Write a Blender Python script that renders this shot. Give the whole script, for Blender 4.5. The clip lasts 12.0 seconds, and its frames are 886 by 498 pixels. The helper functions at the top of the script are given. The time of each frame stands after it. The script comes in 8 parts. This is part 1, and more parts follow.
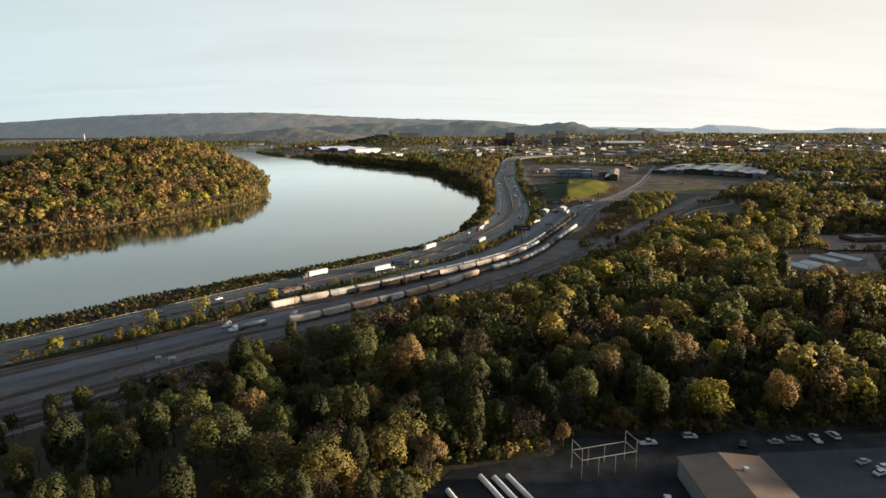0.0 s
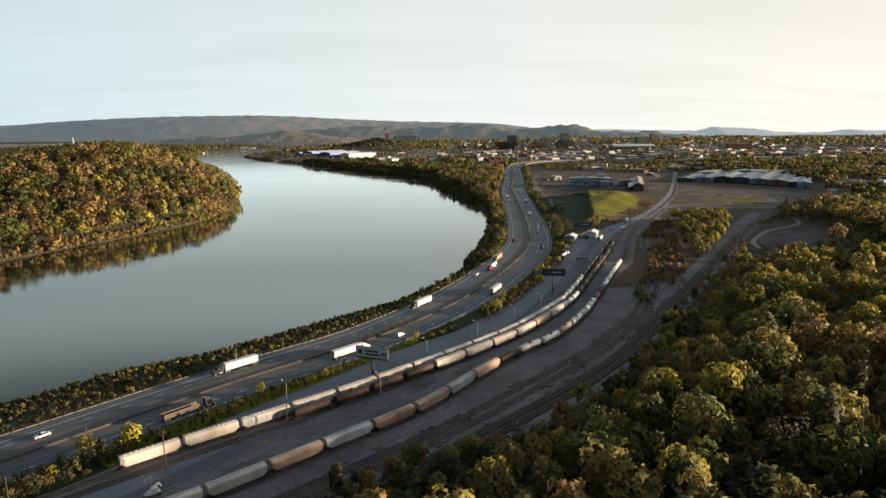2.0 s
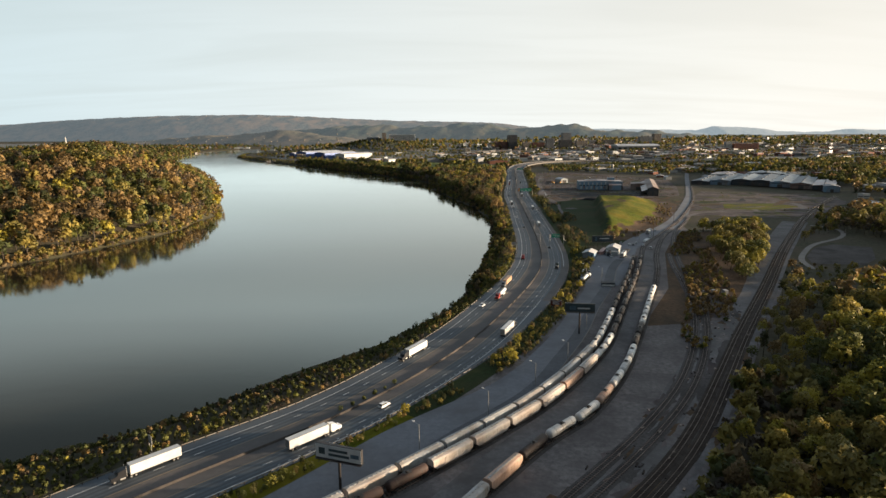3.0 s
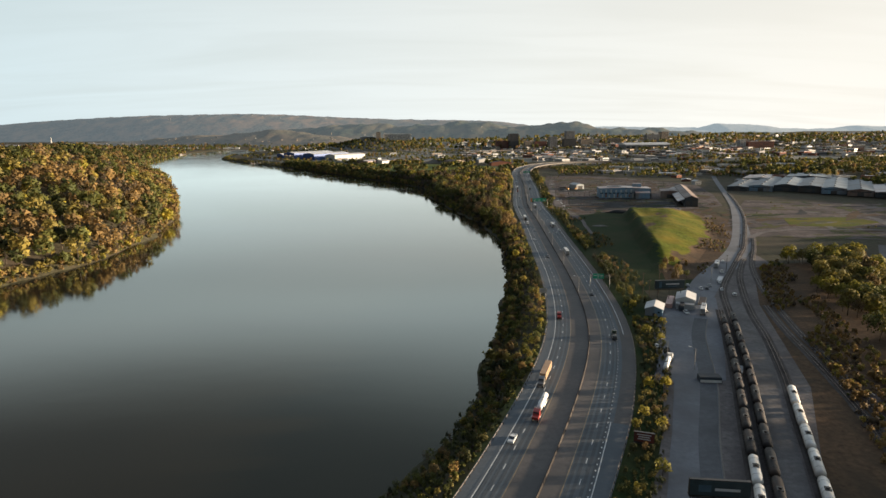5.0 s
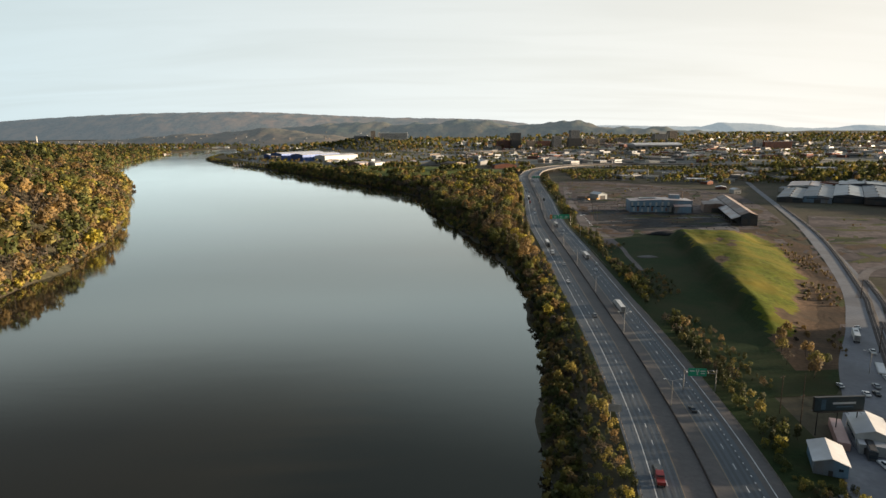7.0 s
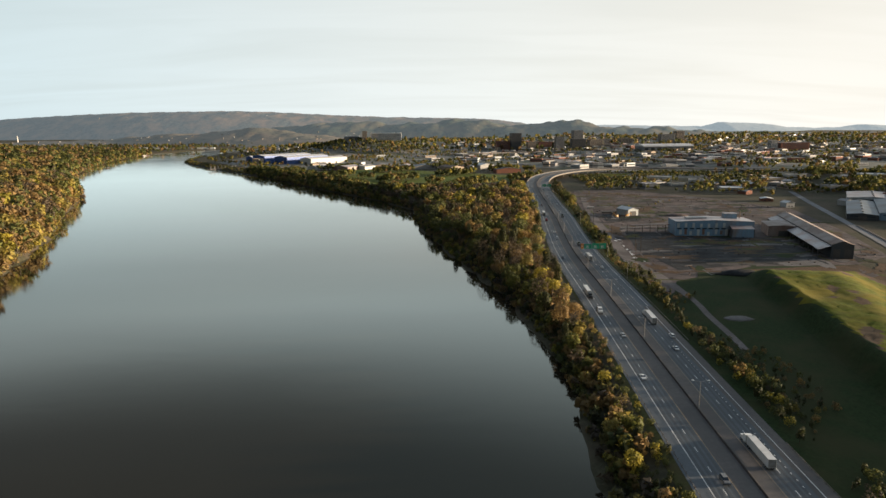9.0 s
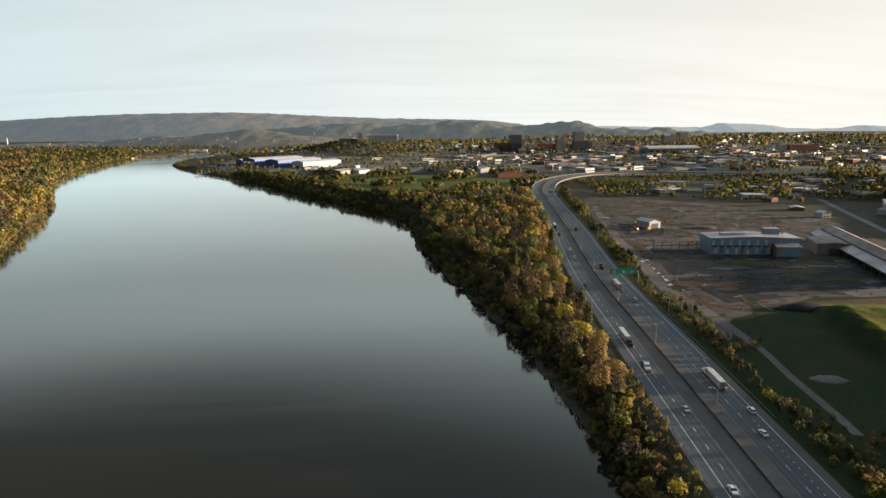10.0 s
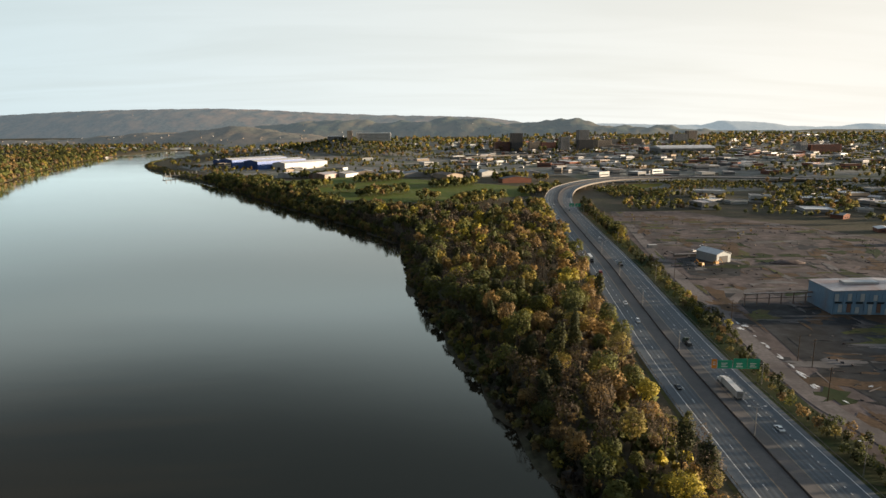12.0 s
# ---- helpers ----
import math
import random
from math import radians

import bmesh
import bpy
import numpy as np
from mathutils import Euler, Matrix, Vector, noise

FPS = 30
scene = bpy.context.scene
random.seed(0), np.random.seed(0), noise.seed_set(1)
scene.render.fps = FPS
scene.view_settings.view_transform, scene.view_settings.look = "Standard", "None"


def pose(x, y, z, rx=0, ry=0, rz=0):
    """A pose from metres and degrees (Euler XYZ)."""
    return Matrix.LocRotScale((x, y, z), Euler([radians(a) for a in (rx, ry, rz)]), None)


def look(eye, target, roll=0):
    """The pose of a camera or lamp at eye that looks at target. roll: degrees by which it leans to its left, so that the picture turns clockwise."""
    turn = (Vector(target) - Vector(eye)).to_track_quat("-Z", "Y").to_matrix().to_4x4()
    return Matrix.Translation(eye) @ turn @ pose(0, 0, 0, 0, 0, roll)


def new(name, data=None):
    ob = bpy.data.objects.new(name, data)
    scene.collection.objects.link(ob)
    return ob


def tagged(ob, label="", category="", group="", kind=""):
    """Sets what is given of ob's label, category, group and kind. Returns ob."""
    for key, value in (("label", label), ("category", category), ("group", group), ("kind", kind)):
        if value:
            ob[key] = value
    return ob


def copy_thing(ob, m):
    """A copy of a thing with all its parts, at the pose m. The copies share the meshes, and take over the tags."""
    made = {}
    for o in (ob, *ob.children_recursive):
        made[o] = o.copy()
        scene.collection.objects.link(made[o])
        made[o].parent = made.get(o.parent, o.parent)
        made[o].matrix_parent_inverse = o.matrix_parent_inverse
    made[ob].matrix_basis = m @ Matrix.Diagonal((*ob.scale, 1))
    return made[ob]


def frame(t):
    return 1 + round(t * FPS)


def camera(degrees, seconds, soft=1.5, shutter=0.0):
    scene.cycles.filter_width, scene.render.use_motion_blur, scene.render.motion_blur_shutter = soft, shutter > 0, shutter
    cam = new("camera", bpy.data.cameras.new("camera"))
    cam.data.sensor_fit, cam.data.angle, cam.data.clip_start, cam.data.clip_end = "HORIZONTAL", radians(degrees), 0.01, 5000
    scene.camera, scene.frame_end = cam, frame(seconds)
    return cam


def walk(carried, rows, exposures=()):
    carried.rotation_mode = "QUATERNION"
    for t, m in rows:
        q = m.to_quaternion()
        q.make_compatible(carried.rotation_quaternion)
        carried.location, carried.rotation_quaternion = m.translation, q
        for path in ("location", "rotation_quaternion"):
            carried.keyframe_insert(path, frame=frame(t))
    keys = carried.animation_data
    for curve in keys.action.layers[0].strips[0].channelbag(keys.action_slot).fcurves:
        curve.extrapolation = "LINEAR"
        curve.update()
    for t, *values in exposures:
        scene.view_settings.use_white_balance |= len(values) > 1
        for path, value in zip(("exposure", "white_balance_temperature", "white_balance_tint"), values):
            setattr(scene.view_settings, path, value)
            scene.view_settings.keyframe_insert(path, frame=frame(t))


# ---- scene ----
# All sizes below are written in metres of the real place; K brings them to the scene's metres.
K = 0.46
cam = camera(72.0, 12.0)
ROWS = [
    (0.0, -0.21, -1.44, 99.23, -0.24, -11.10, -0.20),
    (0.5, 0.11, 39.58, 99.28, -0.22, -11.12, -0.32),
    (1.0, 0.42, 80.20, 99.37, -0.20, -11.22, -0.38),
    (1.5, 0.71, 120.44, 99.50, -0.26, -11.07, -0.40),
    (2.0, 0.99, 160.36, 99.67, -0.31, -10.85, -0.33),
    (2.5, 1.25, 200.00, 99.87, -0.36, -10.86, -0.31),
    (3.0, 1.50, 239.39, 100.12, -0.45, -10.90, -0.34),
    (5.0, 2.35, 395.45, 101.50, -0.64, -11.04, -0.60),
    (5.5, 2.52, 434.31, 101.95, -0.70, -11.05, -0.61),
    (6.0, 2.68, 473.18, 102.43, -0.74, -11.07, -0.62),
    (6.5, 2.83, 512.12, 102.95, -0.77, -11.12, -0.65),
    (7.0, 2.96, 551.17, 103.51, -0.84, -11.18, -0.50),
    (7.5, 3.08, 590.36, 104.12, -0.98, -11.24, -0.45),
    (9.5, 3.41, 749.55, 106.92, -1.36, -11.23, -0.54),
    (10.0, 3.46, 790.17, 107.71, -1.49, -11.13, -0.56),
    (10.5, 3.49, 831.19, 108.55, -1.63, -11.14, -0.52),
    (11.0, 3.51, 872.67, 109.43, -1.74, -11.26, -0.56),
    (11.5, 3.51, 914.66, 110.35, -1.81, -11.28, -0.50),
    (12.0, 3.50, 957.18, 111.30, -2.00, -11.42, -0.43),
]


def gaze(x, y, z, yaw, pitch, roll):
    a, b = radians(yaw), radians(pitch)
    eye = Vector((x, y, z)) * K
    return look(eye, eye + Vector((-math.sin(a) * math.cos(b), math.cos(a) * math.cos(b), math.sin(b))), roll)


walk(cam, [(t, gaze(x, y, z, yaw, pitch, roll)) for t, x, y, z, yaw, pitch, roll in ROWS])

# ---- world, sun ----
SUN_AZ, SUN_EL = 86.0, 5.8  # degrees to the right of +y, degrees above the horizon
SUN_DIR = Vector((math.sin(radians(SUN_AZ)) * math.cos(radians(SUN_EL)), math.cos(radians(SUN_AZ)) * math.cos(radians(SUN_EL)), math.sin(radians(SUN_EL))))


def link(nt, a, b):
    nt.links.new(a, b)


def make_world():
    world = bpy.data.worlds.new("sky")
    scene.world = world
    world.use_nodes = True
    nt = world.node_tree
    nt.nodes.clear()
    N = nt.nodes.new
    out, bg = N("ShaderNodeOutputWorld"), N("ShaderNodeBackground")
    sky = N("ShaderNodeTexSky")
    sky.sky_type, sky.sun_disc = "NISHITA", False
    sky.sun_elevation, sky.sun_rotation = radians(SUN_EL), radians(SUN_AZ)
    sky.air_density, sky.dust_density = 1.2, 2.0
    dim = N("ShaderNodeMix")
    dim.data_type, dim.blend_type = "RGBA", "MULTIPLY"
    dim.inputs["Factor"].default_value = 1.0
    dim.inputs["B"].default_value = (0.10, 0.10, 0.10, 1)
    link(nt, sky.outputs[0], dim.inputs["A"])
    tc = N("ShaderNodeTexCoord")
    dot = N("ShaderNodeVectorMath")
    dot.operation = "DOT_PRODUCT"
    dot.inputs[1].default_value = SUN_DIR
    link(nt, tc.outputs["Generated"], dot.inputs[0])
    # thin cloud sheet: warm white towards the sun, pale blue grey away from it
    ramp = N("ShaderNodeValToRGB")
    ramp.color_ramp.elements[0].position, ramp.color_ramp.elements[0].color = 0.20, (0.64, 0.78, 0.825, 1)
    ramp.color_ramp.elements[1].position, ramp.color_ramp.elements[1].color = 0.80, (0.97, 0.945, 0.87, 1)
    mid = ramp.color_ramp.elements.new(0.52)
    mid.color = (0.83, 0.88, 0.865, 1)
    half = N("ShaderNodeMath")
    half.operation = "MULTIPLY_ADD"
    half.inputs[1].default_value, half.inputs[2].default_value = 0.5, 0.5
    link(nt, dot.outputs["Value"], half.inputs[0])
    link(nt, half.outputs[0], ramp.inputs[0])
    # long streaks of cloud, seen flat near the horizon
    sep, comb = N("ShaderNodeSeparateXYZ"), N("ShaderNodeCombineXYZ")
    link(nt, tc.outputs["Generated"], sep.inputs[0])
    lift = N("ShaderNodeMath")
    lift.operation = "ADD"
    lift.inputs[1].default_value = 0.12
    link(nt, sep.outputs[2], lift.inputs[0])
    for axis in (0, 1):
        div = N("ShaderNodeMath")
        div.operation = "DIVIDE"
        link(nt, sep.outputs[axis], div.inputs[0])
        link(nt, lift.outputs[0], div.inputs[1])
        link(nt, div.outputs[0], comb.inputs[axis])
    mp = N("ShaderNodeMapping")
    mp.inputs["Scale"].default_value = (0.45, 1.6, 1.0)
    mp.inputs["Rotation"].default_value = (0, 0, radians(8))
    link(nt, comb.outputs[0], mp.inputs[0])
    noise_tex = N("ShaderNodeTexNoise")
    noise_tex.inputs["Scale"].default_value, noise_tex.inputs["Detail"].default_value = 1.1, 4.0
    noise_tex.inputs["Roughness"].default_value, noise_tex.inputs["Distortion"].default_value = 0.5, 0.6
    link(nt, mp.outputs[0], noise_tex.inputs["Vector"])
    band = N("ShaderNodeMapRange")
    band.inputs["From Min"].default_value, band.inputs["From Max"].default_value = 0.32, 0.62
    band.inputs["To Min"].default_value, band.inputs["To Max"].default_value = 0.92, 1.0
    link(nt, noise_tex.outputs[0], band.inputs[0])
    mix = N("ShaderNodeMix")
    mix.data_type = "RGBA"
    link(nt, band.outputs[0], mix.inputs["Factor"])
    link(nt, dim.outputs["Result"], mix.inputs["A"])
    # the sheet is brightest some way up, then breaks open overhead to a deeper blue grey
    frayed = N("ShaderNodeMath")
    frayed.operation = "MULTIPLY_ADD"
    frayed.inputs[1].default_value = 0.07
    link(nt, noise_tex.outputs[0], frayed.inputs[0])
    slant = N("ShaderNodeMath")
    slant.operation = "MULTIPLY_ADD"
    slant.inputs[1].default_value = -0.34
    link(nt, half.outputs[0], slant.inputs[0])
    link(nt, sep.outputs[2], slant.inputs[2])
    link(nt, slant.outputs[0], frayed.inputs[2])
    body = N("ShaderNodeMapRange")
    body.interpolation_type = "SMOOTHSTEP"
    body.inputs["From Min"].default_value, body.inputs["From Max"].default_value = 0.20, 0.31
    link(nt, sep.outputs[2], body.inputs[0])
    up = N("ShaderNodeMapRange")
    up.interpolation_type = "SMOOTHSTEP"
    up.inputs["From Min"].default_value, up.inputs["From Max"].default_value = 0.150, 0.350
    link(nt, frayed.outputs[0], up.inputs[0])
    thick = N("ShaderNodeMix")
    thick.data_type = "RGBA"
    link(nt, body.outputs[0], thick.inputs["Factor"])
    thick.inputs["B"].default_value = (1.18, 1.34, 1.36, 1)
    high = N("ShaderNodeMix")
    high.data_type = "RGBA"
    deep = N("ShaderNodeMix")
    deep.data_type = "RGBA"
    deep.inputs["A"].default_value, deep.inputs["B"].default_value = (0.020, 0.035, 0.060, 1), (0.62, 0.73, 0.74, 1)
    link(nt, half.outputs[0], deep.inputs["Factor"])
    # clear blue evening light at the zenith
    zenith = N("ShaderNodeMapRange")
    zenith.interpolation_type = "SMOOTHSTEP"
    zenith.inputs["From Min"].default_value, zenith.inputs["From Max"].default_value = 0.55, 0.85
    link(nt, sep.outputs[2], zenith.inputs[0])
    top = N("ShaderNodeMix")
    top.data_type = "RGBA"
    top.inputs["B"].default_value = (0.34, 0.44, 0.60, 1)
    link(nt, deep.outputs["Result"], top.inputs["A"])
    link(nt, zenith.outputs[0], top.inputs["Factor"])
    link(nt, top.outputs["Result"], high.inputs["B"])
    link(nt, up.outputs[0], high.inputs["Factor"])
    # brighter towards the horizon
    glow = N("ShaderNodeMapRange")
    glow.inputs["From Min"].default_value, glow.inputs["From Max"].default_value = 0.0, 0.2
    glow.inputs["To Min"].default_value, glow.inputs["To Max"].default_value = 1.08, 0.96
    link(nt, sep.outputs[2], glow.inputs[0])
    lit = N("ShaderNodeVectorMath")
    lit.operation = "SCALE"
    link(nt, ramp.outputs[0], lit.inputs[0])
    link(nt, glow.outputs[0], lit.inputs["Scale"])
    link(nt, lit.outputs[0], thick.inputs["A"])
    link(nt, thick.outputs["Result"], high.inputs["A"])
    # the cloud sheet lies ahead; behind the flight the evening sky is clear and dimmer
    south = N("ShaderNodeMapRange")
    south.interpolation_type = "SMOOTHSTEP"
    south.inputs["From Min"].default_value, south.inputs["From Max"].default_value = -0.75, 0.65
    south.inputs["To Min"].default_value, south.inputs["To Max"].default_value = 0.42, 1.0
    link(nt, sep.outputs[1], south.inputs[0])
    west = N("ShaderNodeMapRange")
    west.interpolation_type = "SMOOTHSTEP"
    west.inputs["From Min"].default_value, west.inputs["From Max"].default_value = -0.05, 0.24
    west.inputs["To Min"].default_value, west.inputs["To Max"].default_value = 0.35, 1.0
    link(nt, half.outputs[0], west.inputs[0])
    fade = N("ShaderNodeMath")
    fade.operation = "MULTIPLY"
    link(nt, south.outputs[0], fade.inputs[0])
    link(nt, west.outputs[0], fade.inputs[1])
    dusk = N("ShaderNodeVectorMath")
    dusk.operation = "SCALE"
    link(nt, high.outputs["Result"], dusk.inputs[0])
    link(nt, fade.outputs[0], dusk.inputs["Scale"])
    link(nt, dusk.outputs[0], mix.inputs["B"])
    bg.inputs["Strength"].default_value = SKY_STRENGTH
    link(nt, mix.outputs["Result"], bg.inputs[0])
    link(nt, bg.outputs[0], out.inputs[0])


SKY_STRENGTH = 1.0
make_world()
sun_data = bpy.data.lights.new("sun", "SUN")
sun_data.energy, sun_data.angle, sun_data.color = 14.0, radians(2.5), (1.0, 0.79, 0.56)
sun = new("sun", sun_data)
sun.rotation_mode = "QUATERNION"
sun.rotation_quaternion = SUN_DIR.to_track_quat("Z", "Y")
scene.view_settings.exposure = 0.0


# ---- materials ----
def ramp_node(nt, fac, stops):
    r = nt.nodes.new("ShaderNodeValToRGB")
    el = r.color_ramp.elements
    el[0].position, el[0].color = stops[0][0], (*stops[0][1], 1)
    el[1].position, el[1].color = stops[-1][0], (*stops[-1][1], 1)
    for p, c in stops[1:-1]:
        e = el.new(p)
        e.color = (*c, 1)
    link(nt, fac, r.inputs[0])
    return r.outputs[0]


def place_node(nt, sx=1.0, sy=1.0, sz=1.0, turn=0.0):
    """World place in metres of the real place."""
    g, m = nt.nodes.new("ShaderNodeNewGeometry"), nt.nodes.new("ShaderNodeMapping")
    m.inputs["Scale"].default_value = (sx / K, sy / K, sz / K)
    m.inputs["Rotation"].default_value = (0, 0, radians(turn))
    link(nt, g.outputs["Position"], m.inputs[0])
    return m.outputs[0]


def noise_node(nt, vec, scale, detail=4.0, rough=0.55, warp=0.0):
    n = nt.nodes.new("ShaderNodeTexNoise")
    n.inputs["Scale"].default_value, n.inputs["Detail"].default_value = scale, detail
    n.inputs["Roughness"].default_value, n.inputs["Distortion"].default_value = rough, warp
    link(nt, vec, n.inputs["Vector"])
    return n.outputs[0]


def mix_node(nt, fac, a, b, blend="MIX"):
    m = nt.nodes.new("ShaderNodeMix")
    m.data_type, m.blend_type = "RGBA", blend
    for value, key in ((fac, "Factor"), (a, "A"), (b, "B")):
        if isinstance(value, (int, float)):
            m.inputs[key].default_value = value
        elif isinstance(value, tuple):
            m.inputs[key].default_value = (*value, 1)
        else:
            link(nt, value, m.inputs[key])
    return m.outputs["Result"]


def blank(name):
    m = bpy.data.materials.new(name)
    m.use_nodes = True
    return m, m.node_tree, m.node_tree.nodes["Principled BSDF"]


def shade(h, a):
    return tuple(min(1.0, c * a) for c in h)


def surface(name, col, rough=0.8, wear=None, fine=1.2, coarse=0.06, spread=0.35, metal=0.0, bump=0.3, vary=0.0, stretch=(1, 1, 1), turn=0.0):
    """Two scales of noise over a base colour, a wear colour in patches, a fine relief."""
    m, nt, b = blank(name)
    vec = place_node(nt, *stretch, turn)
    small, large = noise_node(nt, vec, fine, 6.0, 0.65), noise_node(nt, vec, coarse, 5.0, 0.6, 0.3)
    c1 = ramp_node(nt, small, [(0.3, shade(col, 1 - spread)), (0.7, shade(col, 1 + spread))])
    c2 = mix_node(nt, ramp_node(nt, large, [(0.42, (0, 0, 0)), (0.66, (1, 1, 1))]), c1, wear or shade(col, 0.7))
    if vary:
        oi = nt.nodes.new("ShaderNodeObjectInfo")
        c2 = mix_node(nt, 1.0, c2, ramp_node(nt, oi.outputs["Random"], [(0, (1 - vary,) * 3), (1, (1 + vary,) * 3)]), "MULTIPLY")
    link(nt, c2, b.inputs["Base Color"])
    b.inputs["Roughness"].default_value, b.inputs["Metallic"].default_value = rough, metal
    b.inputs["Specular IOR Level"].default_value = 0.5 if rough < 0.6 else 0.3 if rough < 0.9 else 0.08
    if bump:
        bp = nt.nodes.new("ShaderNodeBump")
        bp.inputs["Strength"].default_value, bp.inputs["Distance"].default_value = bump, 0.1 * K
        link(nt, small, bp.inputs["Height"])
        link(nt, bp.outputs[0], b.inputs["Normal"])
    return m


def leaf_material(name, dark, light):
    """Small leaves: one tint for each clump of leaves, broad drifts between trees, light through the leaf."""
    dark, light = tuple(c * k for c, k in zip(dark, (0.80, 0.85, 0.99))), tuple(c * k for c, k in zip(light, (0.84, 0.83, 0.76)))
    m, nt, b = blank(name)
    g, oi = nt.nodes.new("ShaderNodeNewGeometry"), nt.nodes.new("ShaderNodeObjectInfo")
    vec = place_node(nt)
    large = noise_node(nt, vec, 0.085, 2.0, 0.5)
    c1 = mix_node(nt, ramp_node(nt, large, [(0.36, (0, 0, 0)), (0.64, (1, 1, 1))]), dark, light)
    c2 = mix_node(nt, 1.0, c1, ramp_node(nt, g.outputs["Random Per Island"], [(0, (0.91, 0.915, 0.92)), (1, (1.09, 1.08, 1.06))]), "MULTIPLY")
    c3 = mix_node(nt, 1.0, c2, ramp_node(nt, oi.outputs["Random"], [(0, (0.80, 0.83, 0.85)), (1, (1.18, 1.15, 1.08))]), "MULTIPLY")
    link(nt, c3, b.inputs["Base Color"])
    b.inputs["Roughness"].default_value = 0.75
    b.inputs["Specular IOR Level"].default_value = 0.22
    tr, ms = nt.nodes.new("ShaderNodeBsdfTranslucent"), nt.nodes.new("ShaderNodeMixShader")
    link(nt, c3, tr.inputs[0])
    ms.inputs[0].default_value = 0.34
    out = nt.nodes["Material Output"]
    link(nt, b.outputs[0], ms.inputs[1])
    link(nt, tr.outputs[0], ms.inputs[2])
    link(nt, ms.outputs[0], out.inputs[0])
    return m


def water_material():
    """A brown body under a smooth skin whose gloss grows towards a low angle."""
    m, nt, b = blank("river_water")
    nt.nodes.remove(b)
    N = nt.nodes.new
    body = N("ShaderNodeBsdfDiffuse")
    col = ramp_node(nt, noise_node(nt, place_node(nt), 0.006, 3.0), [(0.35, (0.017, 0.0135, 0.009)), (0.65, (0.024, 0.0190, 0.012))])
    link(nt, col, body.inputs["Color"])
    skin = N("ShaderNodeBsdfGlossy")
    skin.inputs["Color"].default_value = (0.935, 0.98, 0.955, 1)
    gust = noise_node(nt, place_node(nt, 0.35, 1.0, 1.0, 20), 0.012, 3.0, 0.6, 0.6)
    link(nt, ramp_node(nt, gust, [(0.35, (0.04,) * 3), (0.7, (0.11,) * 3)]), skin.inputs["Roughness"])
    add = N("ShaderNodeMath")
    add.operation = "MULTIPLY_ADD"
    link(nt, noise_node(nt, place_node(nt, 0.5, 1.0, 1.0, 12), 0.35, 3.0, 0.6, 0.3), add.inputs[0])
    add.inputs[1].default_value = 0.5
    link(nt, noise_node(nt, place_node(nt, 0.4, 1.0, 1.0, 25), 0.05, 2.0, 0.5, 0.8), add.inputs[2])
    bp = N("ShaderNodeBump")
    bp.inputs["Strength"].default_value, bp.inputs["Distance"].default_value = 0.075, 0.35 * K
    link(nt, add.outputs[0], bp.inputs["Height"])
    link(nt, bp.outputs[0], skin.inputs["Normal"])
    fres = N("ShaderNodeFresnel")
    fres.inputs["IOR"].default_value = 1.33
    curve = N("ShaderNodeMath")
    curve.operation = "POWER"
    curve.inputs[1].default_value = 1.15
    link(nt, fres.outputs[0], curve.inputs[0])
    gain = N("ShaderNodeMath")
    gain.operation, gain.use_clamp = "MULTIPLY", True
    gain.inputs[1].default_value = 1.66
    link(nt, curve.outputs[0], gain.inputs[0])
    both = N("ShaderNodeMixShader")
    link(nt, gain.outputs[0], both.inputs[0])
    link(nt, body.outputs[0], both.inputs[1])
    link(nt, skin.outputs[0], both.inputs[2])
    link(nt, both.outputs[0], nt.nodes["Material Output"].inputs[0])
    return m


def glass_material():
    m, nt, b = blank("window_glass")
    b.inputs["Base Color"].default_value = (0.03, 0.04, 0.05, 1)
    b.inputs["Roughness"].default_value = 0.12
    return m


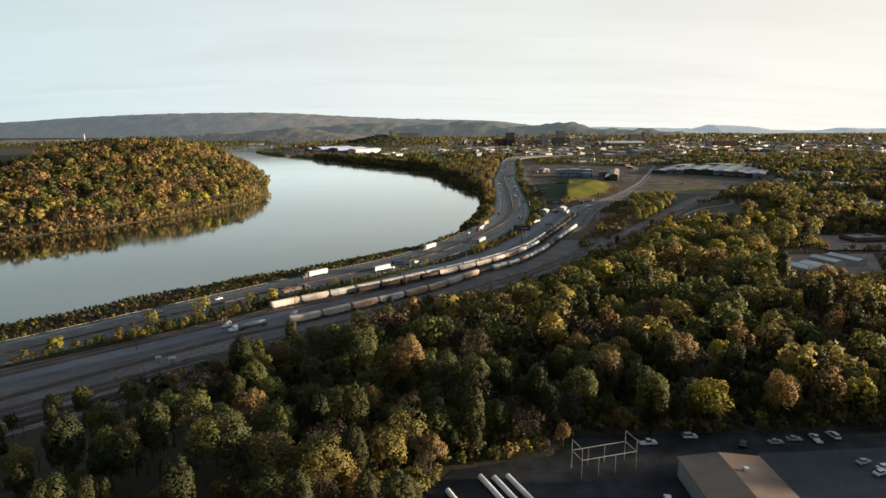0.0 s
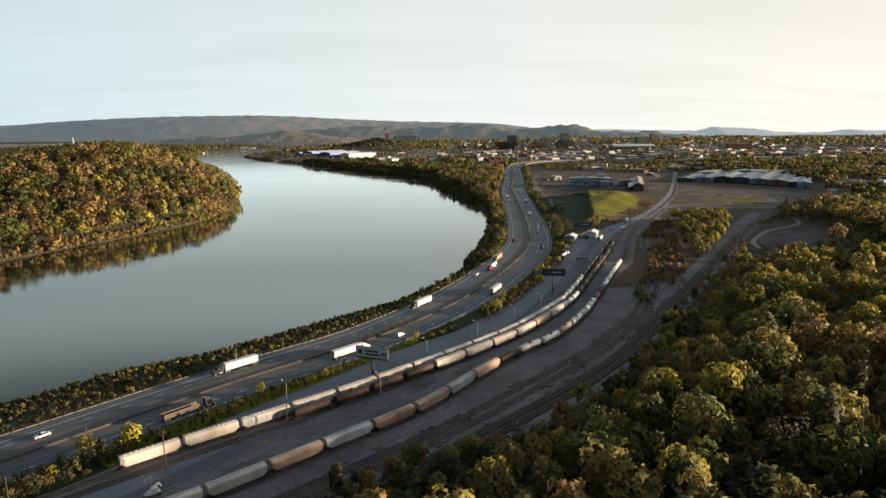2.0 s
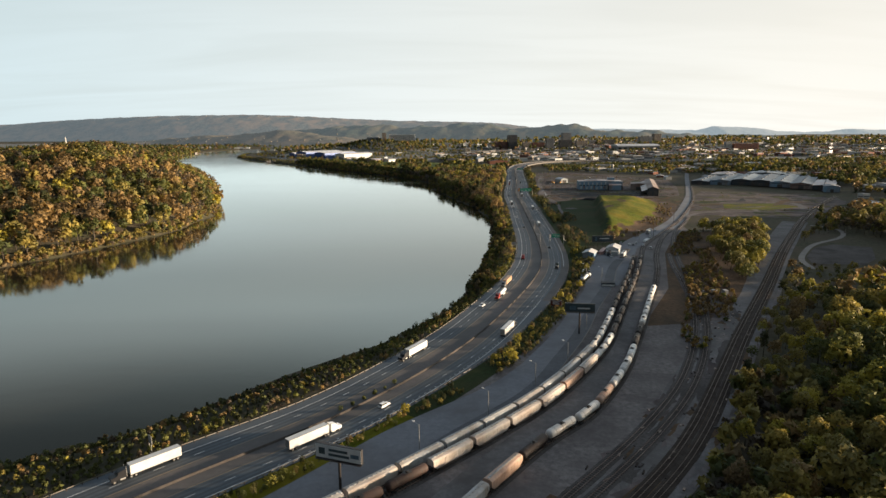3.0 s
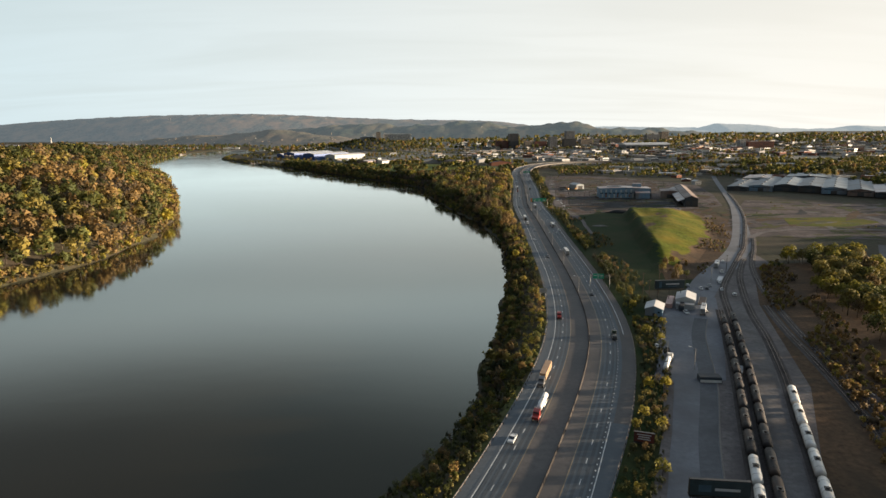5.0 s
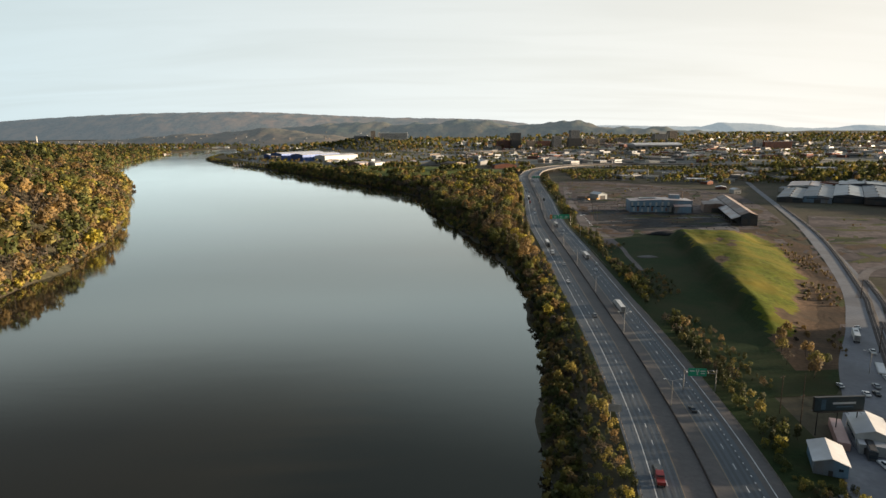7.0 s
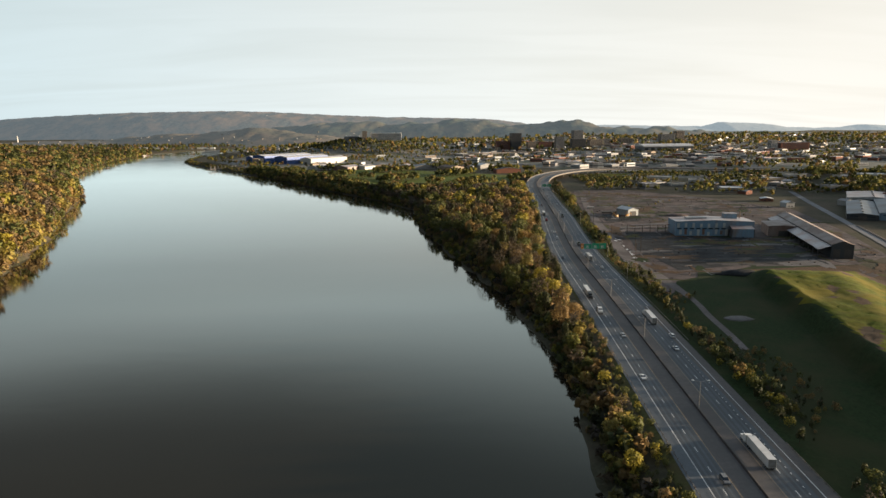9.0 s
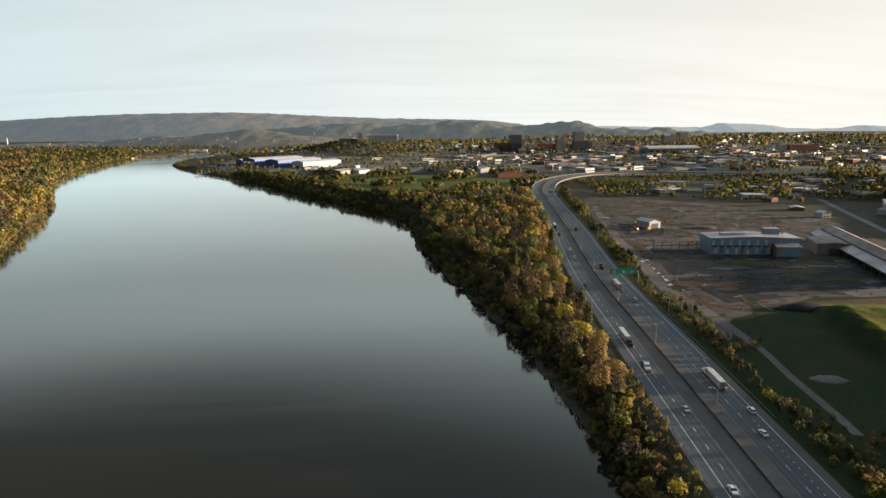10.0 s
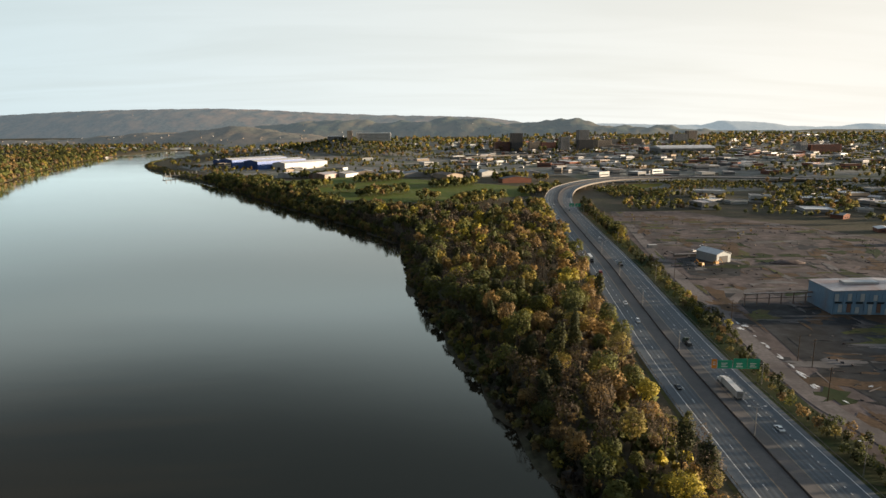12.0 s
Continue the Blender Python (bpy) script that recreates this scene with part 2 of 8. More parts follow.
M = {
    "undergrowth": surface("undergrowth", (0.062, 0.058, 0.036), 0.95, (0.086, 0.068, 0.048), 0.25, 0.02, 0.5, bump=0.8),
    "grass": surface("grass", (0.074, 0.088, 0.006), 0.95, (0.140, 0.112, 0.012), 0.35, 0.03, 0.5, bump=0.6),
    # dark grass; the mound's shade is put into its colour as well
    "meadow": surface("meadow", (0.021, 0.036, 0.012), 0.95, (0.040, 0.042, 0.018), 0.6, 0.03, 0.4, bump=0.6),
    "rough_grass": surface("rough_grass", (0.075, 0.082, 0.028), 0.95, (0.085, 0.064, 0.036), 0.4, 0.05, 0.45, bump=0.8),
    "dirt": surface("bare_dirt", (0.130, 0.104, 0.097), 0.95, (0.062, 0.052, 0.050), 0.14, 0.026, 0.45, bump=0.6),
    "town_ground": surface("streets_and_lots", (0.20, 0.192, 0.178), 0.9, (0.070, 0.080, 0.040), 0.05, 0.012, 0.45, bump=0),
    "lawn": surface("riverside_lawn", (0.085, 0.115, 0.022), 0.95, (0.11, 0.115, 0.030), 0.3, 0.02, 0.35, bump=0.4),
    "pink_dirt": surface("pale_pink_dirt", (0.27, 0.200, 0.170), 0.95, (0.17, 0.130, 0.11), 0.2, 0.04, 0.3, bump=0.5),
    "russet_soil": surface("russet_dry_growth", (0.105, 0.066, 0.040), 0.95, (0.060, 0.044, 0.030), 0.5, 0.05, 0.45, bump=0.8),
    "old_asphalt": surface("old_dark_asphalt", (0.052, 0.057, 0.063), 0.85, (0.036, 0.039, 0.042), 0.5, 0.05, 0.25, bump=0.2),
    "old_slab": surface("broken_slab", (0.040, 0.041, 0.043), 0.9, (0.022, 0.022, 0.022), 0.12, 0.05, 0.55, bump=0.6),
    "gravel": surface("yard_gravel", (0.165, 0.146, 0.138), 0.95, (0.105, 0.091, 0.086), 0.5, 0.04, 0.35, bump=0.6),
    "ballast": surface("track_ballast", (0.092, 0.082, 0.077), 0.95, (0.056, 0.049, 0.046), 0.9, 0.06, 0.35, bump=0.8),
    "yard_paving": surface("yard_paving", (0.158, 0.162, 0.176), 0.85, (0.118, 0.116, 0.122), 0.5, 0.045, 0.18, bump=0.2),
    "yard_dark": surface("dark_yard_asphalt", (0.098, 0.100, 0.108), 0.85, (0.070, 0.070, 0.074), 0.5, 0.06, 0.2, bump=0.2),
    "pale_gravel": surface("pale_gravel", (0.160, 0.149, 0.143), 0.95, (0.104, 0.095, 0.090), 0.5, 0.05, 0.25, bump=0.6),
    "white_stone": surface("painted_puddle_white", (0.55, 0.56, 0.57), 0.9, (0.36, 0.36, 0.36), 1.2, 0.2, 0.3, bump=0.4),
    "tyre_path": surface("tyre_polished_asphalt", (0.060, 0.069, 0.078), 0.7, (0.048, 0.055, 0.062), 0.7, 0.02, 0.14, bump=0.1),
    "asphalt": surface("highway_asphalt", (0.092, 0.106, 0.119), 0.8, (0.074, 0.085, 0.096), 0.7, 0.02, 0.16, bump=0.15),
    "shoulder": surface("shoulder_asphalt", (0.112, 0.100, 0.094), 0.85, (0.078, 0.074, 0.072), 0.5, 0.03, 0.18, bump=0.15),
    "white_line": surface("white_road_paint", (0.62, 0.62, 0.60), 0.6, (0.40, 0.40, 0.39), 1.5, 0.2, 0.1, bump=0),
    "yellow_line": surface("worn_yellow_paint", (0.26, 0.19, 0.11), 0.6, (0.17, 0.14, 0.10), 1.5, 0.2, 0.1, bump=0),
    "concrete": surface("weathered_concrete", (0.20, 0.18, 0.16), 0.85, (0.16, 0.14, 0.12), 0.8, 0.08, 0.15, bump=0.2),
    "barrier": surface("stained_barrier_concrete", (0.080, 0.069, 0.062), 0.9, (0.052, 0.046, 0.042), 0.8, 0.08, 0.2, bump=0.2),
    "guard_steel": surface("weathered_guard_steel", (0.19, 0.175, 0.155), 0.65, (0.13, 0.105, 0.085), 2.0, 0.3, 0.15, 0.2, 0.1),
    "galvanised": surface("galvanised_steel", (0.38, 0.38, 0.37), 0.45, (0.24, 0.22, 0.20), 2.0, 0.3, 0.12, 0.6, 0.1),
    "rail": surface("rail_steel", (0.16, 0.12, 0.10), 0.4, (0.10, 0.06, 0.045), 2.0, 0.3, 0.2, 0.7, 0.1),
    "sleeper": surface("creosoted_timber", (0.040, 0.031, 0.026), 0.9, (0.06, 0.048, 0.04), 2.0, 0.2, 0.3),
    "wood_pole": surface("pole_timber", (0.085, 0.062, 0.046), 0.9, (0.055, 0.042, 0.034), 3.0, 0.4, 0.25),
    "bark": surface("bark", (0.085, 0.068, 0.052), 0.95, (0.055, 0.045, 0.036), 3.0, 0.4, 0.3),
    "black_steel": surface("black_steel", (0.022, 0.021, 0.021), 0.5, (0.045, 0.034, 0.028), 1.5, 0.2, 0.3, 0.2),
    "white_paint": surface("white_paint", (0.72, 0.72, 0.70), 0.45, (0.55, 0.53, 0.50), 1.0, 0.15, 0.06, bump=0.05),
    "glass": glass_material(),
    "rubber": surface("tyre_rubber", (0.02, 0.02, 0.02), 0.85, (0.03, 0.028, 0.026), 3, 0.5, 0.2, bump=0),
    "water": water_material(),
}
LEAF = [
    leaf_material("yellow_green_leaves", (0.215, 0.190, 0.034), (0.40, 0.33, 0.055)),
    leaf_material("green_leaves", (0.080, 0.089, 0.030), (0.136, 0.141, 0.039)),
    leaf_material("olive_leaves", (0.172, 0.144, 0.046), (0.315, 0.252, 0.066)),
    leaf_material("russet_buds", (0.180, 0.122, 0.056), (0.300, 0.196, 0.076)),
    leaf_material("dark_evergreen", (0.046, 0.051, 0.021), (0.072, 0.075, 0.029)),
    leaf_material("bare_twigs", (0.095, 0.073, 0.052), (0.132, 0.100, 0.067)),
]


# ---- helpers for geometry ----
class Geo:
    """Collects vertices and faces in metres of the real place."""

    def __init__(self):
        self.v, self.f, self.m = [], [], []

    def add(self, verts, faces, m=0):
        n = len(self.v)
        self.v += [tuple(p) for p in verts]
        self.f += [tuple(i + n for i in q) for q in faces]
        self.m += [m] * len(faces)
        return self

    def box(self, cx, cy, z0, sx, sy, sz, turn=0.0, m=0, taper=1.0):
        c, s = math.cos(turn), math.sin(turn)
        pts = []
        for z, k in ((z0, 1.0), (z0 + sz, taper)):
            for ax, ay in ((-1, -1), (1, -1), (1, 1), (-1, 1)):
                x, y = ax * sx / 2 * k, ay * sy / 2 * k
                pts.append((cx + x * c - y * s, cy + x * s + y * c, z))
        return self.add(pts, [(0, 3, 2, 1), (4, 5, 6, 7), (0, 1, 5, 4), (1, 2, 6, 5), (2, 3, 7, 6), (3, 0, 4, 7)], m)

    def tube(self, p0, p1, r0, r1=None, n=8, m=0, caps=True):
        r1 = r0 if r1 is None else r1
        a, b = Vector(p0), Vector(p1)
        d = (b - a).normalized()
        u = d.orthogonal().normalized()
        w = d.cross(u)
        pts = []
        for c, r in ((a, r0), (b, r1)):
            for i in range(n):
                t = 2 * math.pi * i / n
                pts.append(c + u * (r * math.cos(t)) + w * (r * math.sin(t)))
        faces = [(i, (i + 1) % n, n + (i + 1) % n, n + i) for i in range(n)]
        if caps:
            faces += [tuple(reversed(range(n))), tuple(range(n, 2 * n))]
        return self.add(pts, faces, m)

    def extrude(self, outline, x0, x1, m=0):
        """An outline in y and z, drawn out along x."""
        n = len(outline)
        pts = [(x0, y, z) for y, z in outline] + [(x1, y, z) for y, z in outline]
        faces = [(i, (i + 1) % n, n + (i + 1) % n, n + i) for i in range(n)]
        return self.add(pts, faces + [tuple(reversed(range(n))), tuple(range(n, 2 * n))], m)

    def loft(self, rings, m=0, caps=True, closed=True):
        n = len(rings[0])
        pts = [p for r in rings for p in r]
        faces = []
        for k in range(len(rings) - 1):
            for i in range(n if closed else n - 1):
                j = (i + 1) % n
                faces.append((k * n + i, k * n + j, (k + 1) * n + j, (k + 1) * n + i))
        if caps:
            faces += [tuple(reversed(range(n))), tuple(range((len(rings) - 1) * n, len(rings) * n))]
        return self.add(pts, faces, m)


def part(name, geo, material, parent=None, label="", smooth=False, at=(0, 0, 0), turn=0.0):
    """Links a Geo as one mesh object, under a thing or a part where one is given."""
    me = bpy.data.meshes.new(name)
    me.from_pydata([(x * K, y * K, z * K) for x, y, z in geo.v], [], geo.f)
    for one in material if isinstance(material, (list, tuple)) else [material]:
        me.materials.append(M[one] if isinstance(one, str) else one)
    if any(geo.m):
        me.polygons.foreach_set("material_index", geo.m)
    if smooth:
        me.polygons.foreach_set("use_smooth", [True] * len(me.polygons))
    me.update()
    ob = new(name, me)
    ob.parent = parent
    ob.location = Vector(at) * K
    ob.rotation_euler = (0, 0, turn)
    return tagged(ob, label)


def stand(name, at, turn=0.0):
    ob = new(name)
    ob.empty_display_size = 0.5
    ob.location, ob.rotation_euler = Vector(at) * K, (0, 0, turn)
    return ob


def spot(x, y, z=0.0, turn=0.0, s=1.0):
    return Matrix.LocRotScale(Vector((x, y, z)) * K, Euler((0, 0, turn)), Vector((s, s, s)))


def array_mesh(name, verts, faces, materials, index=None, normals=None):
    """A large mesh from arrays: verts n x 3 in real metres, faces m x 4 (or m x 3)."""
    me = bpy.data.meshes.new(name)
    verts, faces = np.asarray(verts, np.float32) * K, np.asarray(faces, np.int32)
    k = faces.shape[1]
    me.vertices.add(len(verts))
    me.vertices.foreach_set("co", verts.ravel())
    me.loops.add(faces.size)
    me.loops.foreach_set("vertex_index", faces.ravel())
    me.polygons.add(len(faces))
    me.polygons.foreach_set("loop_start", np.arange(len(faces), dtype=np.int32) * k)
    for one in materials:
        me.materials.append(M[one] if isinstance(one, str) else one)
    if index is not None:
        me.polygons.foreach_set("material_index", np.asarray(index, np.int32))
    me.update(calc_edges=True)
    if normals is not None:
        me.polygons.foreach_set("use_smooth", np.ones(len(faces), bool))
        me.normals_split_custom_set_from_vertices(np.asarray(normals, np.float32))
    else:
        me.validate()
    return new(name, me)


def curve_through(pts, step=6.0):
    """A smooth line through the control points (x, y or x, y, z): places and unit headings at even steps."""
    p = np.array([(*q, 0.0)[:3] for q in pts], float)
    p = np.vstack([2 * p[0] - p[1], p, 2 * p[-1] - p[-2]])
    out = []
    for i in range(1, len(p) - 2):
        n = max(2, int(np.linalg.norm(p[i + 1] - p[i]) / step))
        for t in np.linspace(0, 1, n, endpoint=False):
            a, b, c, d = p[i - 1], p[i], p[i + 1], p[i + 2]
            out.append(0.5 * (2 * b + (c - a) * t + (2 * a - 5 * b + 4 * c - d) * t**2 + (3 * b - a - 3 * c + d) * t**3))
    out = np.array(out + [p[-2]])
    s = np.r_[0, np.cumsum(np.linalg.norm(np.diff(out[:, :2], axis=0), axis=1))]
    even = np.arange(0, s[-1], step)
    q = np.stack([np.interp(even, s, out[:, k]) for k in range(3)], 1)
    h = np.gradient(q[:, :2], axis=0)
    h /= np.linalg.norm(h, axis=1)[:, None]
    return q, h


def beside(line, off, s=None, step=6.0):
    """Points beside a line, off metres to the right of its heading."""
    q, h = line
    out = q.copy()
    out[:, 0] += h[:, 1] * off
    out[:, 1] -= h[:, 0] * off
    return out


def on_line(line, s, off=0.0, step=6.0):
    """The place, height and heading angle at s metres along a line."""
    q, h = line
    i = min(max(s / step, 0), len(q) - 1.001)
    k, t = int(i), i - int(i)
    p = q[k] * (1 - t) + q[k + 1] * t
    d = h[k] * (1 - t) + h[k + 1] * t
    return p[0] + d[1] * off, p[1] - d[0] * off, p[2], math.atan2(d[1], d[0])


def ribbon(line, profile, lift=0.0):
    """A strip drawn along a line: profile is rows of (offset, height)."""
    rows = []
    for off, z in profile:
        r = beside(line, off)
        r[:, 2] += z + lift
        rows.append(r)
    n, k = len(rows[0]), len(rows)
    verts = np.stack(rows, 1).reshape(-1, 3)
    i = np.arange(n - 1)[:, None] * k + np.arange(k - 1)[None]
    faces = np.stack([i, i + 1, i + k + 1, i + k], -1).reshape(-1, 4)
    return verts, faces[:, ::-1]


def near_line(x, y, pts):
    """Distance of many places to a line of points, and on which side: positive to the right of its heading."""
    best, side = np.full(x.shape, 1e9), np.zeros(x.shape)
    for (ax, ay), (bx, by) in zip(pts[:-1], pts[1:]):
        dx, dy = bx - ax, by - ay
        t = np.clip(((x - ax) * dx + (y - ay) * dy) / (dx * dx + dy * dy), 0, 1)
        ex, ey = x - ax - t * dx, y - ay - t * dy
        d = np.hypot(ex, ey)
        s = np.sign(dy * (x - ax) - dx * (y - ay))
        hit = d < best - 1e-9
        best, side = np.where(hit, d, best), np.where(hit, s, side)
    return best, side


def smooth_step(a, b, x):
    t = np.clip((x - a) / (b - a), 0, 1)
    return t * t * (3 - 2 * t)


def inside(x, y, poly):
    out = np.zeros(np.shape(x), bool)
    for (ax, ay), (bx, by) in zip(poly, poly[1:] + poly[:1]):
        cross = ((ay > y) != (by > y)) & (x < (bx - ax) * (y - ay) / ((by - ay) or 1e-9) + ax)
        out ^= cross
    return out


# ---- the plan: lines on the ground, in real metres ----
WATER = -8.0
RIGHT_BANK = [(-700, -300), (-420, 130), (-240, 320), (-155, 415), (-105, 455), (-33, 535), (0, 586), (20, 640), (38, 724), (55, 826), (64, 930), (67, 1020),
              (52, 1120), (22, 1260), (-6, 1400), (-16, 1560), (-78, 1690), (-210, 1890), (-390, 2190), (-600, 2490), (-800, 2795), (-885, 2965), (-930, 3200),
              (-960, 3700), (-900, 4300), (-700, 5000)]
LEFT_BANK = [(-2500, 300), (-1000, 420), (-560, 540), (-442, 605), (-380, 670), (-320, 820), (-292, 925), (-300, 1040), (-333, 1170), (-410, 1370), (-509, 1572), (-577, 1727),
             (-910, 2290), (-1078, 2694), (-1260, 3300), (-1330, 3700), (-1300, 4200), (-1050, 5000)]
HIGHWAY = [(-420, 20), (-300, 148), (-205, 253), (-145, 322), (-84, 393), (-31, 448), (11, 511), (43, 581.5), (70.5, 657), (85.0, 721.7), (95.4, 810), (105.2, 930), (116.4, 1070), (126.8, 1210),
           (140, 1320), (156, 1440), (177, 1628), (194, 1770, 0), (208, 1860, 3), (243, 1968, 7), (311, 2070, 8.5), (395, 2132, 8.5), (518, 2158, 8.5), (640, 2130, 8.5), (770, 2060, 8.5),
           (1000, 1930, 8.5), (1400, 1700, 8.5)]
FRONTAGE = [(-300, 140), (-187, 243), (-146, 279), (-104, 324), (-70, 368), (-44, 398), (-10, 440), (20, 474), (38, 508), (54, 541), (72, 586), (93, 634), (112, 688), (132, 730)]
TRACK_ONE = [(-330, 95), (-220, 200), (-150, 268), (-98, 320), (-55, 357), (-24, 384), (20, 427), (47, 458), (75, 501), (92, 537), (111, 583), (131, 631), (154, 690), (166, 722), (184, 768),
             (211, 815), (248, 876), (276, 925), (362, 1099), (440, 1290), (548, 1580)]
TRACK_THREE = [(-300, 90), (-200, 180), (-110, 275), (-85, 297), (-67, 311), (-36, 339), (-6, 367), (18, 399), (37, 423), (57, 444), (80, 482), (97, 519), (112, 553), (130, 595), (144, 627),
               (155, 655), (165, 682), (176, 716), (194, 762), (216, 811), (250, 872)]
TRACK_FOUR = [(-230, 130), (-140, 215), (-60, 292), (0, 346), (40, 388), (75, 428), (105, 470), (132, 522), (155, 580), (175, 650), (184, 686), (198, 732), (216, 785), (240, 841), (280, 916), (350, 1059)]
MAIN_TRACK = [(-150, 195), (-60, 280), (21, 357), (62, 399), (88, 432), (120, 481), (152, 531), (211, 620), (309, 770), (456, 980), (620, 1180)]
SITE_ROAD = [(134, 720), (160, 752), (190, 800), (228, 852), (280, 938), (368, 1128), (450, 1330), (558, 1604), (680, 1900)]
highway, frontage = curve_through(HIGHWAY), curve_through(FRONTAGE)
site_road = curve_through(SITE_ROAD)
tracks = [curve_through(p) for p in (TRACK_ONE, TRACK_THREE, TRACK_FOUR, MAIN_TRACK)]
# the right edge of the paving: narrow at first, then wider by an extra lane
EDGE = 15.6 + 5.4 * np.clip((highway[0][:, 1] - 470) / 130, 0, 1)
EDGE[highway[0][:, 0] > 200] = 21.0
# the left carriageway swings out beside a wider median strip
LEFT_WAY = -2.0 * smooth_step(430, 500, highway[0][:, 1]) * smooth_step(830, 660, highway[0][:, 1]) * (highway[0][:, 0] < 120)
left_way = (beside(highway, LEFT_WAY), highway[1])
# the left edge of the paved yard leaves a strip of scrub beside the highway
FRONT_Y, FRONT_OFF = (430, 500, 590, 650, 700, 730), (-0.5, 7.0, 9.0, 6.5, 5.0, 2.0)
kerb_line = (beside(highway, EDGE), highway[1])
hw_line = [(float(a), float(b)) for a, b in highway[0][::4, :2]]


# ---- ground and river ----
def gauss(x, y, cx, cy, sx, sy):
    return np.exp(-(((x - cx) / sx) ** 2) - ((y - cy) / sy) ** 2)


def wobble(x, y, a, b, seed=0.0):
    return np.sin(x / a + seed) * np.cos(y / b + 1.7 * seed) + 0.5 * np.sin(x / (0.43 * a) - y / (0.6 * b) + 2.1 * seed)


def ground_height(x, y):
    x, y = np.asarray(x, float), np.asarray(y, float)
    wx, wy = x + 3.0 * wobble(x, y, 17.0, 23.0, 1.0), y + 3.0 * wobble(y, x, 19.0, 14.0, 2.0)
    d, s = near_line(wx, wy, RIGHT_BANK)
    r = d * s
    d, s = near_line(wx, wy, LEFT_BANK)
    left = -d * s
    z = np.where(r > 0, WATER + (-0.3 - WATER) * smooth_step(0, 24, r), WATER - 4 * smooth_step(0, 25, -r))
    rise = 3 + 66 * gauss(x, y, -500, 1190, 230, 330) + 30 * gauss(x, y, -840, 2000, 400, 480) + 44 * gauss(x, y, -1120, 2400, 260, 420)
    rise = rise * smooth_step(3900, 2700, y) * smooth_step(-3200, -900, x) + 6
    hill = WATER + 3 * smooth_step(0, 8, left) + rise * (1 - np.exp(-np.maximum(left, 0) / 85)) + 3.0 * wobble(x, y, 90, 70, 3.0) * smooth_step(20, 120, left)
    z = np.where(left > 0, hill, z)
    inland = smooth_step(60, 400, r) * (left <= 0)
    z = z + inland * (50 * gauss(x, y, -265, 3330, 210, 160) + smooth_step(2600, 5200, y) * 26 + smooth_step(2300, 3200, y) * 6 * wobble(x, y, 210, 260, 4.0))
    z = z + inland * smooth_step(560, 900, x) * 10 * smooth_step(200, 600, y)
    return z


def uneven(*stretches):
    out = [np.arange(a, b, step) for a, b, step in stretches]
    return np.unique(np.concatenate(out))


def build_ground():
    xs = uneven((-9000, -1600, 400), (-1600, -1400, 40), (-1400, -700, 14), (-700, 700, 10), (700, 1800, 40), (1800, 9001, 400))
    ys = uneven((-1200, 0, 100), (0, 1900, 10), (1900, 4200, 22), (4200, 10601, 320))
    gx, gy = np.meshgrid(xs, ys)
    gz = ground_height(gx, gy)
    n, k = gx.shape
    i = np.arange(n - 1)[:, None] * k + np.arange(k - 1)[None]
    faces = np.stack([i, i + 1, i + k + 1, i + k], -1).reshape(-1, 4)
    cx, cy = (gx[:-1, :-1] + gx[1:, 1:]).ravel() / 2, (gy[:-1, :-1] + gy[1:, 1:]).ravel() / 2
    d, side = near_line(cx, cy, RIGHT_BANK)
    built = ((d * side > 70) & (cy > np.where(cx < 330, 2330, 1960)) & (cy < 5200) & (cx > -700) & (cx < 0.95 * cy + 100)).astype(int)
    ob = array_mesh("ground", np.stack([gx, gy, gz], -1).reshape(-1, 3), faces, ["undergrowth", "town_ground"], built)
    ob.data.polygons.foreach_set("use_smooth", [True] * len(ob.data.polygons))
    tagged(ob, "earth with brown and olive undergrowth", "ground", kind="structure")


build_ground()
water = Geo().add([(-3000, -900, WATER), (400, -900, WATER), (400, 5600, WATER), (-3000, 5600, WATER)], [(0, 1, 2, 3)])
tagged(part("water", water, "water"), "broad calm grey river reflecting the pale sky", "river", kind="structure")


def patch(name, outline, z, material, label, category):
    g = Geo().add([(x, y, z) for x, y in outline], [tuple(range(len(outline)))])
    return tagged(part(name, g, material), label, category, kind="structure")


def strip(name, line, profile, material, label, category, lift=0.0, kind="structure", parent=None):
    v, f = ribbon(line, profile, lift)
    ob = array_mesh(name, v, f, [material])
    ob.parent = parent
    if kind:
        tagged(ob, label, category, kind=kind)
    return ob


def cut(line, a, b, step=6.0):
    i, j = max(0, int(a / step)), int(b / step) + 1
    return line[0][i:j], line[1][i:j]


def along(line, y):
    """Metres along a line at which it comes nearest to that y, on its rising stretch."""
    return 6.0 * int(np.argmin(np.abs(line[0][:330, 1] - y)))


def two(line, every=4):
    return [(float(a), float(b)) for a, b in line[0][::every, :2]]


S1780 = along(highway, 1780)
strip("verge", cut(left_way, 0, S1780), [(-23.5, -1.6), (-21.6, -0.25), (-19, -0.08)], "rough_grass", "rough grass verge above the river", "verge")
strip("verge", cut(kerb_line, 0, S1780), [(-1, -0.08), (6, -0.11), (22, -0.22)], "meadow", "rough grass verge beside the highway", "verge")
strip("verge", cut(kerb_line, along(highway, 350), along(highway, 455)), [(0.4, -0.04), (6, -0.07), (13, -0.16)], "grass", "bright yellow-green grass verge beside the highway", "verge")
road = strip("road", highway, [(LEFT_WAY - 20, 0.0), (LEFT_WAY - 15.4, 0.06), (0, 0.14), (14.2, 0.06), (EDGE, 0.0)], "asphalt", "worn grey asphalt divided highway", "highway")
strip("road", highway, [(LEFT_WAY - 7.2, 0.115), (-0.3, 0.16)], "shoulder", "brownish inner shoulder beside the barrier", "road shoulder")
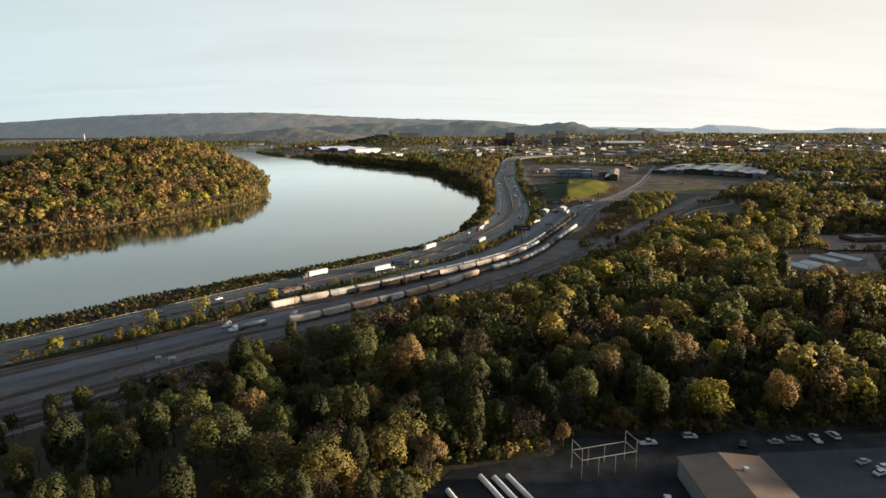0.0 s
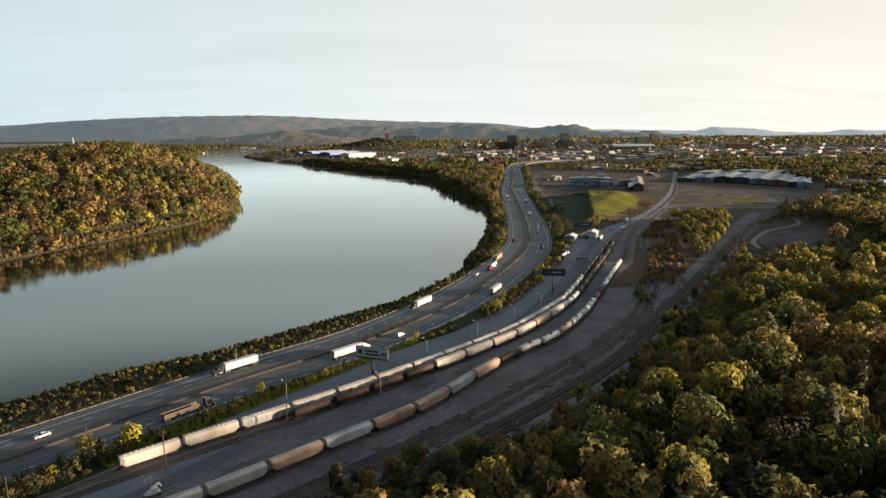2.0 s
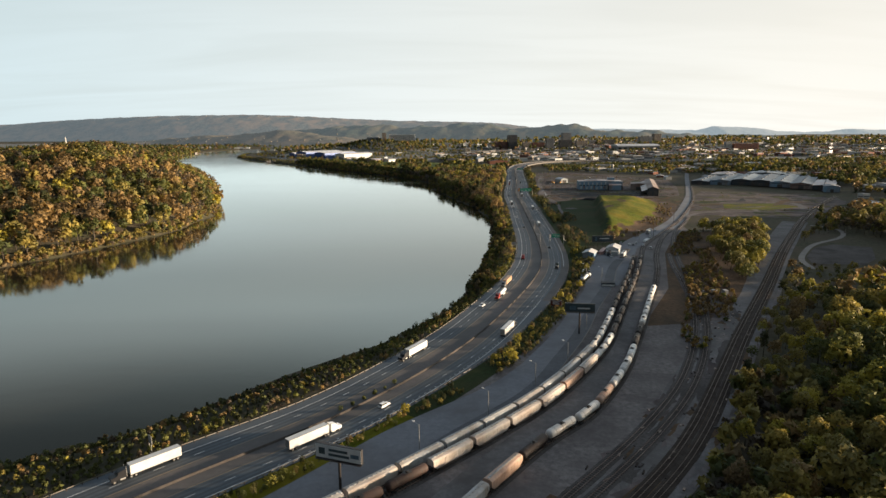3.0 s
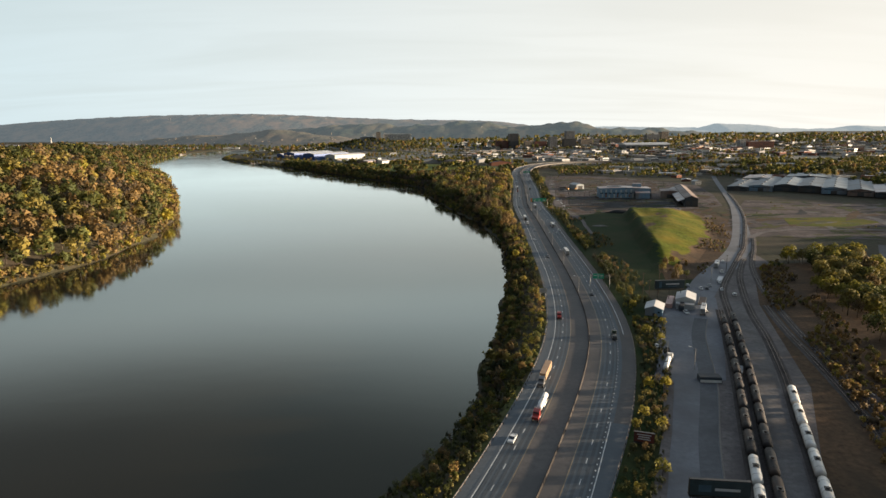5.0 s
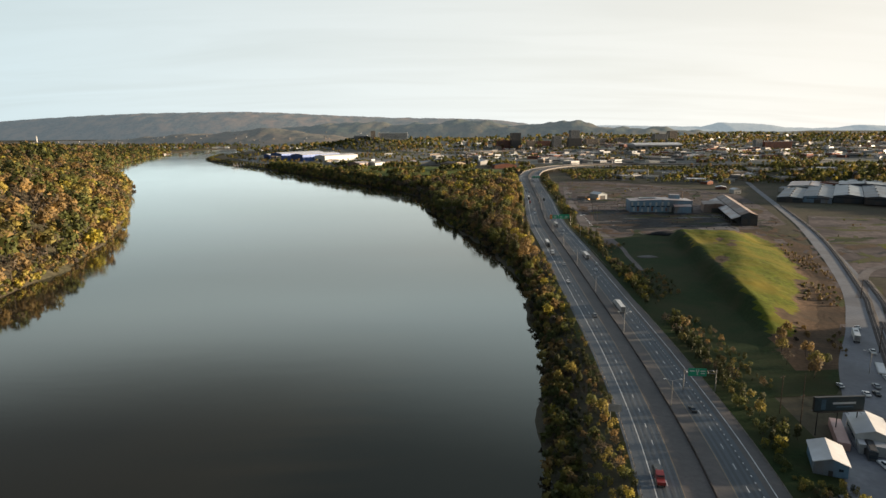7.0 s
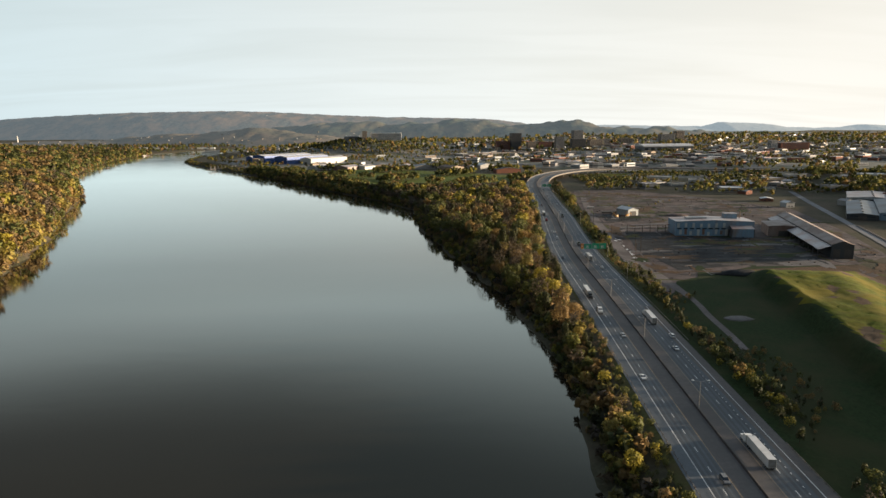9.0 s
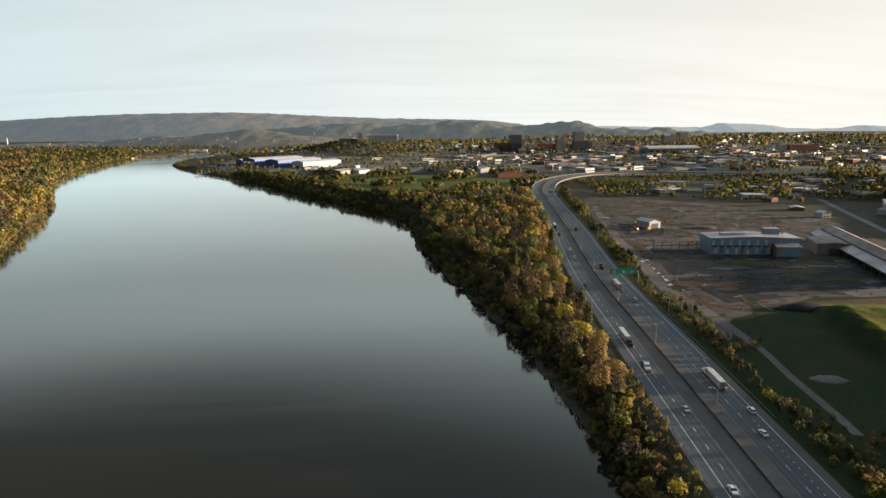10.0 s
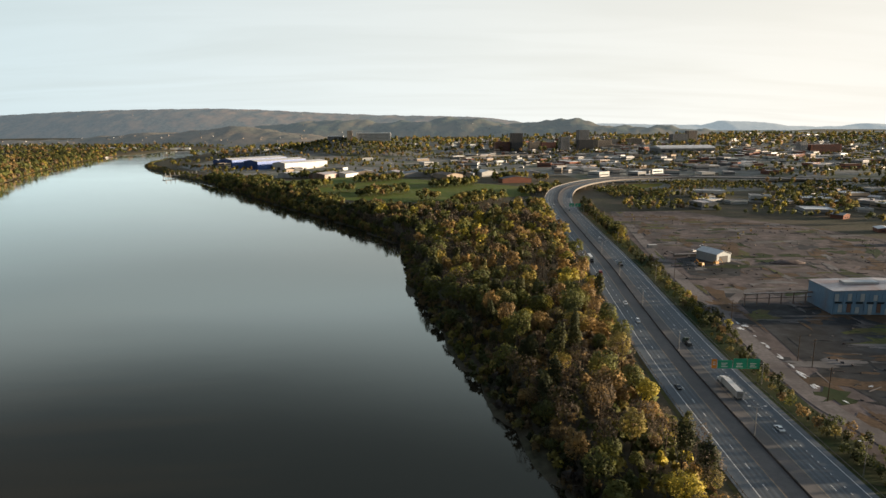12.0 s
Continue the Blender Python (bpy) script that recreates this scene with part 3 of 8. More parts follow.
strip("road", highway, [(0.3, 0.16), (5.6, 0.125)], "shoulder", "brownish inner shoulder beside the barrier", "road shoulder")
strip("road", cut(kerb_line, along(highway, 600), along(highway, 1060)), [(-6, 0.075), (-0.1, 0.03)], "shoulder", "paved outer shoulder of the highway", "road shoulder")


def marking(name, off, w, a, b, material, label, z=0.2):
    strip(name, cut(left_way if off < 0 else highway, a, b), [(off - w / 2, z), (off + w / 2, z)], material, label, "road marking")


END = S1780 + 560
for lane in (-13.1, -9.1, 7.8, 12.0):
    for side in (-0.9, 0.9):
        strip("road", cut(left_way if lane < 0 else highway, 0, END), [(lane + side - 0.5, 0.155 - 0.0052 * abs(lane)), (lane + side + 0.5, 0.155 - 0.0052 * abs(lane))], "tyre_path", "dark tyre-polished wheel path in the lane", "wheel path", 0.012)
marking("road_line", -15, 0.30, 0, END, "white_line", "solid white edge line painted on asphalt")
marking("road_line", -7.1, 0.28, 0, END, "yellow_line", "worn yellow edge line painted on asphalt")
marking("road_line", 5.8, 0.28, 0, END, "yellow_line", "worn yellow edge line painted on asphalt")
S1060 = along(highway, 1060)
marking("road_line", 14.1, 0.30, 0, along(highway, 600), "white_line", "solid white edge line painted on asphalt")
marking("road_line", 16.9, 0.30, along(highway, 690), S1060, "white_line", "solid white edge line painted on asphalt")
marking("road_line", 18.2, 0.30, S1060, END, "white_line", "solid white edge line painted on asphalt")


def dashes(name, line, off, a, b, length, gap, w, label, z=0.2):
    g, s = Geo(), a
    while s < b:
        pts = []
        for t, d in ((s, -w / 2), (s, w / 2), (s + length, w / 2), (s + length, -w / 2)):
            x, y, h, _ = on_line(line, t, off + d)
            pts.append((x, y, h + z))
        g.add(pts, [(0, 1, 2, 3)])
        s += length + gap
    return tagged(part(name, g, "white_line"), label, "road marking", kind="stuff")


dashes("lane_dashes", left_way, -11.05, 0, END, 3.3, 8.9, 0.26, "broken white lane line painted on asphalt")
dashes("lane_dashes", highway, 9.9, 0, END, 3.3, 8.9, 0.26, "broken white lane line painted on asphalt")
dashes("lane_dashes", highway, 13.6, S1060, END, 0.9, 2.7, 0.30, "short broken white lane line painted on asphalt")
dashes("lane_dashes", highway, 13.2, along(highway, 420), along(highway, 1000), 0.9, 2.7, 0.30, "short broken white lane line painted on asphalt")

# ---- concrete median barrier and steel guard rails ----
barrier = stand("median_barrier", (0, 0, 0))
tagged(barrier, "long weathered concrete barrier between the carriageways", "barrier", kind="structure")
SHAPE = [(-0.32, 0.1), (-0.3, 0.2), (-0.14, 0.4), (-0.10, 0.85), (0.10, 0.85), (0.14, 0.4), (0.3, 0.2), (0.32, 0.1)]
for a in np.arange(0, END, 90.0):
    strip("barrier_wall", cut(highway, a, a + 95), SHAPE, "barrier", "", "", 0.02, kind="", parent=barrier)


def guard_rail(line, off, a, b, label):
    rail = stand("guard_rail", (0, 0, 0))
    tagged(rail, label, "guard rail", kind="structure")
    strip("beam", cut(line, a, b), [(off - 0.04, 0.45), (off + 0.05, 0.55), (off - 0.04, 0.62), (off + 0.05, 0.72), (off - 0.04, 0.8), (off - 0.1, 0.62)], "guard_steel", "", "", kind="", parent=rail)
    g = Geo()
    for s in np.arange(a, b, 4.0):
        x, y, z, t = on_line(line, s, off + 0.15)
        g.box(x, y, z - 0.3, 0.16, 0.2, 1.1, t)
    tagged(part("posts", g, "wood_pole", rail), kind="stuff")


guard_rail(left_way, -19.3, 60, S1780, "galvanised steel guard rail on timber posts by the river")
guard_rail(kerb_line, -0.3, 60, along(highway, 900), "galvanised steel guard rail on timber posts")
guard_rail(highway, 22.0, along(highway, 1000), S1780, "galvanised steel guard rail on timber posts")

# ---- rail yard ----
fl, mt = two(frontage, 2), two(cut(tracks[3], 0, 700), 2)
right_edge = [(x + 8, y - 8) for x, y in mt if y < 640]
patch("ground_yard", fl + [(172, 770), (235, 860), (262, 880), (240, 760), (215, 660)] + right_edge[::-1], -0.14, "gravel", "grey brown gravel of the rail yard", "gravel yard")
q = frontage
strip("road_paved_yard", q, [(np.interp(frontage[0][:, 1], FRONT_Y, FRONT_OFF), -0.05), (24.0, -0.05)], "yard_paving", "pale grey paved yard road beside the tracks", "yard road")
patch("road_paved_yard", [(91, 630), (99, 648), (112, 688), (132, 730), (165, 762), (178, 775), (170, 747), (158, 717), (147, 691), (133, 657), (120, 628)], -0.04, "yard_paving", "pale grey paved apron by the yard office", "yard road")
strip("road_paved_yard", cut(q, 120, 735), [(17.2, -0.03), (23.4, -0.03)], "yard_dark", "darker asphalt strip beside the stored trains", "yard road")
strip("pavement_kerb", cut(q, 60, 735), [(23.6, -0.05), (23.6, 0.12), (24.1, 0.12), (24.1, -0.05)], "concrete", "pale concrete kerb beside the stored trains", "kerb")
SITE_HALF = np.interp(site_road[0][:, 1], (900, 1080, 1200), (9.0, 6.5, 4.0))
strip("road_site", site_road, [(-SITE_HALF, -0.06), (SITE_HALF, -0.06)], "yard_paving", "pale grey worn site road", "road")
strip("road_yard_lane", cut(tracks[1], 120, 830), [(-12, -0.06), (-3.0, -0.06)], "pale_gravel", "pale grey lane between the stored trains", "yard road")


def railway(line, a, b, label, bed="ballast"):
    t = stand("railway_track", (0, 0, 0))
    tagged(t, label, "railway track", kind="structure")
    piece = cut(line, a, b)
    strip("ballast_bed", piece, [(-2.3, -0.12), (-1.6, 0.14), (1.6, 0.14), (2.3, -0.12)], bed, "", "", kind="", parent=t)
    for off in (-0.75, 0.75):
        strip("rail", piece, [(off - 0.07, 0.2), (off - 0.05, 0.36), (off + 0.05, 0.36), (off + 0.07, 0.2)], "rail", "", "", kind="", parent=t)
    g = Geo()
    for s in np.arange(a, min(b, a + 700), 1.2):
        x, y, z, h = on_line(line, s)
        g.box(x, y, 0.1, 0.24, 2.6, 0.12, h)
    tagged(part("sleepers", g, "sleeper", t), kind="stuff")


def shifted(line, off):
    q = beside(line, off)
    return q, line[1]


tk1, tk3, tk4, main = tracks
tk0 = shifted(tk1, -5.0)
railway(tk0, 60, 820, "storage track with dark ballast")
railway(tk1, 60, 1500, "storage track with dark ballast")
railway(tk3, 60, 960, "storage track with dark ballast")
railway(tk4, 0, 1000, "yard track with dark ballast")
railway(shifted(tk4, -5.5), 0, 760, "yard track with dark ballast")
railway(main, 0, 1250, "main line track on dark cinder ballast", "sleeper")
railway(shifted(main, 4.4), 0, 1250, "main line track on dark cinder ballast", "sleeper")
strip("ground_main_line", cut(main, 150, 900), [(-16, -0.12), (-4, -0.1), (9, -0.1)], "pale_gravel", "grey gravel bed beside the main line", "gravel")


# ---- trees ----


def crown(r, height, leaves, size, seed, lobes=8, sides=4):
    """A round-headed crown of leaf clumps on billowing lobes; returns vertices, faces and shading normals."""
    g = np.random.default_rng(seed)
    # lobes spread evenly over a dome, with a jittered spiral
    i = np.arange(lobes)
    z = 0.95 - 1.45 * (i + 0.5) / lobes
    a = i * 2.39996 + g.normal(0, 0.25, lobes)
    ring = np.sqrt(np.clip(1 - z**2, 0, 1))
    c = np.stack([np.cos(a) * ring, np.sin(a) * ring, z], 1) * g.uniform(0.46, 0.74, (lobes, 1))
    rad = g.uniform(0.25, 0.42, lobes) * (13 / lobes) ** 0.25
    pick = g.choice(lobes, leaves * 4, p=rad**2 / np.sum(rad**2))
    n = g.normal(size=(leaves * 4, 3))
    n[:, 2] += 0.30
    n /= np.linalg.norm(n, axis=1)[:, None]
    p = c[pick] + n * (rad[pick] * g.uniform(0.74, 1.12, leaves * 4))[:, None]
    deep = np.min(np.linalg.norm(p[:, None] - c[None], axis=2) / rad[None], axis=1)
    keep = (deep > 0.68) & (p[:, 2] > -0.70) & (g.random(len(p)) < 0.55 + 0.45 * np.clip(np.linalg.norm(p, axis=1), 0, 1))
    p, n = p[keep][:leaves], n[keep][:leaves]
    out = p / (np.linalg.norm(p, axis=1)[:, None] + 1e-6)
    soft = 0.62 * n + 0.62 * out + g.normal(size=n.shape) * 0.16 + (0, 0, 0.05)
    soft /= np.linalg.norm(soft, axis=1)[:, None]
    n = n + g.normal(size=n.shape) * 0.42
    n /= np.linalg.norm(n, axis=1)[:, None]
    u = np.cross(n, g.normal(size=n.shape))
    u /= np.linalg.norm(u, axis=1)[:, None]
    w = np.cross(n, u)
    p = p * (r, r, height / 2)
    ang = np.arange(sides) * 2 * np.pi / sides
    rr = size * g.uniform(0.55, 1.25, (len(p), sides))
    v = p[:, None] + u[:, None] * (np.cos(ang)[None] * rr)[..., None] + w[:, None] * (np.sin(ang)[None] * rr)[..., None]
    v[..., 2] += height / 2
    f = np.arange(len(p) * sides).reshape(-1, sides)
    return v.reshape(-1, 3), f, np.repeat(soft, sides, axis=0)


def bole(height, r0, seed, limbs=4, steps=4):
    """A tapered, slightly bent trunk with limbs, of four-sided pieces."""
    g = np.random.default_rng(seed)
    segs = []
    p, d = np.zeros(3), np.array([0, 0, 1.0])
    for i in range(steps):
        q = p + d * height / steps + np.r_[g.normal(0, 0.03 * height, 2), 0]
        segs.append((p, q, r0 * (1 - 0.8 * i / steps), r0 * (1 - 0.8 * (i + 1) / steps)))
        p = q
    for i in range(limbs):
        a, h = g.uniform(0, 2 * np.pi), g.uniform(0.35, 0.75)
        b = np.array([0, 0, h * height])
        e = b + np.array([np.cos(a), np.sin(a), 0.9]) * height * g.uniform(0.22, 0.34)
        segs.append((b, e, r0 * 0.4, r0 * 0.08))
    vs, fs = [], []
    for a, b, ra, rb in segs:
        o = sum(len(x) for x in vs)
        ring = np.array([(1, 0, 0), (0, 1, 0), (-1, 0, 0), (0, -1, 0)], float)
        vs.append(np.vstack([a + ring * ra, b + ring * rb]))
        fs.append(np.array([(k, (k + 1) % 4, 4 + (k + 1) % 4, 4 + k) for k in range(4)]) + o)
    return np.vstack(vs), np.vstack(fs)


def template(kind, leaves, size, seed, sides=4):
    """A whole tree about one unit of 10 m wide: crown arrays and trunk arrays."""
    g = np.random.default_rng(seed)
    r, h = g.uniform(3.9, 5.6), g.uniform(9.0, 13.5)
    if kind == 4:
        r, h = r * 0.6, h * 1.15
    cv, cf, cn = crown(r, h, leaves, size, seed, 22 if leaves > 600 else 15 if leaves > 200 else 10, sides)
    lift = g.uniform(1.8, 3.2)
    cv[:, 2] += lift
    tv, tf = bole(lift + 0.72 * h, 0.26, seed + 50, (6 if kind == 5 else 4) if leaves > 600 else 1, 4 if leaves > 600 else 1 if leaves < 150 else 2)
    if sides == 3:
        tf = np.vstack([tf[:, :3], tf[:, [0, 2, 3]]])
    tn = tv * (1, 1, 0) + (1e-3, 0, 0)
    tn /= np.linalg.norm(tn, axis=1)[:, None]
    return cv, cf, tv, tf, cn, tn


def forest(name, places, templates, label, category="trees", trunks=True):
    """Many trees as one piece of stuff. places: rows of x, y, z, scale, turn, kind."""
    vs, fs, ms, ns, base = [], [], [], [], 0
    for n, (x, y, z, s, a, kind) in enumerate(places):
        cv, cf, tv, tf, cn, tn = templates[int(kind)][n % len(templates[int(kind)])]
        c, q = math.cos(a), math.sin(a)
        rot = np.array([[c, q, 0], [-q, c, 0], [0, 0, 1]]) * s
        vs.append(cv @ rot + (x, y, z))
        ns.append(cn @ rot / s)
        fs.append(cf + base)
        ms.append(np.full(len(cf), int(kind)))
        base += len(cv)
        if trunks:
            vs.append(tv @ rot + (x, y, z))
            ns.append(tn @ rot / s)
            fs.append(tf + base)
            ms.append(np.full(len(tf), 6))
            base += len(tv)
    ob = array_mesh(name, np.vstack(vs), np.vstack(fs), LEAF + ["bark"], np.concatenate(ms), np.vstack(ns))
    return tagged(ob, label, category, kind="stuff")


def scatter(x0, x1, y0, y1, gap, keep, seed):
    g = np.random.default_rng(seed)
    gx, gy = np.meshgrid(np.arange(x0, x1, gap), np.arange(y0, y1, gap))
    x = gx.ravel() + g.uniform(-0.48, 0.48, gx.size) * gap
    y = gy.ravel() + g.uniform(-0.48, 0.48, gx.size) * gap
    ok = keep(x, y)
    return x[ok], y[ok]


def kinds(x, y, weights, seed, loose=0.22):
    """Kinds of tree in drifts, by weights for (yellow-green, green, olive, russet, evergreen, bare)."""
    g = np.random.default_rng(seed)
    drift = 0.5 + 0.22 * wobble(x, y, 34, 41, seed) + g.normal(0, loose, len(x))
    order = np.clip(drift, 0, 0.9999)
    edges = np.cumsum(np.array(weights) / sum(weights))
    return np.searchsorted(edges, order)


def rows(x, y, k, lo, hi, seed):
    g = np.random.default_rng(seed)
    z = ground_height(x, y) - 0.2
    return np.stack([x, y, z, g.uniform(lo, hi, len(x)), g.uniform(0, 6.28, len(x)), k], 1)


def low_rows(x, y, k, lo, hi, seed):
    """Scrub: crowns that sit on the ground."""
    r = rows(x, y, k, lo, hi, seed)
    r[:, 2] -= 2.4 * r[:, 3]
    return r


NEAR = {k: [template(k, 2500 if k != 5 else 1100, 0.29 if k != 5 else 0.17, 100 + 10 * k + i, 3) for i in range(3)] for k in range(6)}
MID = {k: [template(k, 330 if k != 5 else 230, 0.72 if k != 5 else 0.40, 200 + 10 * k + i, 3) for i in range(4)] for k in range(6)}
FAR = {k: [template(k, 84, 1.42 if k != 5 else 0.9, 300 + 10 * k + i, 3) for i in range(4)] for k in range(6)}
TINY = {k: [template(k, 34, 2.55, 400 + 10 * k + i, 3) for i in range(4)] for k in range(6)}

FINE = {k: [template(k, 850 if k != 5 else 520, 0.43 if k != 5 else 0.25, 600 + 10 * k + i, 3) for i in range(3)] for k in range(6)}
BUSH = {k: [template(k, 130, 0.95 if k != 5 else 0.6, 500 + 10 * k + i, 3) for i in range(5)] for k in range(6)}

FOREST_EDGE = [(-420, -60), (-260, 100), (-150, 200), (-118, 232), (-70, 276), (-18, 326), (34, 352), (76, 396), (98, 428), (132, 482), (166, 534), (226, 622), (322, 764), (468, 972), (640, 1180)]
DEPOT = [(-4, 90), (-6, 150), (4, 164), (36, 172), (44, 184), (118, 186), (190, 190), (190, 90)]
POND = [(272, 684), (282, 716), (322, 772), (392, 830), (420, 800), (392, 745), (340, 672), (300, 664)]
LOTS = [[(226, 396), (262, 474), (345, 474), (300, 396)], [(318, 490), (340, 560), (430, 560), (405, 488)], [(512, 720), (496, 880), (560, 960), (650, 960), (590, 800), (570, 720)]]
LOT_FRONTS = [[(205, 360), (228, 400), (300, 400), (280, 356)], [(285, 440), (318, 495), (408, 495), (380, 440)], [(450, 660), (512, 730), (575, 730), (545, 650)], [(225, 600), (272, 690), (300, 668), (345, 676), (395, 745), (415, 735), (380, 660), (300, 570)]]


def in_forest(x, y):
    d, s = near_line(x, y, FOREST_EDGE)
    ok = (s * d > np.interp(y, (200, 260, 330, 420), (10, 7, 3, -1))) & ~inside(x, y, DEPOT) & ~inside(x, y, POND)
    for lot in LOTS:
        ok &= ~inside(x, y, lot)
    return ok & (y < 980 - 0.2 * (x - 400)) & (x < 760)


WOODS = (0.17, 0.20, 0.27, 0.17, 0.05, 0.14)
x, y = scatter(-260, 800, 60, 1000, 8.8, in_forest, 11)
k = kinds(x, y, WOODS, 12, 0.17)
# a duller stand of green and nearly bare trees above the depot
# the darker kinds also imitate the shade that lies over this stand
dull = (y < 330) & (x < 190) & (np.random.default_rng(14).random(len(x)) < 0.66)
k = np.where(dull, kinds(x, y, (0.04, 0.28, 0.14, 0.08, 0.20, 0.26), 15), k)
murk = (y < 275) & (x < 110) & (np.random.default_rng(16).random(len(x)) < 0.8)
k = np.where(murk, np.random.default_rng(17).choice([1, 3, 4, 5], len(x), p=[0.40, 0.06, 0.24, 0.30]), k)
# yellower kinds put a sunlit look into the farther crowns
sunny = (y > 330) & (x > 60) & (np.random.default_rng(18).random(len(x)) < 0.18)
k = np.where(sunny, kinds(x, y, (0.6, 0.1, 0.3, 0.0, 0.0, 0.0), 19), k)
wood = rows(x, y, k, 0.62, 1.70, 13)
# a few tall crowns stand above the rest
wood[:, 3] = 0.62 + 1.12 * ((wood[:, 3] - 0.62) / 1.08) ** 1.6
# thin the fringe that the camera leaves behind unseen
wood = wood[(wood[:, 1] > 118) & (np.abs(wood[:, 0]) < 60 + 0.80 * wood[:, 1] + 40)]
edge, _ = near_line(wood[:, 0], wood[:, 1], FOREST_EDGE)
wood[:, 3] *= 0.50 + 0.50 * smooth_step(4, 45, edge)
for front in LOT_FRONTS:
    wood[:, 3] *= np.where(inside(wood[:, 0], wood[:, 1], front), 0.45, 1.0)
near_patch = (wood[:, 1] < 275) & (wood[:, 0] > -140) & (wood[:, 0] < 120)
LEAF_WORDS = ["yellow-green spring tree with a full crown", "green leafy tree with an uneven crown", "olive budding tree with an airy crown",
              "russet budding tree with a thin crown", "dark evergreen tree with a narrow crown", "bare grey-brown twiggy tree"]


def tree_model(kind, i):
    cv, cf, tv, tf, cn, tn = NEAR[kind][i]
    t = stand("tree", (0, 0, 0))
    tagged(t, LEAF_WORDS[kind] + " in the wood", "tree", "trees of the near wood")
    a = array_mesh("trunk", tv, tf, ["bark"], None, tn)
    b = array_mesh("crown", cv, cf, [LEAF[kind]], None, cn)
    a.parent = b.parent = t
    return t


models = {}
near_trees = wood[near_patch][:298]
for x, y, z, s, a, kind in near_trees:
    key = (int(kind), int(x * 7) % 3)
    m = spot(x, y, z, a, s)
    if key not in models:
        models[key] = tree_model(*key)
        models[key].matrix_basis = m
    else:
        first = models[key]
        t = copy_thing(first, m)
        t.scale = (s, s, s)
rest = np.vstack([wood[~near_patch], wood[near_patch][298:]])
mid_part = rest[:, 1] < 560
forest("woodland", rest[mid_part], MID, "mixed spring woodland of yellow-green, olive and russet trees")
forest("woodland", rest[~mid_part], FAR, "mixed spring woodland beyond the pond")


def on_bank(x, y):
    d, s = near_line(x, y, RIGHT_BANK)
    e, t = near_line(x, y, hw_line)
    r, off = d * s, e * t
    return (r > 5.0) & (off < np.interp(y, (640, 950, 1150, 1300), (-23, -28, -28, -24))) & (y > 640) & (y < 1760 + 30 * wobble(x, y, 40, 60, 2.0)) & (x > -160)


x, y = scatter(-160, 220, 640, 1820, 9.4, on_bank, 21)
bank = rows(x, y, kinds(x, y, (0.0, 0.34, 0.08, 0.16, 0.12, 0.30), 22, 0.34), 0.58, 1.45, 23)
# sun side put into the kinds: paler crowns along the road, darker over the river
shore_gap, _ = near_line(bank[:, 0], bank[:, 1], RIGHT_BANK)
road_gap, _ = near_line(bank[:, 0], bank[:, 1], hw_line)
mood = np.random.default_rng(125).random(len(bank))
bank[(shore_gap < 24) & (mood < 0.7), 5] = np.random.default_rng(126).choice([1, 4, 5], len(bank), p=[0.52, 0.18, 0.30])[(shore_gap < 24) & (mood < 0.7)]
bank[(road_gap < 46) & (mood > 0.72), 5] = np.random.default_rng(127).choice([0, 2, 3], len(bank), p=[0.10, 0.35, 0.55])[(road_gap < 46) & (mood > 0.72)]
# dark kinds stand in for the shade over the lower bank
shady = (bank[:, 1] < 1010) & (np.random.default_rng(123).random(len(bank)) < 0.85)
bank[shady, 5] = np.random.default_rng(124).choice([1, 4, 5, 3, 0, 2], int(shady.sum()), p=[0.34, 0.18, 0.22, 0.10, 0.06, 0.10])
bank[:, 3] *= np.interp(bank[:, 1], (640, 820, 960, 1040), (0.34, 0.46, 0.62, 1.0))
fine = (bank[:, 1] > 1000) & (bank[:, 1] < 1300)
far_off = bank[:, 1] > 1480
forest("bank_woodland", bank[fine], FINE, "olive, russet and nearly bare trees on the river bank")
forest("bank_woodland", bank[~fine & ~far_off], MID, "olive and russet trees on the river bank")
forest("bank_woodland", bank[far_off], FAR, "dull green and olive trees on the river bank")


x, y = scatter(-40, 220, 860, 1340, 5.2, on_bank, 27)
forest("bank_undergrowth", low_rows(x, y, kinds(x, y, (0.02, 0.30, 0.2, 0.25, 0.10, 0.14), 28), 0.3, 0.62, 29), TINY, "olive undergrowth between the trees of the river bank", "scrub", trunks=False)


def on_low_bank(x, y):
    d, s = near_line(x, y, RIGHT_BANK)
    e, t = near_line(x, y, hw_line)
    return (d * s > 1) & (e * t < np.interp(y, (430, 500, 650, 800), (-21, -22.6, -22.6, -21))) & (y < 660) & (y > 100)


x, y = scatter(-330, 50, 100, 660, 2.3, on_low_bank, 24)
low = low_rows(x, y, kinds(x, y, (0.0, 0.50, 0.03, 0.05, 0.20, 0.22), 25), 0.10, 0.24, 26)
forest("bank_scrub", low, TINY, "low olive and grey scrub on the river bank", "scrub", trunks=False)


def on_island(x, y):
    d, s = near_line(x, y, LEFT_BANK)
    left = -d * s
    return (left > -1) & (left < 480) & (x > -1500) & (y < 3700)


x, y = scatter(-1300, -270, 480, 1900, 14.0, on_island, 31)
seen = (x > -1.05 * (y + 60)) & (x < 0)
x, y = x[seen], y[seen]
isle = rows(x, y, kinds(x, y, (0.02, 0.34, 0.12, 0.28, 0.06, 0.18), 32, 0.24), 1.15, 1.9, 33)
forest("island_woodland", isle, FAR, "dense olive and orange spring woodland on the far bank")
x, y = scatter(-2100, -560, 1900, 3700, 18.5, on_island, 34)
isle = rows(x, y, kinds(x, y, (0.0, 0.54, 0.04, 0.12, 0.14, 0.16), 35), 1.3, 1.9, 36)
forest("far_bank_woodland", isle, TINY, "distant olive woodland on the far bank", trunks=False)


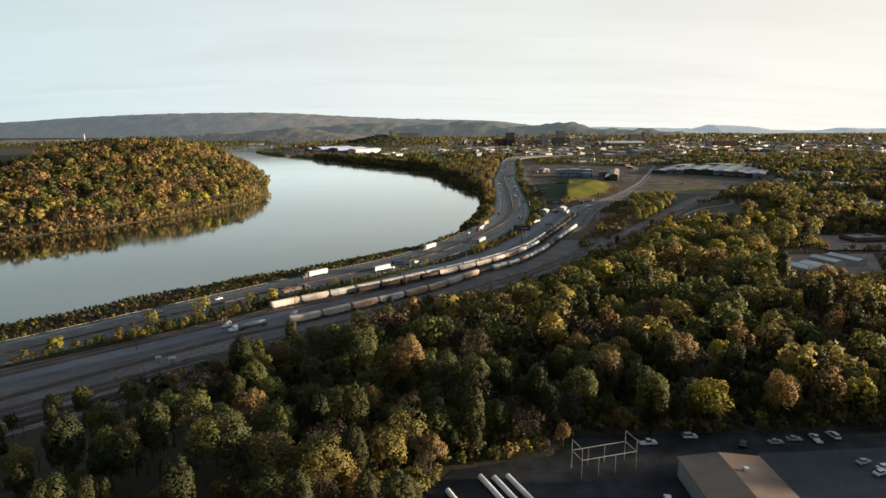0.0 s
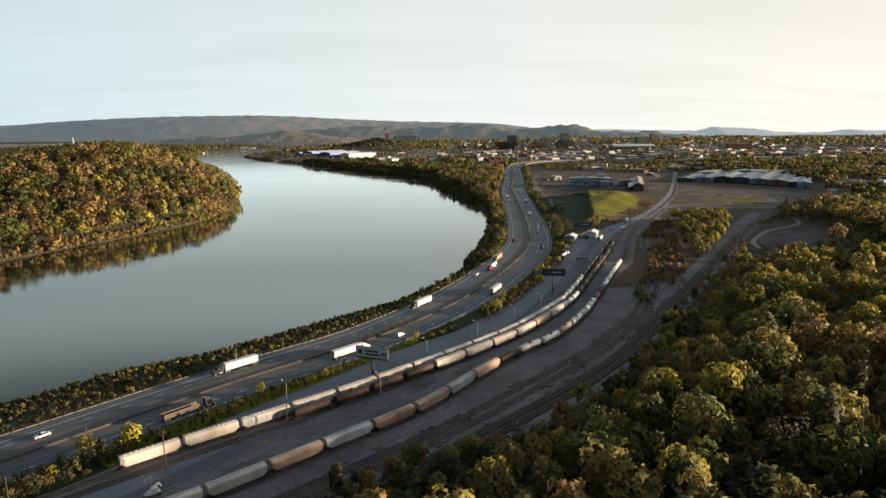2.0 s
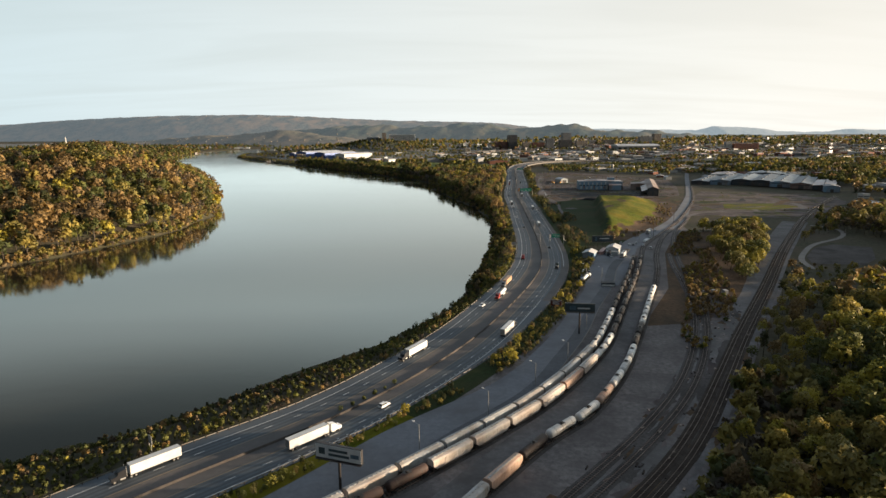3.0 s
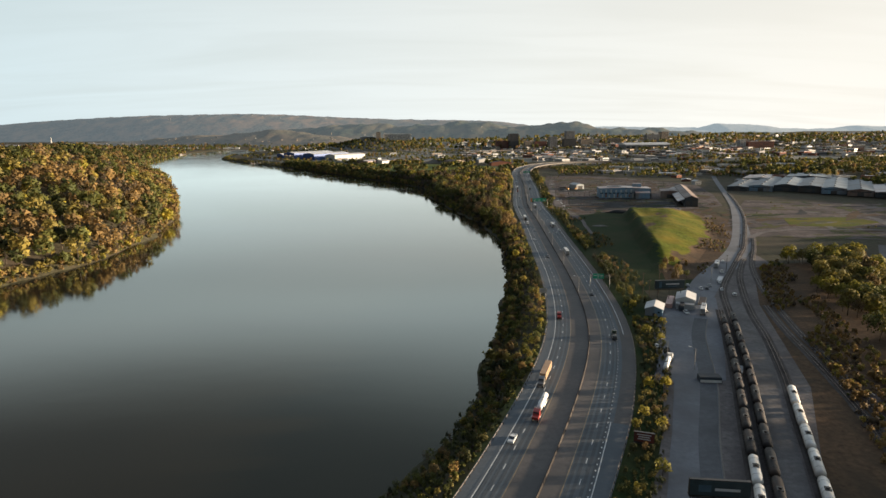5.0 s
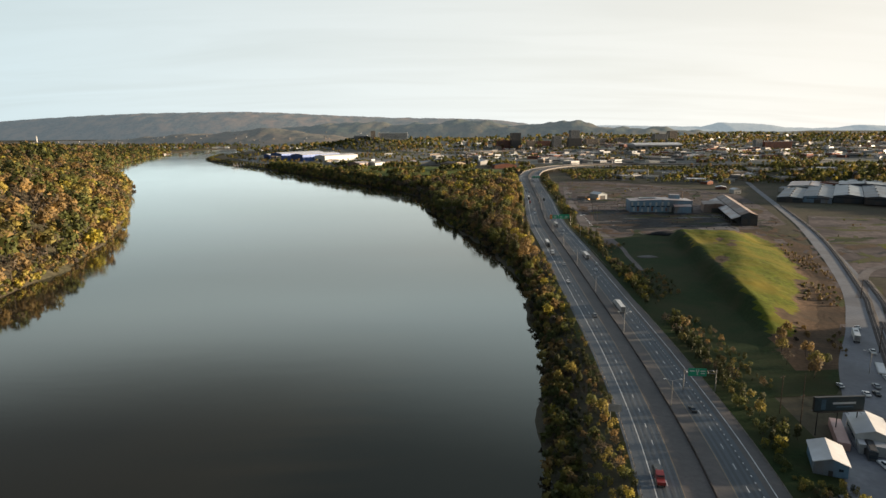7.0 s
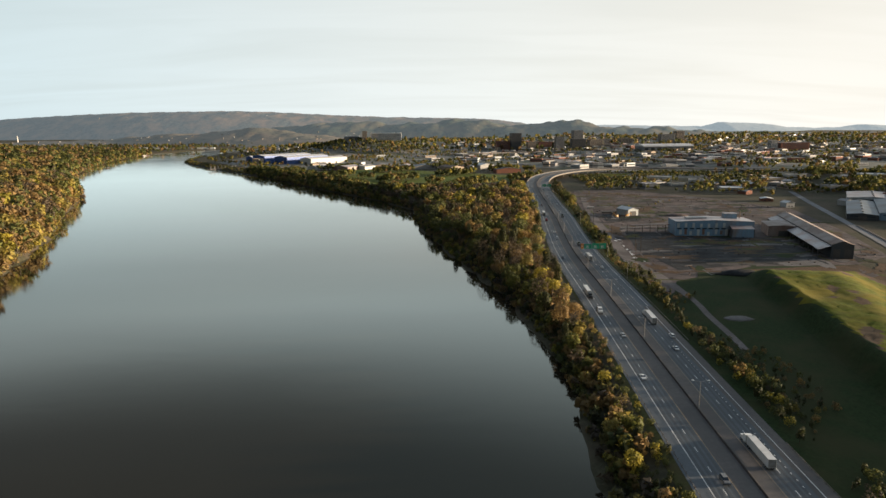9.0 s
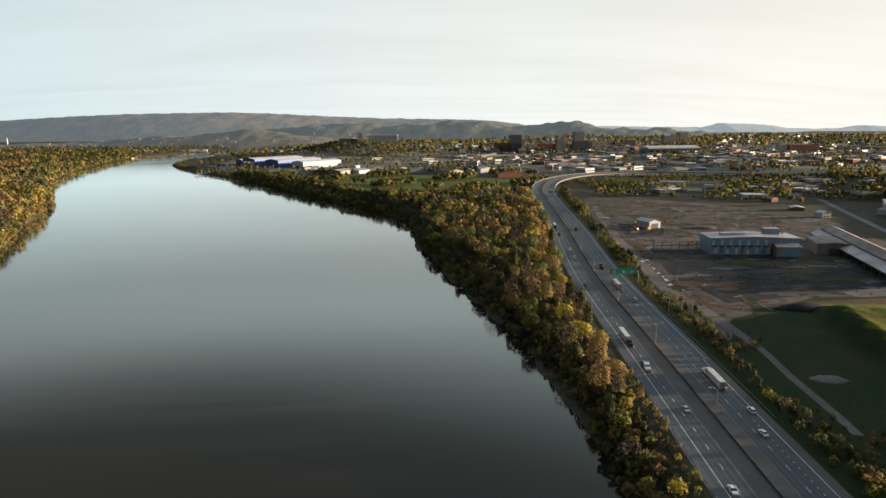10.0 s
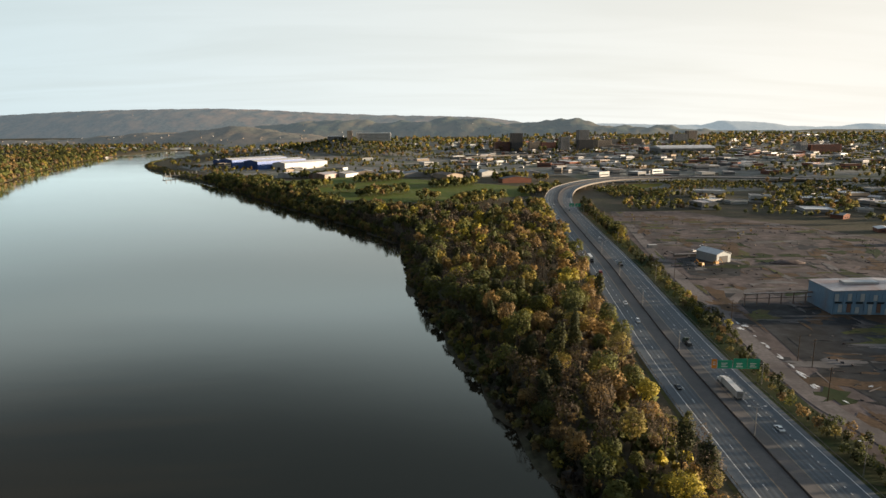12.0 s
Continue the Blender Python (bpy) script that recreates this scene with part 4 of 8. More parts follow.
x, y = scatter(-2900, -950, 3700, 5000, 42, lambda x, y: near_line(x, y, LEFT_BANK)[1] < 0, 46)
forest("far_bank_woodland", rows(x, y, kinds(x, y, (0.0, 0.54, 0.04, 0.12, 0.14, 0.16), 47), 1.0, 1.7, 48), TINY, "distant olive woodland beyond the far bank", trunks=False)


# ---- thickets that hang over the water ----
def at_shore(line, flip):
    def keep(x, y):
        d, s = near_line(x, y, line)
        r = flip * d * s
        return (r > -1.0) & (r < 10)
    return keep


x, y = scatter(-620, -270, 520, 1800, 4.0, at_shore(LEFT_BANK, -1), 37)
shore = rows(x, y, kinds(x, y, (0.05, 0.2, 0.3, 0.34, 0.04, 0.12), 38), 0.28, 0.6, 39)
shore[:, 2] = np.maximum(shore[:, 2], WATER) - 2.0 * shore[:, 3]
forest("shore_thicket", shore, TINY, "russet and olive thicket along the far shore", "scrub", trunks=False)
def at_far_shore(x, y):
    d, s = near_line(x, y, LEFT_BANK)
    return (-d * s > -9) & (-d * s < 40)


x, y = scatter(-1500, -560, 1750, 3700, 8.5, at_far_shore, 137)
shore = rows(x, y, kinds(x, y, (0.0, 0.50, 0.05, 0.17, 0.10, 0.18), 138), 0.8, 1.4, 139)
shore[:, 2] = np.maximum(shore[:, 2], WATER) - 3.0 * shore[:, 3]
forest("shore_thicket", shore, TINY, "dull green thicket along the distant shore", "scrub", trunks=False)
x, y = scatter(-120, 80, 640, 1800, 4.0, at_shore(RIGHT_BANK, 1), 40)
shore = rows(x, y, kinds(x, y, (0.02, 0.34, 0.14, 0.18, 0.14, 0.2), 41), 0.25, 0.55, 42)
shore[:, 2] = np.maximum(shore[:, 2], WATER) - 2.0 * shore[:, 3]
forest("shore_thicket", shore, TINY, "olive thicket hanging over the river edge", "scrub", trunks=False)


def above_bank(x, y):
    d, s = near_line(x, y, RIGHT_BANK)
    e, t = near_line(x, y, hw_line)
    return (d * s > 0) & (e * t < np.interp(y, (560, 650, 800), (-22.6, -22.6, -21))) & (y > 560) & (y < 1040)


x, y = scatter(-60, 110, 560, 1040, 3.4, above_bank, 43)
above = low_rows(x, y, kinds(x, y, (0.03, 0.34, 0.14, 0.10, 0.27, 0.12), 44), 0.16, 0.40, 45)
forest("bank_scrub", above, BUSH, "dense green and olive scrub between highway and river", "scrub", trunks=False)


# ---- open ground east of the highway ----
def s_at(line, x, y, step=6.0):
    return step * int(np.argmin(np.hypot(line[0][:, 0] - x, line[0][:, 1] - y)))


# the dark meadow colour also paints in the shadow that the mound casts
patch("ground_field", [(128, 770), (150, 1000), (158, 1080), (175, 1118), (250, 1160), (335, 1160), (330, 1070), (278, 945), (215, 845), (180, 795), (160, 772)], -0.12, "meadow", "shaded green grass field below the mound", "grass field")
patch("ground_lot", [(158, 1085), (152, 1120), (160, 1220), (178, 1330), (200, 1480), (225, 1640), (250, 1740), (340, 1735), (420, 1610), (470, 1480), (430, 1330), (380, 1190), (335, 1162), (250, 1150), (175, 1105)], -0.16, "dirt", "bare brown dirt of the cleared mill site", "dirt lot")
patch("ground_slab", [(190, 1150), (185, 1230), (205, 1330), (262, 1300), (335, 1270), (325, 1185), (250, 1165)], -0.08, "old_slab", "broken grey floor slab before the mill", "old slab")
patch("ground_slab", [(205, 1395), (216, 1450), (250, 1470), (262, 1430), (240, 1390)], -0.08, "old_slab", "oily grey hardstanding round the white shed", "hardstanding")
patch("ground_lot", [(300, 960), (330, 1040), (380, 1150), (440, 1250), (560, 1200), (640, 1180), (520, 1010), (430, 930)], -0.17, "dirt", "bare brown dirt beside the tracks", "dirt lot")
patch("ground_field", [(372, 1020), (395, 1075), (470, 1075), (480, 1035), (420, 1005)], -0.10, "grass", "yellow-green grass patch on the cleared site", "grass field")
patch("ground_brush", [(108, 543), (150, 620), (190, 735), (235, 830), (330, 862), (300, 790), (240, 690), (190, 606), (160, 560), (140, 548)], -0.11, "russet_soil", "brown brush ground between the tracks", "brush ground")
service = curve_through([(155, 985), (158, 1005), (162, 1040), (167, 1075), (168, 1150), (165, 1190), (178, 1280), (192, 1380), (212, 1500), (240, 1640)])
SERVICE_HALF = np.interp(service[0][:, 1], (1070, 1130), (1.9, 4.5))
strip("road_service", service, [(-SERVICE_HALF, -0.04), (SERVICE_HALF, -0.04)], "gravel", "grey gravel service road beside the highway", "gravel road")
cross = curve_through([(182, 1300), (230, 1352), (300, 1345), (400, 1330)])
strip("road_service", cross, [(-3, -0.05), (3, -0.05)], "gravel", "pale gravel track across the mill site", "gravel road")
field_track = curve_through([(262, 905), (330, 985), (420, 990), (520, 960), (640, 930)])
strip("road_service", field_track, [(-3, -0.05), (3, -0.05)], "gravel", "pale gravel track across the cleared site", "gravel road")
patch("water_pond", [(286, 690), (296, 715), (325, 752), (352, 768), (375, 752), (345, 705), (322, 684)], -0.05, "ballast", "dark grey gravel basin among the trees", "basin")
loop_path = curve_through([(276, 672), (284, 700), (303, 730), (335, 768), (378, 800), (402, 832), (408, 862), (395, 880)])
strip("pavement_path", loop_path, [(-2.2, 0.0), (2.2, 0.0)], "concrete", "pale winding gravel path round the basin", "path")
for lot in LOTS:
    patch("ground_lot", lot, -0.1, "pink_dirt", "pale dirt clearing among the trees", "dirt lot").location.z += float(ground_height(np.mean([p[0] for p in lot]), np.mean([p[1] for p in lot])) + 1.2) * K
# depot ground is coloured dark to put in the shade of the wood
patch("ground_depot", DEPOT, -0.14, "old_slab", "dark gravel yard of the depot", "gravel yard")
patch("road_depot", [(96, 90), (94, 150), (98, 172), (150, 176), (185, 170), (185, 90)], -0.06, "old_asphalt", "dark grey asphalt yard behind the depot", "asphalt yard")

CREST = [(150, 814), (166, 850), (184, 930), (202, 1010), (218, 1090), (236, 1150)]
SKIRT = [(150, 814), (177, 822), (209, 862), (265, 951), (314, 1073), (320, 1140), (236, 1150)]

patch("ground_brush", [(158, 796), (172, 850), (205, 1010), (238, 1150), (335, 1160), (330, 1070), (278, 945), (215, 845), (182, 797)], -0.112, "russet_soil", "dry russet ground at the foot of the mound", "brush ground")


def build_mound():
    xs, ys = np.arange(136, 345, 3.0), np.arange(780, 1160, 3.0)
    gx, gy = np.meshgrid(xs, ys)
    wx, wy = gx + 1.6 * wobble(gx, gy, 29, 33, 1.0), gy + 1.6 * wobble(gy, gx, 31, 28, 2.0)
    d, _ = near_line(wx, wy, CREST)
    e, _ = near_line(wx, wy, SKIRT)
    h = 10.0 * smooth_step(0, 9, d) * smooth_step(0, 48, e) + 0.35 * wobble(gx, gy, 12, 17, 2.0) * smooth_step(8, 25, np.minimum(d, e))
    # a worn terrace edge runs across the top, and tussocks roughen it
    step = gy - 1035 - 0.25 * (gx - 200) + 7 * wobble(gx, gy, 23, 19, 5.0)
    h = h - 1.8 * smooth_step(-5, 4, step) * smooth_step(70, 10, step) * smooth_step(6, 20, np.minimum(d, e))
    h = h + np.random.default_rng(88).normal(0, 0.22, gx.shape) * smooth_step(2, 10, np.minimum(d, e))
    h = np.where(inside(wx, wy, CREST + SKIRT[::-1]), h, -0.4) - 0.10
    n, k = gx.shape
    i = np.arange(n - 1)[:, None] * k + np.arange(k - 1)[None]
    ob = array_mesh("ground_mound", np.stack([gx, gy, h], -1).reshape(-1, 3), np.stack([i, i + 1, i + k + 1, i + k], -1).reshape(-1, 4), ["grass"])
    ob.data.polygons.foreach_set("use_smooth", [True] * len(ob.data.polygons))
    ob.data.materials.append(M["russet_soil"])
    cx, cy = (gx[:-1, :-1] + 1.5).ravel(), (gy[:-1, :-1] + 1.5).ravel()
    bare = (wobble(cx, cy, 15, 21, 4.0) + 0.7 * wobble(cx, cy, 6, 7, 1.0) > 1.25) | (near_line(cx, cy, SKIRT[:6])[0] < 9 + 5 * wobble(cx, cy, 8, 11, 2.0))
    # west side painted dark with meadow, as the slope turned from the sun
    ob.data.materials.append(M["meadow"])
    shaded_flank = near_line(cx, cy, CREST)[0] < 8.5 + 1.2 * wobble(cx, cy, 5, 7, 3.0)
    ob.data.polygons.foreach_set("material_index", np.where(shaded_flank, 2, bare).astype(np.int32))
    tagged(ob, "flat-topped mound of yellow-green grass", "mound", kind="structure")


build_mound()

# ---- railcars ----
CAR = {
    "cream": surface("car_cream", (0.52, 0.47, 0.42), 0.6, (0.40, 0.31, 0.25), 0.9, 0.12, 0.12, vary=0.15, bump=0.1, stretch=(1, 1, 0.25)),
    "grey": surface("car_grey", (0.42, 0.42, 0.41), 0.6, (0.30, 0.26, 0.22), 0.9, 0.12, 0.12, vary=0.15, bump=0.1, stretch=(1, 1, 0.25)),
    "tan": surface("car_tan", (0.40, 0.275, 0.205), 0.65, (0.27, 0.165, 0.12), 0.9, 0.12, 0.18, vary=0.15, bump=0.1, stretch=(1, 1, 0.25)),
    "soot": surface("tank_soot_brown", (0.036, 0.022, 0.018), 0.72, (0.070, 0.040, 0.030), 0.8, 0.1, 0.25, vary=0.2, bump=0.05),
    "brown": surface("car_brown", (0.055, 0.035, 0.028), 0.7, (0.085, 0.05, 0.036), 0.9, 0.12, 0.2, vary=0.15, bump=0.1, stretch=(1, 1, 0.25)),
    "white": surface("tank_white", (0.60, 0.59, 0.56), 0.45, (0.40, 0.35, 0.30), 0.7, 0.1, 0.08, vary=0.1, bump=0.05),
    "black": surface("tank_black", (0.017, 0.016, 0.016), 0.72, (0.050, 0.034, 0.027), 0.8, 0.1, 0.25, vary=0.2, bump=0.05),
    "rust": surface("tank_rust", (0.30, 0.17, 0.11), 0.6, (0.40, 0.30, 0.24), 0.8, 0.1, 0.2, vary=0.1, bump=0.05),
}
ROOF_GREY = surface("car_roof", (0.40, 0.39, 0.37), 0.7, (0.28, 0.24, 0.20), 0.9, 0.15, 0.15, bump=0.1)


def bogie(parent, x):
    g = Geo()
    for y in (-1.0, 1.0):
        g.extrude([(y - 0.09, 0.45), (y + 0.09, 0.45), (y + 0.09, 0.95), (y - 0.09, 0.95)], x - 1.25, x + 1.25)
    g.box(x, 0, 0.6, 0.45, 2.0, 0.4)
    b = part("bogie", g, "black_steel", parent)
    for dx in (-0.88, 0.88):
        w = Geo()
        for y in (-0.75, 0.75):
            w.tube((x + dx, y - 0.07, 0.79), (x + dx, y + 0.07, 0.79), 0.43, n=10)
        w.tube((x + dx, -0.75, 0.79), (x + dx, 0.75, 0.79), 0.08, n=6)
        part("wheelset", w, "rail", b)


def hopper_car(colour, words):
    t = stand("hopper_car", (0, 0, 0))
    tagged(t, words, "hopper car", "stored railcars")
    body = Geo()
    rings = []
    for x, zb in ((-8.7, 2.35), (-7.2, 1.25), (7.2, 1.25), (8.7, 2.35)):
        rings.append([(x, -1.45, zb), (x, 1.45, zb), (x, 1.56, zb + 0.35), (x, 1.52, 4.0), (x, 1.25, 4.35), (x, 0.5, 4.55), (x, -0.5, 4.55), (x, -1.25, 4.35), (x, -1.52, 4.0), (x, -1.56, zb + 0.35)])
    body.loft(rings)
    for x in np.linspace(-7.6, 7.6, 9):
        for y in (-1.575, 1.575):
            body.box(float(x), y, 2.6 if abs(x) > 7 else 1.9, 0.09, 0.06, 2.0 if abs(x) < 7 else 1.3)
    part("body", body, CAR[colour], t)
    for x in (-4.2, 0.0, 4.2):
        part("hopper_chute", Geo().box(x, 0, 0.75, 1.0, 1.2, 0.9, taper=2.6), CAR[colour], t)
    sill = Geo().box(0, 0, 1.05, 17.9, 0.5, 0.35)
    for x in (-8.75, 8.75):
        sill.box(x, 0, 1.15, 0.3, 2.9, 0.18)
        for y in (-1.35, 1.35):
            sill.box(x, y, 1.3, 0.12, 0.12, 2.4)
        sill.tube((x, 0, 1.1), (x * 1.055, 0, 1.1), 0.14, n=6)
    part("underframe", sill, "black_steel", t)
    roof = Geo().box(0, 0, 4.56, 16.6, 0.75, 0.10)
    part("roof_walk", roof, ROOF_GREY, t)
    hatch = Geo()
    for x in np.linspace(-7.2, 7.2, 10):
        hatch.tube((float(x), 0, 4.66), (float(x), 0, 4.82), 0.36, 0.33, n=8)
    tagged(part("hatch_strip", hatch, ROOF_GREY, t), kind="stuff")
    for x in (-6.9, 6.9):
        bogie(t, x)
    return t


def tank_car(colour, words):
    t = stand("tank_car", (0, 0, 0))
    tagged(t, words, "tank car", "stored railcars")
    rings = []
    for x, r in ((-7.6, 0.45), (-7.45, 0.95), (-7.1, 1.35), (-6.6, 1.52), (6.6, 1.52), (7.1, 1.35), (7.45, 0.95), (7.6, 0.45)):
        rings.append([(x, r * math.cos(a), 2.75 + r * math.sin(a)) for a in np.linspace(0, 2 * math.pi, 16, endpoint=False)])
    part("tank", Geo().loft(rings), CAR[colour], t, smooth=True)
    man = Geo().tube((0, 0, 4.1), (0, 0, 4.75), 0.5, n=10)
    man.box(0, 0, 4.2, 2.4, 1.7, 0.08)
    part("manway", man, "black_steel", t)
    band = Geo()
    for x in (-4.6, -0.9, 0.9, 4.6):
        ring = [[(x + d, r * math.cos(a), 2.75 + r * math.sin(a)) for a in np.linspace(0, 2 * math.pi, 16, endpoint=False)] for d, r in ((-0.07, 1.54), (0.07, 1.54))]
        band.loft(ring, caps=False)
    part("tank_bands", band, "black_steel", t)
    sill = Geo().box(0, 0, 1.05, 16.2, 0.6, 0.3)
    for x in (-7.8, 7.8):
        sill.box(x, 0, 1.25, 0.7, 2.8, 0.15)
        sill.tube((x, 0, 1.1), (x * 1.07, 0, 1.1), 0.14, n=6)
    part("underframe", sill, "black_steel", t)
    for x in (-6.0, 6.0):
        bogie(t, x)
    return t


HOPPER_WORDS = {"cream": "weathered cream covered hopper car on the storage track", "grey": "dull grey covered hopper car on the storage track",
                "tan": "rusty tan covered hopper car on the storage track", "brown": "dark brown covered hopper car on the storage track"}
TANK_WORDS = {"white": "dirty white tank car on the storage track", "black": "sooty black tank car on the storage track", "rust": "rust-streaked tan tank car on the storage track", "soot": "dark sooty brown tank car on the storage track"}
car_models = {}


def set_car(kind, line, s):
    x, y, z, a = on_line(line, s)
    m = spot(x, y, 0.0, a)
    if kind not in car_models:
        shape, colour = kind
        car_models[kind] = hopper_car(colour, HOPPER_WORDS[colour]) if shape == "h" else tank_car(colour, TANK_WORDS[colour])
        car_models[kind].matrix_basis = m
    else:
        copy_thing(car_models[kind], m)


def train(line, s, plan, end):
    for code in plan:
        kind = {"c": ("h", "cream"), "g": ("h", "grey"), "t": ("h", "tan"), "b": ("h", "brown"), "W": ("t", "white"), "B": ("t", "black"), "D": ("t", "soot"), "R": ("t", "rust")}[code]
        step = 18.9 if kind[0] == "h" else 16.9
        if s + step > end:
            break
        set_car(kind, line, s + step / 2)
        s += step


# the near ends stand at the paved crossing
train(tk0, s_at(tk0, -97, 327), "ccgcccgggcgggWWWWBBBBBBBBBBBBBBBBWW", s_at(tk0, 156, 712))
train(tk1, s_at(tk1, -50, 361), "DDDDcccctcWWBBBBBBBBBBBBBBWWWBB", s_at(tk1, 166, 716))
train(tk3, s_at(tk3, -81, 300), "cctgttgtBWWRWWWBBWWWWWWW", s_at(tk3, 144, 626))


# ---- vehicles ----
def paint(name, col, rough=0.35):
    return surface(name, col, rough, shade(col, 0.85), 2.0, 0.3, 0.05, bump=0)


PAINT = {"white": paint("white_car_paint", (0.70, 0.70, 0.69)), "silver": paint("silver_car_paint", (0.36, 0.37, 0.38)), "black": paint("black_car_paint", (0.018, 0.018, 0.02)),
         "red": paint("red_car_paint", (0.26, 0.03, 0.025)), "blue": paint("blue_car_paint", (0.04, 0.07, 0.16)), "green": paint("green_truck_paint", (0.03, 0.06, 0.04)), "grey": paint("grey_car_paint", (0.12, 0.12, 0.125)),
         "trailer": paint("trailer_white", (0.56, 0.555, 0.54), 0.55), "tan": paint("trailer_tan", (0.36, 0.23, 0.14), 0.6), "umber": paint("tipper_umber", (0.13, 0.095, 0.075), 0.6), "yellow": paint("machine_yellow", (0.5, 0.24, 0.03), 0.5)}


def wheels(t, spots, r=0.34, w=0.22):
    for x, y in spots:
        tyre = part("wheel", Geo().tube((x, y - w / 2, r), (x, y + w / 2, r), r, n=12), "rubber", t)
        rim = Geo().tube((x, y - w / 2 - 0.01, r), (x, y + w / 2 + 0.01, r), r * 0.55, n=8)
        part("rim", rim, "galvanised", tyre)


def shell(outline, half, z_wide=0.95, pinch=0.86):
    """A car body or cabin: an outline in x and z, drawn across, narrower above z_wide."""
    g = Geo()
    n = len(outline)
    wide = [half if z <= z_wide else half * pinch for _, z in outline]
    pts = [(x, -w, z) for (x, z), w in zip(outline, wide)] + [(x, w, z) for (x, z), w in zip(outline, wide)]
    faces = [(i, n + i, n + (i + 1) % n, (i + 1) % n) for i in range(n)] + [tuple(range(n)), tuple(reversed(range(n, 2 * n)))]
    return g.add(pts, faces)


def passenger_car(colour, words, style="sedan"):
    t = stand("car" if style != "pickup" else "pickup_truck", (0, 0, 0))
    tagged(t, words, "car" if style != "pickup" else "pickup truck", "vehicles on the highway")
    if style == "pickup":
        part("body", shell([(-2.8, 0.35), (2.75, 0.35), (2.8, 0.75), (2.6, 1.0), (1.3, 1.08), (-0.75, 1.08), (-0.75, 0.75), (-2.65, 0.75), (-2.65, 1.08), (-2.8, 1.08)], 0.98, 2), PAINT[colour], t)
        cab = [(1.3, 1.08), (0.65, 1.75), (-0.55, 1.78), (-0.75, 1.08)]
    elif style == "suv":
        part("body", shell([(-2.35, 0.35), (2.3, 0.35), (2.38, 0.75), (2.2, 1.0), (1.05, 1.1), (-2.3, 1.1), (-2.42, 0.8)], 0.95, 2), PAINT[colour], t)
        cab = [(1.05, 1.1), (0.35, 1.72), (-2.0, 1.72), (-2.3, 1.1)]
    else:
        part("body", shell([(-2.35, 0.3), (2.3, 0.3), (2.38, 0.62), (2.2, 0.82), (1.0, 0.95), (-1.65, 0.98), (-2.3, 0.95), (-2.4, 0.6)], 0.9, 2), PAINT[colour], t)
        cab = [(1.0, 0.95), (0.25, 1.42), (-1.0, 1.44), (-1.7, 0.97)]
    part("glazing", shell(cab, 0.86, cab[0][1], 0.80), "glass", t)
    (x0, _), (x1, z1), (x2, z2), (x3, _) = cab
    part("roof", Geo().box((x1 + x2) / 2, 0, max(z1, z2) - 0.01, abs(x1 - x2) + 0.1, 1.36, 0.06), PAINT[colour], t)
    for y in (-0.65, 0.65):
        part("headlight", Geo().box(2.32 if style != "pickup" else 2.76, y, 0.62, 0.08, 0.3, 0.14), "white_paint", t, "clear headlight")
    wheels(t, [(-1.45, -0.82), (-1.45, 0.82), (1.45, -0.82), (1.45, 0.82)])
    return t


def tractor_unit(t, colour, x=0.0):
    part("cab", shell([(x - 0.9, 0.9), (x + 3.3, 0.9), (x + 3.4, 1.9), (x + 1.7, 2.1), (x + 1.2, 3.1), (x - 0.2, 3.4), (x - 0.9, 3.5)], 1.18, 2.2, 0.94), PAINT[colour], t)
    part("windscreen", Geo().box(x + 1.47, 0, 2.15, 0.08, 1.9, 0.85), "glass", t)
    part("chassis", Geo().box(x - 0.6, 0, 0.65, 7.4, 0.9, 0.3), "black_steel", t)
    for y in (-0.95, 0.95):
        part("exhaust", Geo().tube((x - 1.0, y, 0.9), (x - 1.0, y, 4.0), 0.09, n=8), "galvanised", t)
        part("fuel_tank", Geo().tube((x - 0.6, y, 0.75), (x + 0.9, y, 0.75), 0.33, n=10), "galvanised", t)
    wheels(t, [(x + 2.5, -1.0), (x + 2.5, 1.0), (x - 2.2, -1.0), (x - 2.2, 1.0), (x - 3.5, -1.0), (x - 3.5, 1.0)], 0.5, 0.35)


